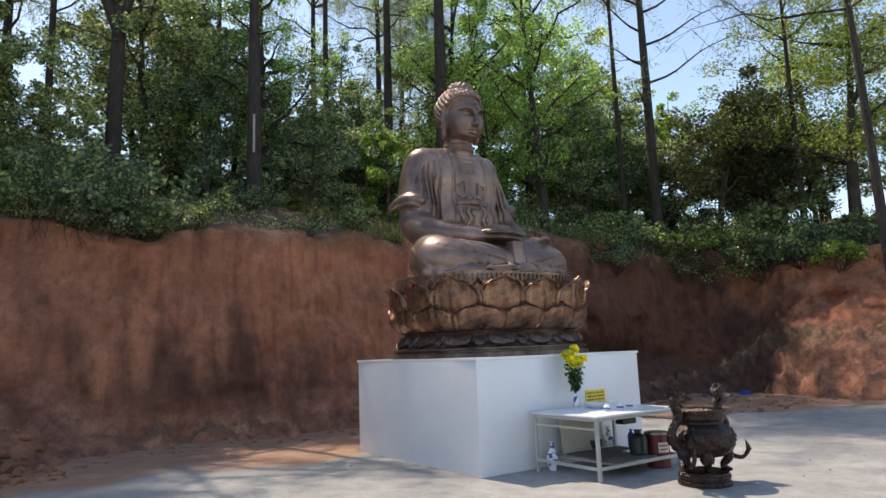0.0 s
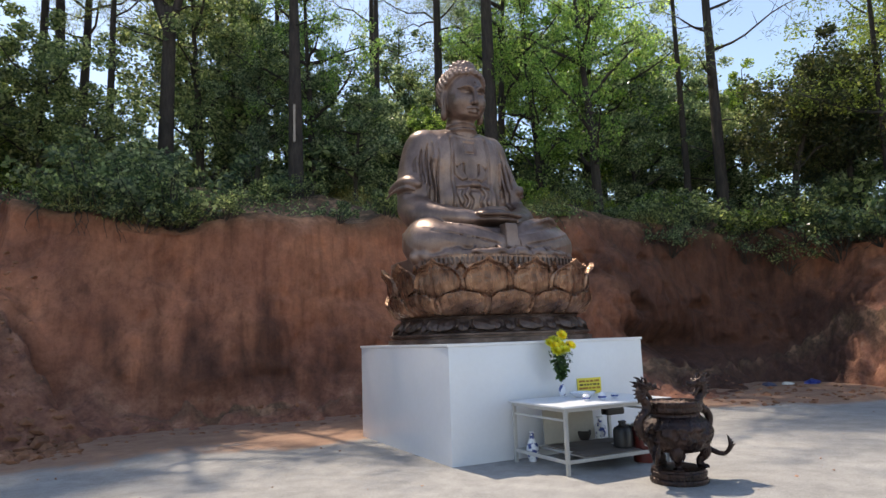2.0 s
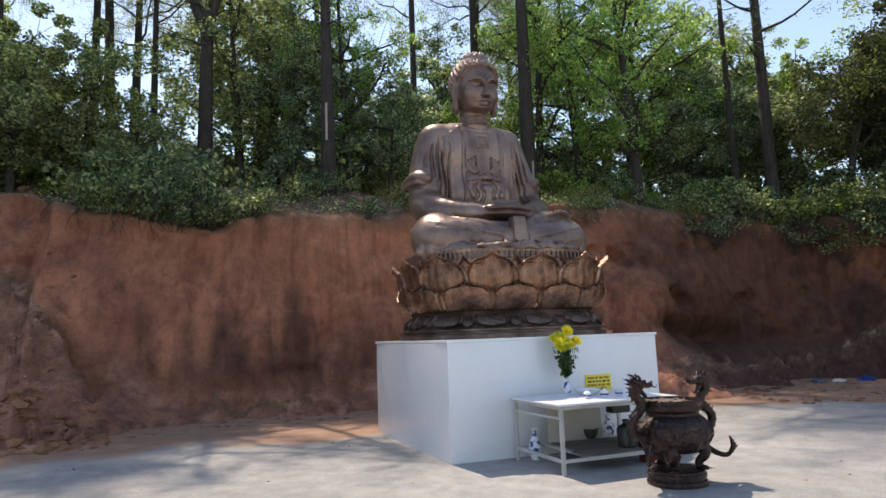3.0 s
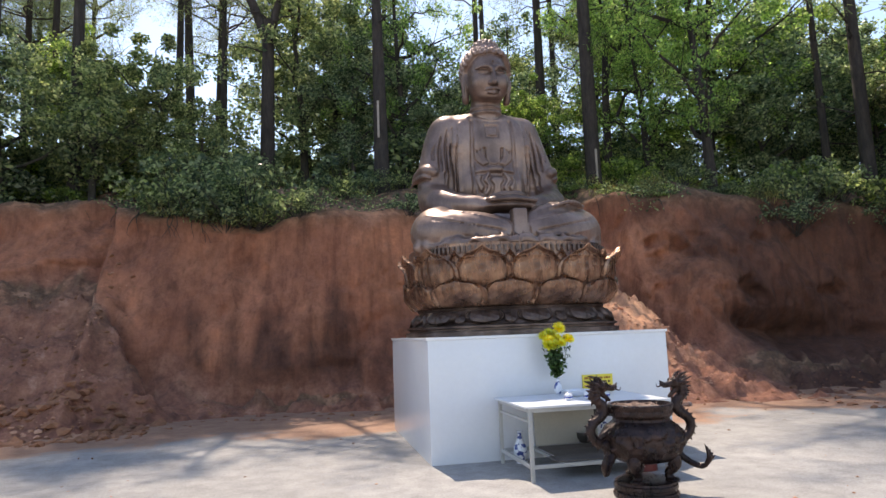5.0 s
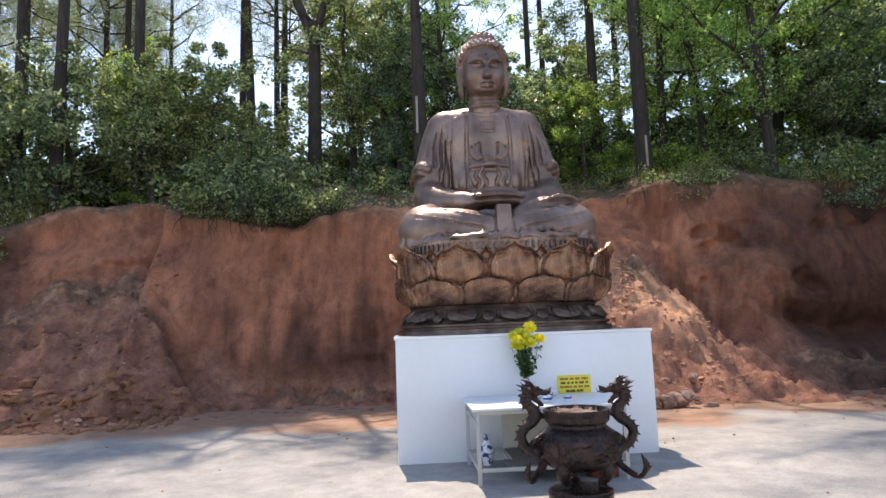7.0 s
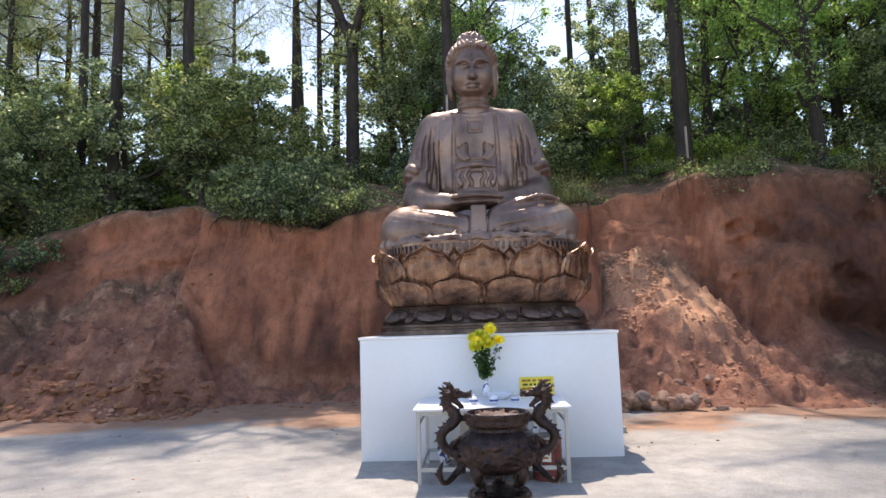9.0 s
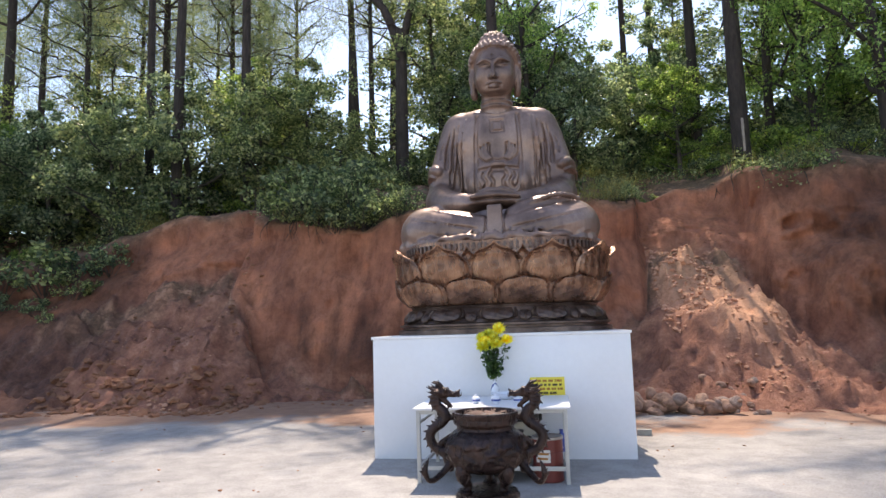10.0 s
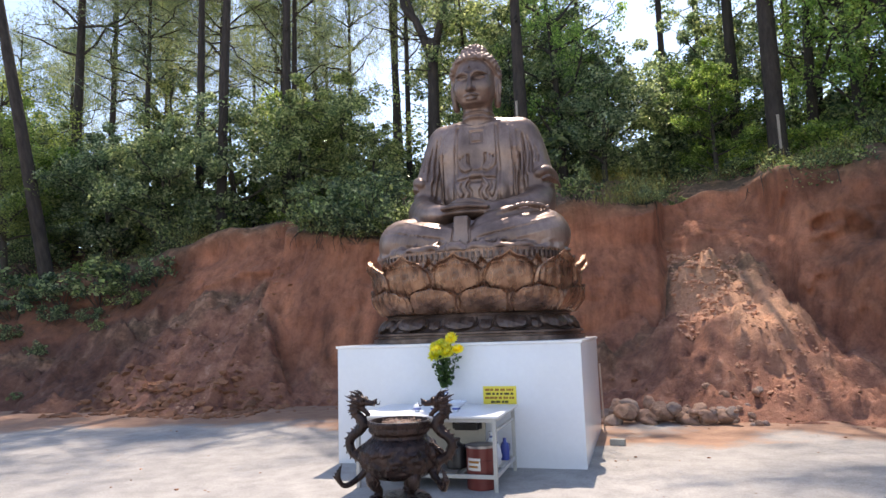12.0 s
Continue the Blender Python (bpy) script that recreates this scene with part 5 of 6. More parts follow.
        carve([(0.075 * s, 4.02), (0.135 * s, 3.92), (0.075 * s, 3.82), (0.11 * s, 3.69)], 0.028)
        carve([(0.185 * s, 4.02), (0.245 * s, 3.92), (0.185 * s, 3.82), (0.24 * s, 3.70)], 0.028)
        carve([(0.335 * s, 4.44), (0.34 * s, 4.10), (0.33 * s, 3.86), (0.28 * s, 3.73), (0.16 * s, 3.68)], 0.024)
    carve([(-0.07, 4.11), (0, 4.11), (0.07, 4.11)], 0.045, False, 0.02)
    return g.skin()


hv, hf = build_head()
bv, bf = build_body()
statue_mesh = mesh_from("statue", np.concatenate([bv, hv]), np.concatenate([bf, hf + len(bv)]), STATUE, True)
tagged(new("statue", statue_mesh), "large seated bronze-brown statue with folded robe, hands in its lap", "statue")


# lotus throne: superellipse plan
TX, TY, TA, TB, TN = 1.565, 1.66, 1.50, 1.31, 2.8
TZ = PH


def rim(a, grow=0.0):
    c, s = math.cos(a), math.sin(a)
    k = (abs(c / (TA + grow)) ** TN + abs(s / (TB + grow)) ** TN) ** (-1 / TN)
    return c * k, s * k


def even_angles(n, off=0.0):
    """Angles that part the rim into n equal lengths."""
    a = np.linspace(0, 2 * math.pi, 2001)
    p = np.array([rim(t) for t in a])
    d = np.r_[0, np.cumsum(np.linalg.norm(np.diff(p, axis=0), axis=1))]
    return [float(np.interp(((k + off) / n % 1.0) * d[-1], d, a)) for k in range(n)], d[-1] / n


def oval(bm, profile, seg=96):
    """A moulding: (outset, height) pairs swept round the throne's plan."""
    rings = []
    for grow, z in profile:
        rings.append([bm.verts.new((*rim(2 * math.pi * k / seg, grow), z)) for k in range(seg)])
    for a, b in zip(rings, rings[1:]):
        for k in range(seg):
            bm.faces.new((a[k], a[(k + 1) % seg], b[(k + 1) % seg], b[k]))
    bm.faces.new(list(reversed(rings[0])))
    bm.faces.new(rings[-1])
    return bm


def petal_bm(width, z0, z1, out0, out1, bulge, tip, curl=0.0, relief=True, nu=33, nv=29, swirl=0.022):
    """One petal, a thick bulging scale with a raised rim and a scroll in relief; x across, y outward."""
    bm = bmesh.new()
    front, rear = [], []
    for j in range(nv):
        v = j / (nv - 1)
        rf, rr = [], []
        wv = width * 0.5 * (0.86 + 0.14 * math.sin(math.pi * v / 0.84) if v < 0.42 else max(0.0, 1 - ((v - 0.42) / 0.58) ** 2.6 * (1 - tip)))
        for i in range(nu):
            u = i / (nu - 1) * 2 - 1
            x = wv * u
            z = z0 + (z1 - z0) * (v + min(1.0, max(0.0, (v - 0.55) / 0.4)) * (0.10 * max(0.0, 1 - abs(u) / 0.5) ** 1.4 - 0.07 * u * u))
            y = out0 + (out1 - out0) * v + bulge * (1 - u * u) ** 0.7 * math.sin(math.pi * (0.12 + 0.8 * v)) + curl * max(0, v - 0.72) ** 1.6 * 9
            edge = min(1 - abs(u), (1 - v) * 1.4)
            if relief:
                y += 0.022 * math.exp(-((edge - 0.05) / 0.05) ** 2) - 0.028 * math.exp(-((edge - 0.17) / 0.05) ** 2)
                y += 0.008 * math.exp(-((edge - 0.27) / 0.06) ** 2)
                y += 0.25 * swirl * math.sin(13 * u + 9 * v) * math.sin(12 * v - 5 * u) * min(1.0, max(0.0, edge * 4 - 0.8))
                # veins that fan out from the base, and a flame boss at the heart
                y += swirl * 0.35 * math.cos(u * 15 / (0.55 + 0.6 * v)) * max(0.0, 1 - abs(u) * 1.5) * math.sin(math.pi * v)
                y += swirl * 0.6 * math.exp(-(u * 4.2) ** 2 - ((v - 0.42) * 3.6) ** 2)
            rf.append(bm.verts.new((x, y, z)))
            rr.append(bm.verts.new((x * 0.96, y - 0.06, z - 0.012)))
        front.append(rf)
        rear.append(rr)
    for j in range(nv - 1):
        for i in range(nu - 1):
            bm.faces.new((front[j][i], front[j + 1][i], front[j + 1][i + 1], front[j][i + 1]))
            bm.faces.new((rear[j][i], rear[j][i + 1], rear[j + 1][i + 1], rear[j + 1][i]))
    for j in range(nv - 1):
        bm.faces.new((front[j][0], rear[j][0], rear[j + 1][0], front[j + 1][0]))
        bm.faces.new((front[j][-1], front[j + 1][-1], rear[j + 1][-1], rear[j][-1]))
    for i in range(nu - 1):
        bm.faces.new((front[-1][i], rear[-1][i], rear[-1][i + 1], front[-1][i + 1]))
        bm.faces.new((front[0][i], front[0][i + 1], rear[0][i + 1], rear[0][i]))
    return bm


def ring_of(src_bm, name, mat, parent, n, off, sharp=50):
    """Parts set evenly round the throne, all on one mesh."""
    src_bm.normal_update()
    angs, _ = even_angles(n, off)
    first = None
    for a in angs:
        if first is None:
            first = part(name, src_bm, mat, parent, sharp=sharp)
            ob = first
        else:
            ob = new(name, first.data)
            ob.parent = parent
        x, y = rim(a)
        e = 0.01
        x1, y1 = rim(a + e)
        x0, y0 = rim(a - e)
        turn = math.degrees(math.atan2(y1 - y0, x1 - x0)) - 180
        ob.matrix_basis = pose(x, y, 0, 0, 0, turn)


FRONT = 0.75 * 13 % 1.0      # a petal faces straight out over the front edge


def build_throne():
    root = empty("lotus_throne", (TX, TY, TZ))
    tagged(root, "golden-brown bronze lotus throne with two rows of carved petals", "lotus throne")
    bm = bmesh.new()
    oval(bm, [(-0.02, 0.0), (0.03, 0.004), (0.03, 0.065), (-0.03, 0.075), (-0.03, 0.10), (0.01, 0.11), (0.01, 0.135), (-0.05, 0.15)])
    part("plinth", bm, PLINTH, root, "dark stepped bronze plinth")
    bm = bmesh.new()
    oval(bm, [(-0.05, 0.15), (-0.09, 0.20), (-0.13, 0.28), (-0.17, 0.345), (-0.15, 0.375), (-0.17, 0.395), (-0.26, 0.40)])
    part("waist", bm, PLINTH, root)
    n = 13
    _, w = even_angles(n)
    # turned-down scroll petals of the foot
    ring_of(petal_bm(w * 0.72, 0.335, 0.155, -0.17, -0.055, 0.055, 0.35, swirl=0.02), "foot_petal", PLINTH, root, n, FRONT)
    ring_of(petal_bm(w * 0.30, 0.30, 0.16, -0.15, -0.06, 0.035, 0.35, relief=True, nu=13, nv=13), "foot_leaf", PLINTH, root, n, FRONT + 0.5)
    bm = bmesh.new()
    oval(bm, [(-0.34, 0.385), (-0.28, 0.40), (-0.19, 0.47), (-0.13, 0.60), (-0.11, 0.85), (-0.09, 1.00), (-0.09, 1.06), (-0.12, 1.12), (-0.13, 1.25), (-0.2, 1.26)])
    part("bowl", bm, LOTUS, root)
    ring_of(petal_bm(w * 1.12, 0.40, 0.76, -0.15, 0.03, 0.10, 0.25, 0.0), "lower_petal", LOTUS, root, n, FRONT + 0.5)
    ring_of(petal_bm(w * 1.13, 0.52, 1.13, -0.13, 0.0, 0.09, 0.5, 0.085), "upper_petal", LOTUS, root, n, FRONT)
    ring_of(petal_bm(w * 0.40, 0.62, 1.10, -0.09, -0.03, 0.04, 0.35, 0.06, relief=True, nu=13, nv=15), "sepal", LOTUS, root, n, FRONT + 0.5)
    # fringe of stamens under the seat
    bm = bmesh.new()
    box(bm, -0.018, 0.018, -0.14, -0.095, 1.11, 1.21, 0.009)
    ring_of(bm, "stamen", PLINTH, root, 110, 0.0)


build_throne()


# ---- incense burner ----
def dragon(side):
    """A cast dragon: curled tail, looped body and a horned head that looks in over the rim."""
    g = Solid((-0.80, -0.54, 0.17), (-0.12, 0.14, 1.32), 0.0075)
    body = [(-0.36, 0, 0.53), (-0.45, 0, 0.525), (-0.525, 0, 0.58), (-0.555, 0, 0.67), (-0.51, 0, 0.745), (-0.44, 0, 0.79), (-0.395, 0, 0.85), (-0.42, 0, 0.915), (-0.49, 0, 0.97), (-0.50, 0, 1.04), (-0.44, 0, 1.085)]
    P = spline(body, 40)
    rad = np.interp(np.linspace(0, 1, 40), [0, 0.35, 0.6, 0.8, 1], [0.040, 0.044, 0.046, 0.042, 0.038])
    for i in range(39):
        g.rod(P[i], P[i + 1], rad[i], rad[i + 1], 0.012)
    tail = spline([(-0.32, -0.03, 0.44), (-0.42, -0.08, 0.335), (-0.49, -0.17, 0.285), (-0.535, -0.22, 0.29), (-0.555, -0.26, 0.345), (-0.56, -0.285, 0.40)], 20)
    for i in range(19):
        r = 0.036 * (1 - 0.7 * i / 19)
        g.rod(tail[i], tail[i + 1], r, r * 0.96, 0.01)
    for k in range(5):                                   # tail brush
        g.rod(tail[14 + k], tail[14 + k] + Vector((-0.06 + 0.025 * k, -0.055 + 0.016 * k, 0.075 + 0.012 * k)), 0.024, 0.004, 0.01)
    g.rod((-0.40, 0, 0.50), (-0.36, 0, 0.36), 0.05, 0.04, 0.03)
    g.rod((-0.44, 0, 0.60), (-0.35, 0, 0.66), 0.03, 0.03, 0.02)          # claws on the bowl
    g.rod((-0.41, 0, 0.85), (-0.30, 0, 0.845), 0.03, 0.025, 0.02)
    for i in range(3, 38, 2):                            # back fins
        d = (P[min(i + 1, 39)] - P[i - 1]).normalized()
        out = Vector((-d.z, 0, d.x))
        if out.x > 0 and i < 24 or (i >= 24 and out.x > 0):
            out = -out
        b = P[i] + out * rad[i] * 0.7
        g.rod(b, b + out * 0.042 - d * 0.02, 0.018, 0.005, 0.008)
    # head: skull, brow, upturned snout, open jaws, swept horns, shaggy mane, whiskers
    def h(x, y, z):
        return (x - 0.035, y, z + 0.03)
    g.ball(h(-0.385, 0, 1.055), (0.075, 0.06, 0.056), 0.02)
    g.rod(h(-0.37, 0, 1.06), h(-0.255, 0, 1.035), 0.042, 0.026, 0.02)
    g.ball(h(-0.235, 0, 1.05), (0.030, 0.036, 0.026), 0.01)
    g.rod(h(-0.235, 0, 1.055), h(-0.205, 0, 1.085), 0.018, 0.008, 0.01)
    g.rod(h(-0.40, 0, 1.01), h(-0.30, 0, 0.925), 0.034, 0.018, 0.012)
    g.rod(h(-0.32, 0, 0.945), h(-0.335, 0, 0.885), 0.016, 0.005, 0.008)
    for s in (-1, 1):
        g.ball(h(-0.345, 0.045 * s, 1.085), 0.024, 0.008)
        g.chain([h(-0.38, 0.03 * s, 1.09), h(-0.42, 0.055 * s, 1.145), h(-0.485, 0.06 * s, 1.165)], [0.016, 0.013, 0.005], 0.008)
        g.rod(h(-0.40, 0.05 * s, 1.06), h(-0.46, 0.095 * s, 1.075), 0.022, 0.006, 0.008)
        for k in range(5):
            g.rod(h(-0.425, 0.035 * s, 1.07 - 0.03 * k), h(-0.545 + 0.012 * k, 0.065 * s, 1.125 - 0.05 * k), 0.020, 0.004, 0.01)
        g.chain([h(-0.25, 0.025 * s, 1.04), h(-0.21, 0.06 * s, 1.02), h(-0.20, 0.075 * s, 1.06)], [0.008, 0.006, 0.003], 0.006)
    for k in range(4):
        g.rod(h(-0.41 - 0.018 * k, 0, 1.09), h(-0.42 - 0.04 * k, 0.012 * (k % 2), 1.185 - 0.02 * k), 0.017, 0.004, 0.008)
    V, Q = g.skin()
    V = V.copy()
    if side > 0:
        V[:, 0] *= -1
        Q = Q[:, ::-1]
    return mesh_from("dragon_handle", V, Q, BURNER, True)


def build_burner():
    root = empty("incense_burner", (1.62, -2.085, 0))
    root.scale = (0.92, 0.92, 0.92)
    tagged(root, "dark bronze incense burner with dragon handles on a round base", "incense burner")
    bm = bmesh.new()
    revolve(bm, [(0.29, 0.0), (0.318, 0.004), (0.323, 0.03), (0.312, 0.055), (0.295, 0.06), (0.295, 0.085), (0.312, 0.092), (0.312, 0.125), (0.30, 0.135), (0.295, 0.155), (0.27, 0.165), (0.02, 0.165)], 56)
    part("base", bm, BURNER, root, "round stepped bronze base")
    # bowl with cloud relief on the belly
    prof = [(0.03, 0.325), (0.17, 0.33), (0.27, 0.355), (0.335, 0.40), (0.372, 0.47), (0.386, 0.55), (0.382, 0.62), (0.355, 0.685), (0.312, 0.722), (0.285, 0.74), (0.280, 0.765), (0.29, 0.78), (0.306, 0.79)]
    dense = []
    for (r0, z0), (r1, z1) in zip(prof, prof[1:]):
        for k in range(5):
            dense.append((r0 + (r1 - r0) * k / 5, z0 + (z1 - z0) * k / 5))
    dense.append(prof[-1])
    bm = bmesh.new()
    revolve(bm, dense, 120)
    bm.verts.ensure_lookup_table()
    P = np.array([tuple(v.co) for v in bm.verts])
    swirl = np.abs(fbm(P * 9 + vnoise(P * 5, 4)[:, None] * 0.9, 3, 8))
    belly = np.clip(1 - np.abs(P[:, 2] - 0.55) / 0.15, 0, 1) ** 0.5
    for v, k, b in zip(bm.verts, swirl, belly):
        r = v.co.xy.length
        if r > 0.05:
            f = 1 + (0.046 * (1 - min(1, k * 2.4)) - 0.006) * b / r
            v.co.x *= f
            v.co.y *= f
    part("bowl", bm, BURNER, root, sharp=60)
    bm = bmesh.new()
    revolve(bm, [(0.26, 0.792), (0.306, 0.79), (0.316, 0.81), (0.311, 0.845), (0.320, 0.86), (0.326, 0.892), (0.318, 0.905), (0.294, 0.905), (0.288, 0.89), (0.282, 0.845), (0.26, 0.845)], 64)
    part("rim", bm, BURNER, root, "thick turned bronze rim")
    bm = bmesh.new()
    revolve(bm, [(0.284, 0.838), (0.278, 0.853), (0.18, 0.863), (0.08, 0.869), (0.01, 0.871)], 40)
    for v in bm.verts:
        v.co.z += 0.006 * noise.noise(v.co * 22)
    part("ash", bm, ASH, root, "pale grey incense ash")
    for ang in (225, 315, 90):
        bm = bmesh.new()
        pts = spline([(0.21, 0, 0.42), (0.295, 0, 0.385), (0.30, 0, 0.31), (0.235, 0, 0.24), (0.245, 0, 0.195), (0.275, 0, 0.172)], 14)
        tube(bm, pts, [0.07, 0.074, 0.074, 0.07, 0.064, 0.057, 0.05, 0.045, 0.041, 0.039, 0.04, 0.043, 0.043, 0.03], 14)
        revolve(bm, [(0.03, 0.163), (0.068, 0.165), (0.072, 0.18), (0.05, 0.20), (0.01, 0.205)], 14, (0.27, 0, 0))
        for k in range(5):
            a = radians(-40 + 20 * k)
            tube(bm, [(0.305, 0.1 * math.sin(a), 0.38), (0.345 * math.cos(a), 0.11 * math.sin(a), 0.33), (0.30, 0.09 * math.sin(a), 0.275)], [0.012, 0.02, 0.006], 6)
        p = part("leg", bm, BURNER, root, sharp=60)
        p.matrix_basis = pose(0, 0, 0, 0, 0, ang)
    for side in (-1, 1):
        ob = new("dragon_handle", dragon(side))
        ob.parent = root
        ob["label"] = "cast dragon handle with fins and horns"
    return root


build_burner()


def incense():
    rng = np.random.default_rng(3)
    bm = bmesh.new()
    for k in range(70):
        r, a = 0.22 * rng.random() ** 0.7, rng.random() * 6.28
        x, y = 1.61 + r * math.cos(a), -2.05 + r * math.sin(a)
        d = Vector((rng.normal(), rng.normal(), 0.0)).normalized()
        if k < 26:       # curls of burnt stick lying on the ash
            L = 0.05 + 0.05 * rng.random()
            pts = [Vector((x, y, 0.803)) + d * L * math.cos(t * 2.4) * (0.5 + 0.5 * t) + Vector((-d.y, d.x, 0)) * L * math.sin(t * 2.4) + Vector((0, 0, 0.012 * math.sin(t * 3.1) + 0.004)) for t in np.linspace(0, 1, 7)]
            pts = [p if (p.xy - Vector((1.61, -2.05))).length < 0.25 else Vector((1.61 + (p.x - 1.61) * 0.8, -2.05 + (p.y + 2.05) * 0.8, p.z)) for p in pts]
            tube(bm, pts, 0.004, 4)
        else:            # upright stubs
            h = 0.02 + 0.05 * rng.random()
            tube(bm, [(x, y, 0.785), (x + d.x * h * 0.3, y + d.y * h * 0.3, 0.797 + h * 0.6)], 0.0025, 4)
    ob = part("incense_sticks", bm, STICK)
    tagged(ob, "burnt pale incense stubs in the burner's ash", "incense sticks", kind="stuff")


incense()


# ---- offering table ----
TBL = (0.77, 2.40, -1.28, -0.12, 0.762)


def build_table():
    x0, x1, y0, y1, zt = TBL
    root = empty("offering_table", ((x0 + x1) / 2, (y0 + y1) / 2, 0))
    tagged(root, "white offering table with pale steel frame and lower shelf", "table")
    w, d = (x1 - x0) / 2, (y1 - y0) / 2
    bm = bmesh.new()
    box(bm, -w, w, -d, d, zt - 0.022, zt, 0.005)
    part("tabletop", bm, TABLETOP, root, "thin white table top")
    lx, ly = w - 0.055, d - 0.045
    first = None
    for sx in (-1, 1):
        for sy in (-1, 1):
            bm = bmesh.new()
            box(bm, -0.02, 0.02, -0.02, 0.02, 0, zt - 0.024, 0.004)
            p = part("leg", bm, STEEL, root) if first is None else new("leg", first.data)
            if first is None:
                first = p
            else:
                bm.free()
            p.parent = root
            p.matrix_basis = pose(lx * sx, ly * sy, 0)
    for z, name in ((zt - 0.045, "apron_rail"), (0.150, "shelf_rail")):
        for s in (-1, 1):
            bm = bmesh.new()
            box(bm, -lx + 0.021, lx - 0.021, ly * s - 0.014, ly * s + 0.014, z - 0.02, z + 0.02, 0.003)
            part(name, bm, STEEL, root)
            bm = bmesh.new()
            box(bm, lx * s - 0.014, lx * s + 0.014, -ly + 0.021, ly - 0.021, z - 0.02, z + 0.02, 0.003)
            part(name, bm, STEEL, root)
    for k in range(3):
        bm = bmesh.new()
        x = -lx * 0.5 + k * lx * 0.5
        box(bm, x - 0.014, x + 0.014, -ly + 0.015, ly - 0.015, 0.135, 0.163, 0.003)
        part("shelf_bearer", bm, STEEL, root)
    for s in (-1, 1):
        bm = bmesh.new()
        box(bm, lx * s - 0.012, lx * s + 0.012, -ly + 0.021, ly - 0.021, zt - 0.17, zt - 0.145, 0.003)
        part("side_rail", bm, STEEL, root)
    for k in range(3):
        bm = bmesh.new()
        ya = -ly + 0.03 + k * 0.305
        box(bm, -lx + 0.40 - 0.1 * (k == 0), lx - (0.42 if k < 2 else 0.13), ya, ya + 0.30, 0.1715, 0.1855, 0.003)
        part("shelf_board", bm, WOOD, root, "dark weathered shelf board")


build_table()


def back_board():
    bm = bmesh.new()
    box(bm, -0.40, 0.40, -0.009, 0.009, 0, 0.42, 0.003)
    ob = part("beige_board", bm, plain("beige_board", (0.50, 0.47, 0.40), 0.7, 0, 0.12, 6))
    ob.matrix_basis = pose(1.62, -0.24, 0.1865, -4, 0, 0)
    tagged(ob, "plain beige board leaning at the back of the table's shelf", "board")


back_board()


def sign_board():
    root = empty("sign", (2.165, -0.006, 0.852))
    tagged(root, "yellow notice board with lines of red and dark lettering", "sign")
    bm = bmesh.new()
    box(bm, -0.205, 0.205, -0.012, 0.0, -0.113, 0.113, 0.003)
    part("board", bm, YELLOW_SIGN, root)
    rng = np.random.default_rng(9)
    for row, (z, ink, span) in enumerate([(0.070, INK_RED, 0.36), (0.022, INK, 0.34), (-0.026, INK_RED, 0.36), (-0.074, INK, 0.22)]):
        x = -span / 2
        while x < span / 2 - 0.012:
            wl_ = min(0.016 + 0.045 * rng.random(), span / 2 - x)
            bm = bmesh.new()
            box(bm, x, x + wl_, -0.0145, -0.0125, z - 0.013, z + 0.013)
            part("text_bar", bm, ink, root, smooth=False)
            x += wl_ + (0.006 if rng.random() < 0.6 else 0.02)


sign_board()


def painted_porcelain():
    """White glaze with brushed cobalt sprays."""
    m, n, l, b = material("painted_porcelain")
    t = noise_node(n, l, 16, 3, 0.5)
    f = ramp(n, l, t.outputs["Fac"], [(0.53, (0, 0, 0)), (0.57, (1, 1, 1))]).outputs["Color"]
    l.new(mix(n, l, (0.80, 0.82, 0.86), (0.045, 0.075, 0.26), f), b.inputs["Base Color"])
    b.inputs["Roughness"].default_value = 0.15
    return m


PAINTED = painted_porcelain()


def ceramic_vase(name, h, r, at, label):
    """A bottle vase: swelling body, long neck, turned lip and a foot ring."""
    root = empty(name, at)
    tagged(root, label, "vase")
    bm = bmesh.new()
    revolve(bm, [(r * 0.60, h * 0.045), (r * 0.80, h * 0.12), (r * 0.97, h * 0.28), (r, h * 0.40), (r * 0.90, h * 0.52), (r * 0.60, h * 0.66), (r * 0.38, h * 0.76), (r * 0.33, h * 0.88), (r * 0.36, h * 0.96)], 28)
    part("body", bm, PAINTED, root, "white body brushed with cobalt sprays")
    bm = bmesh.new()
    revolve(bm, [(r * 0.355, h * 0.955), (r * 0.52, h * 0.99), (r * 0.50, h), (r * 0.34, h * 0.985), (r * 0.05, h * 0.965)], 28)
    part("lip", bm, PORCELAIN, root)
    bm = bmesh.new()
    revolve(bm, [(r * 0.62, 0), (r * 0.66, h * 0.008), (r * 0.63, h * 0.05), (r * 0.5, h * 0.055)], 28)
    part("foot_ring", bm, PORCELAIN, root)
    return root


ceramic_vase("flower_vase", 0.21, 0.048, (1.55, -0.22, 0.763), "blue and white porcelain flower vase on the table")
ceramic_vase("floor_vase", 0.37, 0.08, (1.03, -0.23, 0.0), "tall blue and white vase on the ground by the pedestal")
ceramic_vase("shelf_vase", 0.28, 0.08, (2.10, -0.26, 0.1865), "white vase with dark blue painting on the shelf")


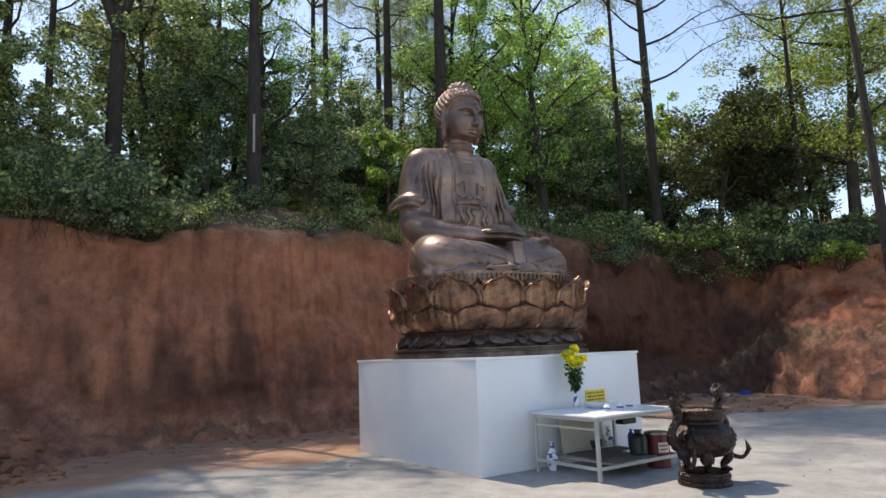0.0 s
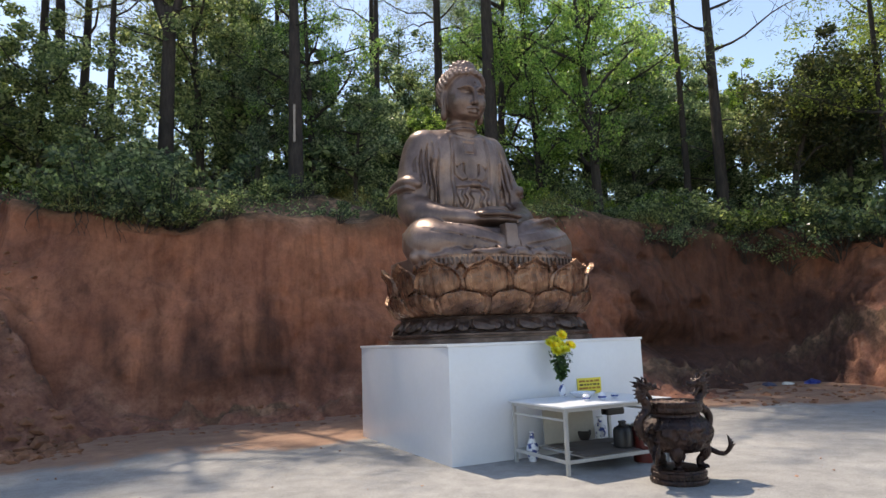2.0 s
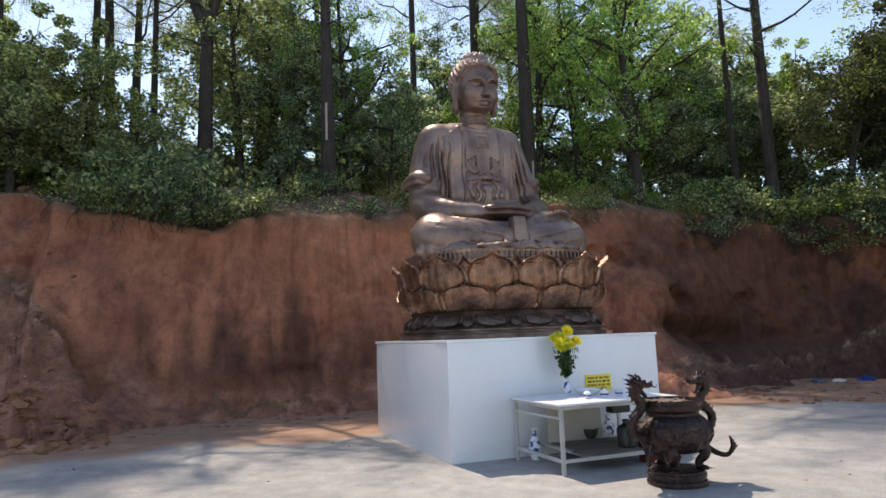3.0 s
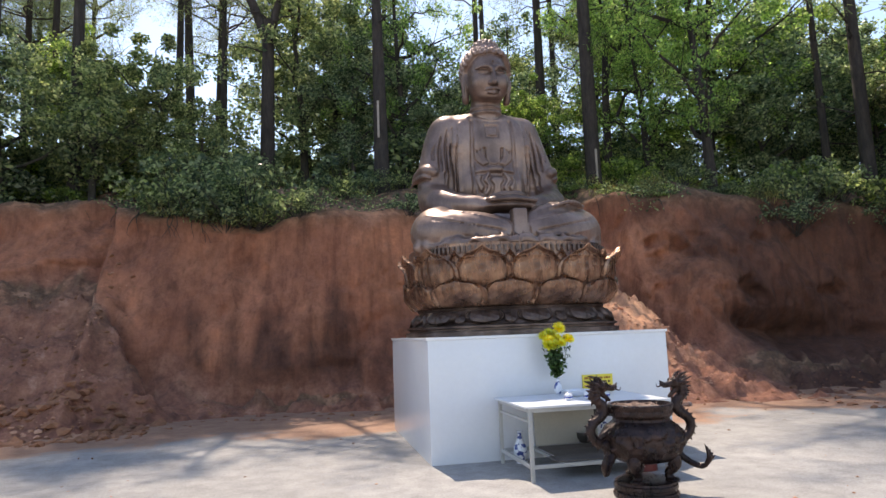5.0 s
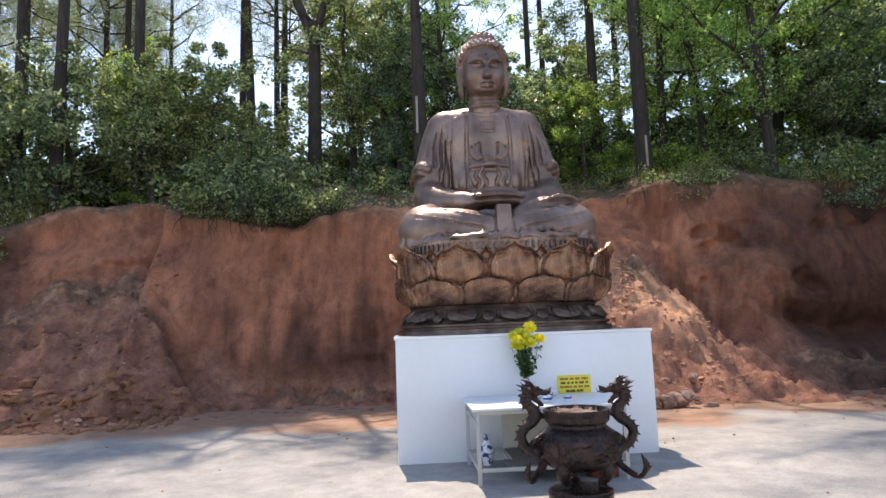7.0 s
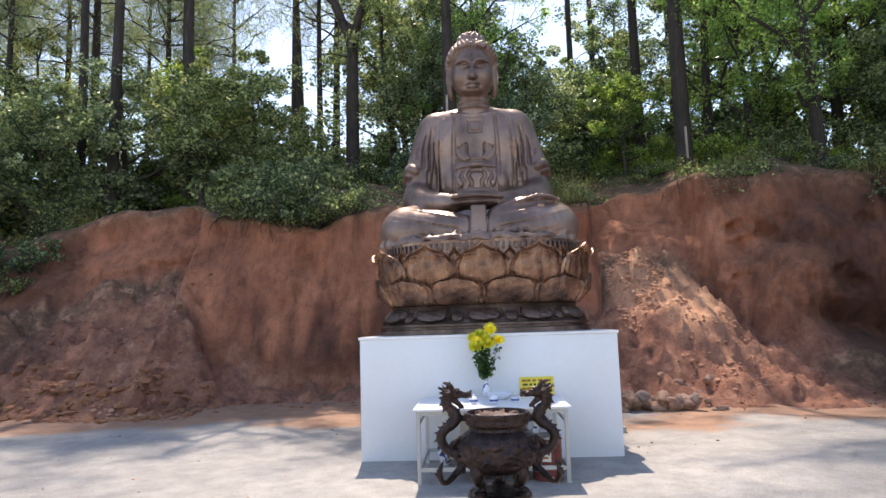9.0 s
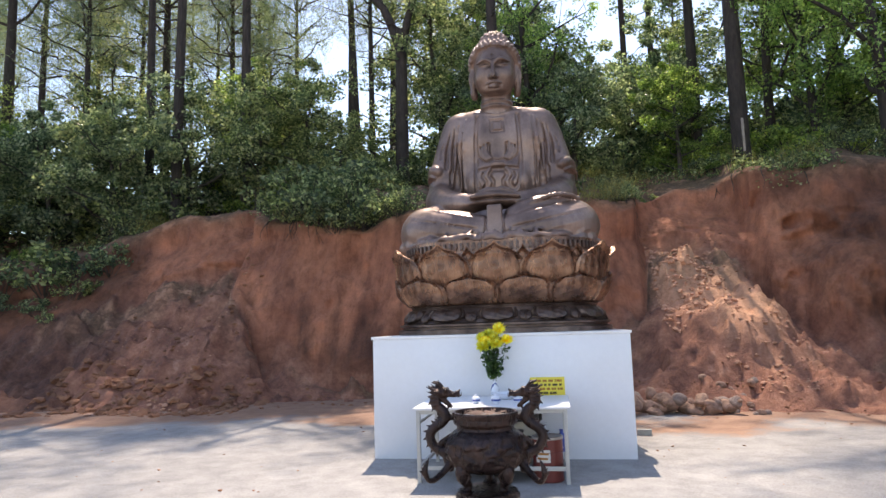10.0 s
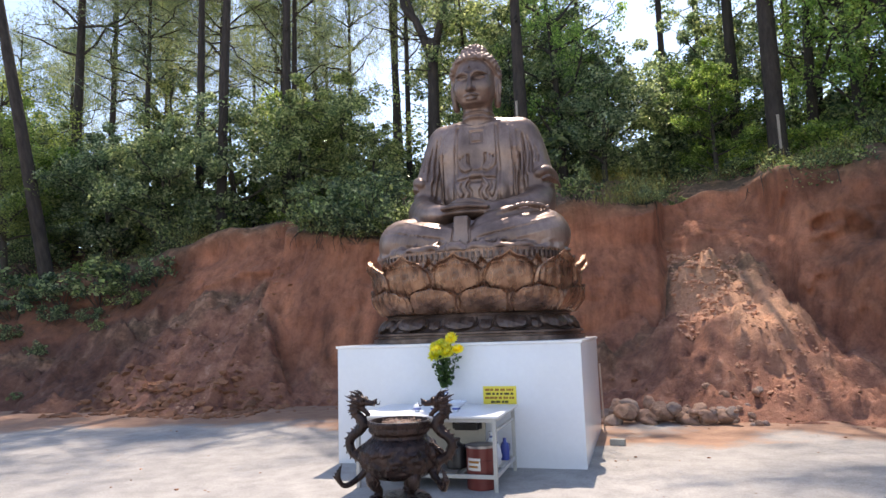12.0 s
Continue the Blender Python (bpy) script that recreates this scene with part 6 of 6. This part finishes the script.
def bouquet():
    rng = np.random.default_rng(12)
    root = empty("bouquet", (1.55, -0.22, 0.763))
    tagged(root, "bunch of yellow chrysanthemums with dark green leaves", "flowers")
    heads = [(-0.13, 0.02, 0.70), (-0.10, -0.05, 0.655), (-0.06, 0.03, 0.735), (-0.05, -0.08, 0.61), (0.0, -0.01, 0.68), (0.04, -0.06, 0.62), (0.07, 0.03, 0.80), (0.16, -0.02, 0.665), (-0.12, -0.09, 0.60), (-0.01, 0.06, 0.72)]
    leafC = []
    for hx, hy, hz in heads:
        bm = bmesh.new()
        pts = spline([(0, 0, 0.10), (hx * 0.15, hy * 0.15, 0.22), (hx * 0.6, hy * 0.6, hz * 0.6), (hx, hy, hz - 0.015)], 8)
        tube(bm, pts, 0.004, 5)
        part("stem", bm, STEM, root, sharp=60)
        for p in pts[3:7]:
            for q in range(13):
                leafC.append(p + Vector(rng.normal(size=3)) * (0.018 + 0.05 * max(0.0, p.z - 0.25)))
        # layered petals
        V, F = [], []
        nod = Matrix.Rotation(radians(42 + 14 * rng.normal()), 3, "X")
        for layer in range(5):
            n = 15 - 2 * layer
            tilt = radians(4 + 15 * layer)
            L = 0.094 - 0.010 * layer
            for k in range(n):
                a = 2 * math.pi * (k + 0.5 * (layer % 2)) / n + rng.normal() * 0.08
                d = nod @ Vector((math.cos(a) * math.cos(tilt), math.sin(a) * math.cos(tilt), math.sin(tilt)))
                e = nod @ Vector((-math.sin(a), math.cos(a), 0)) * 0.017
                b = Vector((hx, hy, hz)) + nod @ Vector((0, 0, 0.004 * layer - 0.012))
                i = len(V)
                V += [b - e * 0.5, b + d * L * 0.6 - e, b + d * L + Vector((0, 0, 0.006)), b + d * L * 0.6 + e, b + e * 0.5]
                F.append((i, i + 1, i + 2, i + 3, i + 4))
        me = mesh_from("flower_head", V, F, PETAL)
        ob = new("flower_head", me)
        ob.parent = root
        ob["label"] = "yellow chrysanthemum head"
    V, F = leaf_quads(np.array([tuple(c) for c in leafC]), 0.06, rng, 0.2, 1.8, 0.1)
    ob = new("greenery", mesh_from("greenery", V, F, STEM))
    ob.parent = root


bouquet()


def dish():
    bm = bmesh.new()
    revolve(bm, [(0.09, 0), (0.10, 0.004), (0.155, 0.045), (0.172, 0.066), (0.164, 0.066), (0.10, 0.014), (0.01, 0.012)], 40)
    ob = part("dish", bm, PORCELAIN)
    ob.matrix_basis = pose(1.69, -0.46, 0.763)
    tagged(ob, "wide white porcelain dish on the table", "dish")


dish()


def lidded_cup(x, y, k=1.0, lid=True):
    root = empty("teacup", (x, y, 0.763))
    tagged(root, "small white and blue lidded offering cup on the table", "cup", "offering cups")
    bm = bmesh.new()
    revolve(bm, [(0.022 * k, 0), (0.026 * k, 0.004), (0.040 * k, 0.022 * k), (0.045 * k, 0.055 * k), (0.041 * k, 0.055 * k), (0.02, 0.02), (0.002, 0.018)], 22)
    part("bowl", bm, PORCELAIN, root)
    if lid:
        bm = bmesh.new()
        revolve(bm, [(0.047 * k, 0.056 * k), (0.045 * k, 0.064 * k), (0.026 * k, 0.080 * k), (0.010 * k, 0.085 * k), (0.013 * k, 0.098 * k), (0.001, 0.103 * k)], 22)
        part("lid", bm, PORCELAIN, root)
    bm = bmesh.new()
    revolve(bm, [(0.0428 * k, 0.026 * k), (0.0445 * k, 0.027 * k), (0.0462 * k, 0.044 * k), (0.0445 * k, 0.045 * k)], 22)
    part("painted_band", bm, COBALT, root)


lidded_cup(1.40, -0.90)
lidded_cup(1.62, -0.93, 1.1)
lidded_cup(1.85, -0.89, 1.0, False)


def tin_drum():
    root = empty("tin_drum", (2.15, -1.05, 0))
    tagged(root, "red-brown tin drum with a grey lid and paper label", "drum")
    bm = bmesh.new()
    revolve(bm, [(0.150, 0), (0.155, 0.006), (0.155, 0.13), (0.159, 0.135), (0.155, 0.14), (0.155, 0.29), (0.159, 0.295), (0.155, 0.30), (0.155, 0.42)], 40)
    part("body", bm, RED_TIN, root)
    bm = bmesh.new()
    revolve(bm, [(0.15, 0.421), (0.162, 0.422), (0.162, 0.445), (0.152, 0.450), (0.13, 0.452), (0.12, 0.446), (0.01, 0.447)], 40)
    part("lid", bm, plain("dull_tin", (0.40, 0.39, 0.38), 0.35, 0.7, 0.2, 12), root, "dull grey tin lid")
    # label wrapped on the front, with two rows of unreadable lettering
    for z0, z1, r, mat_, nm, a0, a1 in ((0.20, 0.325, 0.1572, LABEL_WHITE, "paper_label", -138, -80), (0.275, 0.298, 0.1582, INK_RED, "text_bar", -132, -86), (0.228, 0.250, 0.1582, INK_RED, "text_bar", -132, -90)):
        bm = bmesh.new()
        ang = [radians(a0 + (a1 - a0) * k / 8) for k in range(9)]
        for lay in ((r, 1), (r - 0.0014, -1)):
            ring0 = [bm.verts.new((lay[0] * math.cos(a), lay[0] * math.sin(a), z0)) for a in ang]
            ring1 = [bm.verts.new((lay[0] * math.cos(a), lay[0] * math.sin(a), z1)) for a in ang]
            for k in range(8):
                q = (ring0[k], ring0[k + 1], ring1[k + 1], ring1[k])
                bm.faces.new(q if lay[1] > 0 else tuple(reversed(q)))
        part(nm, bm, mat_, root)


tin_drum()


def jug(x, y, z, h, r, mat_, label, name="jug"):
    root = empty(name, (x, y, z))
    tagged(root, label, name.replace("_", " "))
    bm = bmesh.new()
    revolve(bm, [(r * 0.9, 0), (r, 0.012), (r, h * 0.62), (r * 0.86, h * 0.74), (r * 0.4, h * 0.84), (r * 0.34, h * 0.92), (r * 0.01, h * 0.925)], 26)
    part("body", bm, mat_, root)
    bm = bmesh.new()
    revolve(bm, [(r * 0.38, h * 0.925), (r * 0.42, h * 0.93), (r * 0.42, h * 0.99), (r * 0.36, h), (0.001, h)], 20)
    part("cap", bm, mat_, root)
    bm = bmesh.new()
    tube(bm, spline([(r * 0.7, 0, h * 0.78), (r * 1.15, 0, h * 0.72), (r * 1.12, 0, h * 0.5), (r * 0.96, 0, h * 0.42)], 8), r * 0.09, 6)
    part("handle", bm, mat_, root)


def plastic_bag():
    rng = np.random.default_rng(8)
    bm = bmesh.new()
    bmesh.ops.create_icosphere(bm, subdivisions=4, radius=0.1)
    for v in bm.verts:
        n = v.co.normalized()
        v.co = Vector((n.x * 0.10, n.y * 0.09, n.z * 0.13)) * (1 + 0.22 * noise.noise(n * 3.2) + 0.10 * noise.noise(n * 8))
        v.co.z = max(v.co.z + 0.11, 0.0)
    ob = part("plastic_bag", bm, plain("thin_white_plastic", (0.65, 0.67, 0.7), 0.3, 0, 0.15, 10), sharp=80)
    ob.matrix_basis = pose(2.20, -0.70, 0.163)
    tagged(ob, "crumpled white plastic bag on the table's shelf", "plastic bag")


jug(1.86, -0.98, 0.1865, 0.31, 0.118, BLACK, "black plastic jug on the table's lower shelf")
plastic_bag()
jug(2.30, -0.50, 0.1865, 0.24, 0.05, BLUE_PLASTIC, "blue plastic bottle on the table's lower shelf", "bottle")


def small_pot():
    bm = bmesh.new()
    revolve(bm, [(0.06, 0), (0.065, 0.004), (0.095, 0.07), (0.098, 0.12), (0.088, 0.12), (0.07, 0.05), (0.002, 0.045)], 28)
    ob = part("pot", bm, plain("dark_earthenware", (0.05, 0.045, 0.04), 0.5, 0, 0.3, 12))
    ob.matrix_basis = pose(1.84, -0.24, 0.1865)
    tagged(ob, "small dark earthenware pot on the lower shelf", "pot")


small_pot()


def hung_box():
    root = empty("hanging_box", (1.93, -0.74, 0.55))
    tagged(root, "black plastic box hung on straps under the table top", "box")
    bm = bmesh.new()
    box(bm, -0.13, 0.13, -0.07, 0.07, 0.0, 0.075, 0.012)
    part("body", bm, BLACK, root)
    for x in (-0.15, 0.15):
        bm = bmesh.new()
        box(bm, x - 0.018, x + 0.018, -0.012, 0.012, 0.01, TBL[4] - 0.55 - 0.028, 0.003)
        part("strap", bm, BLACK, root)


hung_box()


# ---- loose things on the ground ----
def rock_mesh(seed, mat_, cut=0.66, crisp=22):
    rng = np.random.default_rng(seed)
    bm = bmesh.new()
    bmesh.ops.create_icosphere(bm, subdivisions=3, radius=1)
    off = Vector(rng.normal(size=3) * 10)
    planes = [Vector(rng.normal(size=3)).normalized() for _ in range(11)]
    for v in bm.verts:
        n = v.co.normalized()
        r = 1.0
        for p in planes:
            d = n.dot(p)
            if d > 0.1:
                r = min(r, cut / d)
        v.co = n * r * (1 + 0.10 * noise.noise(n * 1.7 + off) + 0.04 * noise.noise(n * 5 + off))
    me = bpy.data.meshes.new("rock")
    bm.to_mesh(me)
    bm.free()
    me.materials.append(mat_)
    me.polygons.foreach_set("use_smooth", [True] * len(me.polygons))
    me.set_sharp_from_angle(angle=radians(crisp))
    return me


def rock_heap():
    """A low, wide heap: rows of large rounded stones, smaller ones lodged between and above."""
    rng = np.random.default_rng(31)
    kinds_of_stone = [rock_mesh(s, PALE_STONE if s % 3 else GREY_STONE, 0.80, 40) for s in range(40, 46)]
    want = []
    for row, (count, y, x0, x1, r0, r1) in enumerate(((15, 3.72, 3.25, 5.45, 0.10, 0.19), (12, 3.98, 3.2, 5.2, 0.11, 0.20), (9, 4.24, 3.2, 4.8, 0.10, 0.18), (7, 4.5, 3.2, 4.5, 0.08, 0.15))):
        for k in range(count):
            want.append((x0 + (x1 - x0) * (k + 0.8 * rng.random()) / count, y + 0.16 * rng.random(), r0 + (r1 - r0) * rng.random() ** 1.4))
    for k in range(46):
        want.append((3.15 + 2.7 * rng.random(), 3.66 + 1.3 * rng.random() ** 1.5, 0.035 + 0.05 * rng.random()))
    done = []
    for x, y, r in want:
        ground = max(height(x, y) if BANK.ray_cast(Vector((x, y, 60)), Vector((0, 0, -1)))[0] else 0.0, 0.0)
        z = ground + r * 0.34
        for (a, b, c, q) in done:
            dd = math.hypot(a - x, b - y)
            if dd < (q + r) * 0.8:
                z = max(z, c + 0.42 * math.sqrt(max(0, ((q + r) * 0.8) ** 2 - dd ** 2)))
        if z > ground + 0.26:
            continue
        done.append((x, y, z, r))
        ob = new("rock", kinds_of_stone[int(rng.integers(0, 6))])
        ob.matrix_basis = Matrix.LocRotScale((x, y, z), Euler((rng.normal() * 0.3, rng.normal() * 0.3, rng.random() * 6.28)), (r * (1.05 + 0.35 * rng.random()), r * (0.9 + 0.25 * rng.random()), r * (0.72 + 0.25 * rng.random())))
        tagged(ob, "rough brown stone in the heap at the bank's foot", "rock", "heap of stones")


rock_heap()


def fallen_clods():
    """Lumps that rolled to the foot of the western slide."""
    rng = np.random.default_rng(63)
    lumps = [rock_mesh(s, CLOD) for s in range(20, 25)]
    for k in range(34):
        t = rng.random()
        x = -8.6 + 4.8 * t
        y = 4.25 + 0.22 * abs(x + 6.3) + 1.2 * rng.random() ** 1.6
        r = 0.05 + 0.10 * rng.random() ** 2
        ob = new("earth_clod", lumps[int(rng.integers(0, 5))])
        ob.matrix_basis = Matrix.LocRotScale((x, y, max(height(x, y), 0.0) + r * 0.05), Euler((rng.normal() * 0.3, rng.normal() * 0.3, rng.random() * 6.28)), (r * 1.25, r, r * 0.75))
        tagged(ob, "lump of red-brown earth fallen to the slide's foot", "earth clod", "fallen lumps of earth")


fallen_clods()


def concrete_brick():
    bm = bmesh.new()
    box(bm, -0.10, 0.10, -0.055, 0.055, 0, 0.085, 0.008)
    for v in bm.verts:
        v.co += Vector((noise.noise(v.co * 30), noise.noise(v.co * 30 + Vector((5, 0, 0))), 0)) * 0.006
    ob = part("brick", bm, CONCRETE)
    ob.matrix_basis = pose(3.47, 1.70, 0.0, 0, 0, -12)
    tagged(ob, "loose grey brick on the concrete by the pedestal", "brick")


concrete_brick()


def plank():
    bm = bmesh.new()
    box(bm, -0.012, 0.012, -0.03, 0.03, 0, 1.06, 0.003)
    ob = part("plank", bm, plain("pale_batten", (0.5, 0.36, 0.28), 0.8, 0, 0.25, 10))
    ob.matrix_basis = pose(3.225, 3.16, 0.0, 0, -1.2, 0)
    tagged(ob, "pale wooden batten leaning on the pedestal's back corner", "plank")


plank()


def rubble(zones, seed):
    """Clods and stones strewn over the slides and along the bank's foot."""
    rng = np.random.default_rng(seed)
    V, F = [], []
    ico = bmesh.new()
    bmesh.ops.create_icosphere(ico, subdivisions=1, radius=1)
    base = np.array([tuple(v.co) for v in ico.verts])
    tri = np.array([[v.index for v in f.verts] for f in ico.faces])
    ico.free()
    for x0, x1, y0, y1, n, r in zones:
        for k in range(n):
            x, y = x0 + (x1 - x0) * rng.random(), y0 + (y1 - y0) * rng.random()
            if -0.2 < x < 3.4 and -2.6 < y < 3.5:
                continue
            z = max(height(x, y), 0.0)
            s = r * (0.3 + rng.random() ** 2.2 * 1.3)
            p = base * [1, 0.9, 0.65 + 0.3 * rng.random()] * (s * (1 + 0.35 * rng.normal(size=(len(base), 1)).clip(-1, 1))) * [1, 0.8 + 0.4 * rng.random(), 0.7]
            i = len(V)
            V.extend(p + [x, y, z + s * 0.1])
            F.extend(tri + i)
    return V, F


RED_ZONES = [(-9.5, -4.2, 4.0, 6.2, 560, 0.10), (-9.0, -5.2, 6.0, 8.6, 240, 0.05), (4.0, 8.5, 3.4, 5.2, 160, 0.03), (4.6, 7.6, 5.2, 9.6, 110, 0.028), (-5.0, 4.0, 5.2, 6.9, 160, 0.05), (8.0, 13.5, 1.5, 5.5, 260, 0.06), (-14, 12, -3.0, 4.0, 240, 0.018)]
tagged(new("rubble", mesh_from("rubble", *rubble(RED_ZONES, 44), CLOD)), "small stones and clods of red earth", "rubble", kind="stuff")
# The first two zones follow the sunlit strip; their clods are painted bright.
PALE_ZONES = [(4.7, 6.3, 6.6, 9.4, 800, 0.05), (5.6, 7.4, 4.4, 6.8, 240, 0.04), (-8.4, -5.4, 5.0, 8.2, 80, 0.03), (-6.6, -4.6, 4.4, 5.2, 60, 0.05), (-7, 8, -5.0, 2.5, 110, 0.014)]
tagged(new("rubble", mesh_from("rubble", *rubble(PALE_ZONES, 45), CLOD_PALE)), "pale clods on the slides, coloured bright along the sunlit strip", "rubble", kind="stuff")


def scrap_bag(x, y, s, turn, mat_, seed, label):
    """A limp, crumpled plastic bag lying on the dirt."""
    bm = bmesh.new()
    bmesh.ops.create_icosphere(bm, subdivisions=4, radius=1)
    off = Vector((seed * 3.1, 7.0, 1.0))
    for v in bm.verts:
        n = v.co.normalized()
        r = 1 + 0.35 * noise.noise(n * 1.6 + off) + 0.16 * abs(noise.noise(n * 4.5 + off)) + 0.07 * noise.noise(n * 11 + off)
        v.co = Vector((n.x * r * 1.25, n.y * r * 0.8, max(-0.02, n.z * r * 0.5 + 0.12 * max(0, n.x))))
        v.co *= s
    ob = part("plastic_bag", bm, mat_, sharp=30)
    ob.matrix_basis = pose(x, y, max(height(x, y), 0.0) + 0.01, 0, 0, turn)
    tagged(ob, label, "plastic bag")


scrap_bag(13.35, 4.45, 0.24, 20, BLUE_PLASTIC, 1, "crumpled blue plastic bag lying at the bank's foot")
scrap_bag(12.2, 4.9, 0.17, 70, plain("blue_grey_film", (0.12, 0.13, 0.2), 0.5, 0, 0.3, 10), 2, "limp grey-blue plastic bag on the dirt")
scrap_bag(12.75, 4.75, 0.13, -30, LABEL_WHITE, 3, "small dirty white plastic bag on the dirt")


def roots():
    """Thin bare roots and trailing stems that hang from the lip of the cut."""
    rng = np.random.default_rng(12)
    for k in range(26):
        u = 4.0 + rng.random() * 18
        x, y = on_lip(u, 0.15)
        z = height(x, y)
        bm = bmesh.new()
        p = Vector((x, y, z + 0.02))
        pts = [p]
        d = Vector((rng.normal() * 0.5, -1.0, -0.1)).normalized()
        for j in range(8):
            d = (d + Vector((rng.normal() * 0.3, 0.05, -0.32 + rng.normal() * 0.12))).normalized()
            p = p + d * (0.07 + 0.06 * rng.random())
            pts.append(p.copy())
        tube(bm, pts, [0.016 - 0.0015 * j for j in range(9)], 5)
        if k % 2:
            q = pts[4]
            tube(bm, [q, q + Vector((0.12, -0.06, -0.14)), q + Vector((0.2, -0.04, -0.34))], [0.007, 0.005, 0.003], 4)
        ob = part("hanging_root", bm, GREY_BARK, sharp=60)
        tagged(ob, "thin bare root hanging from the lip of the cut", "root", "roots along the lip")


roots()
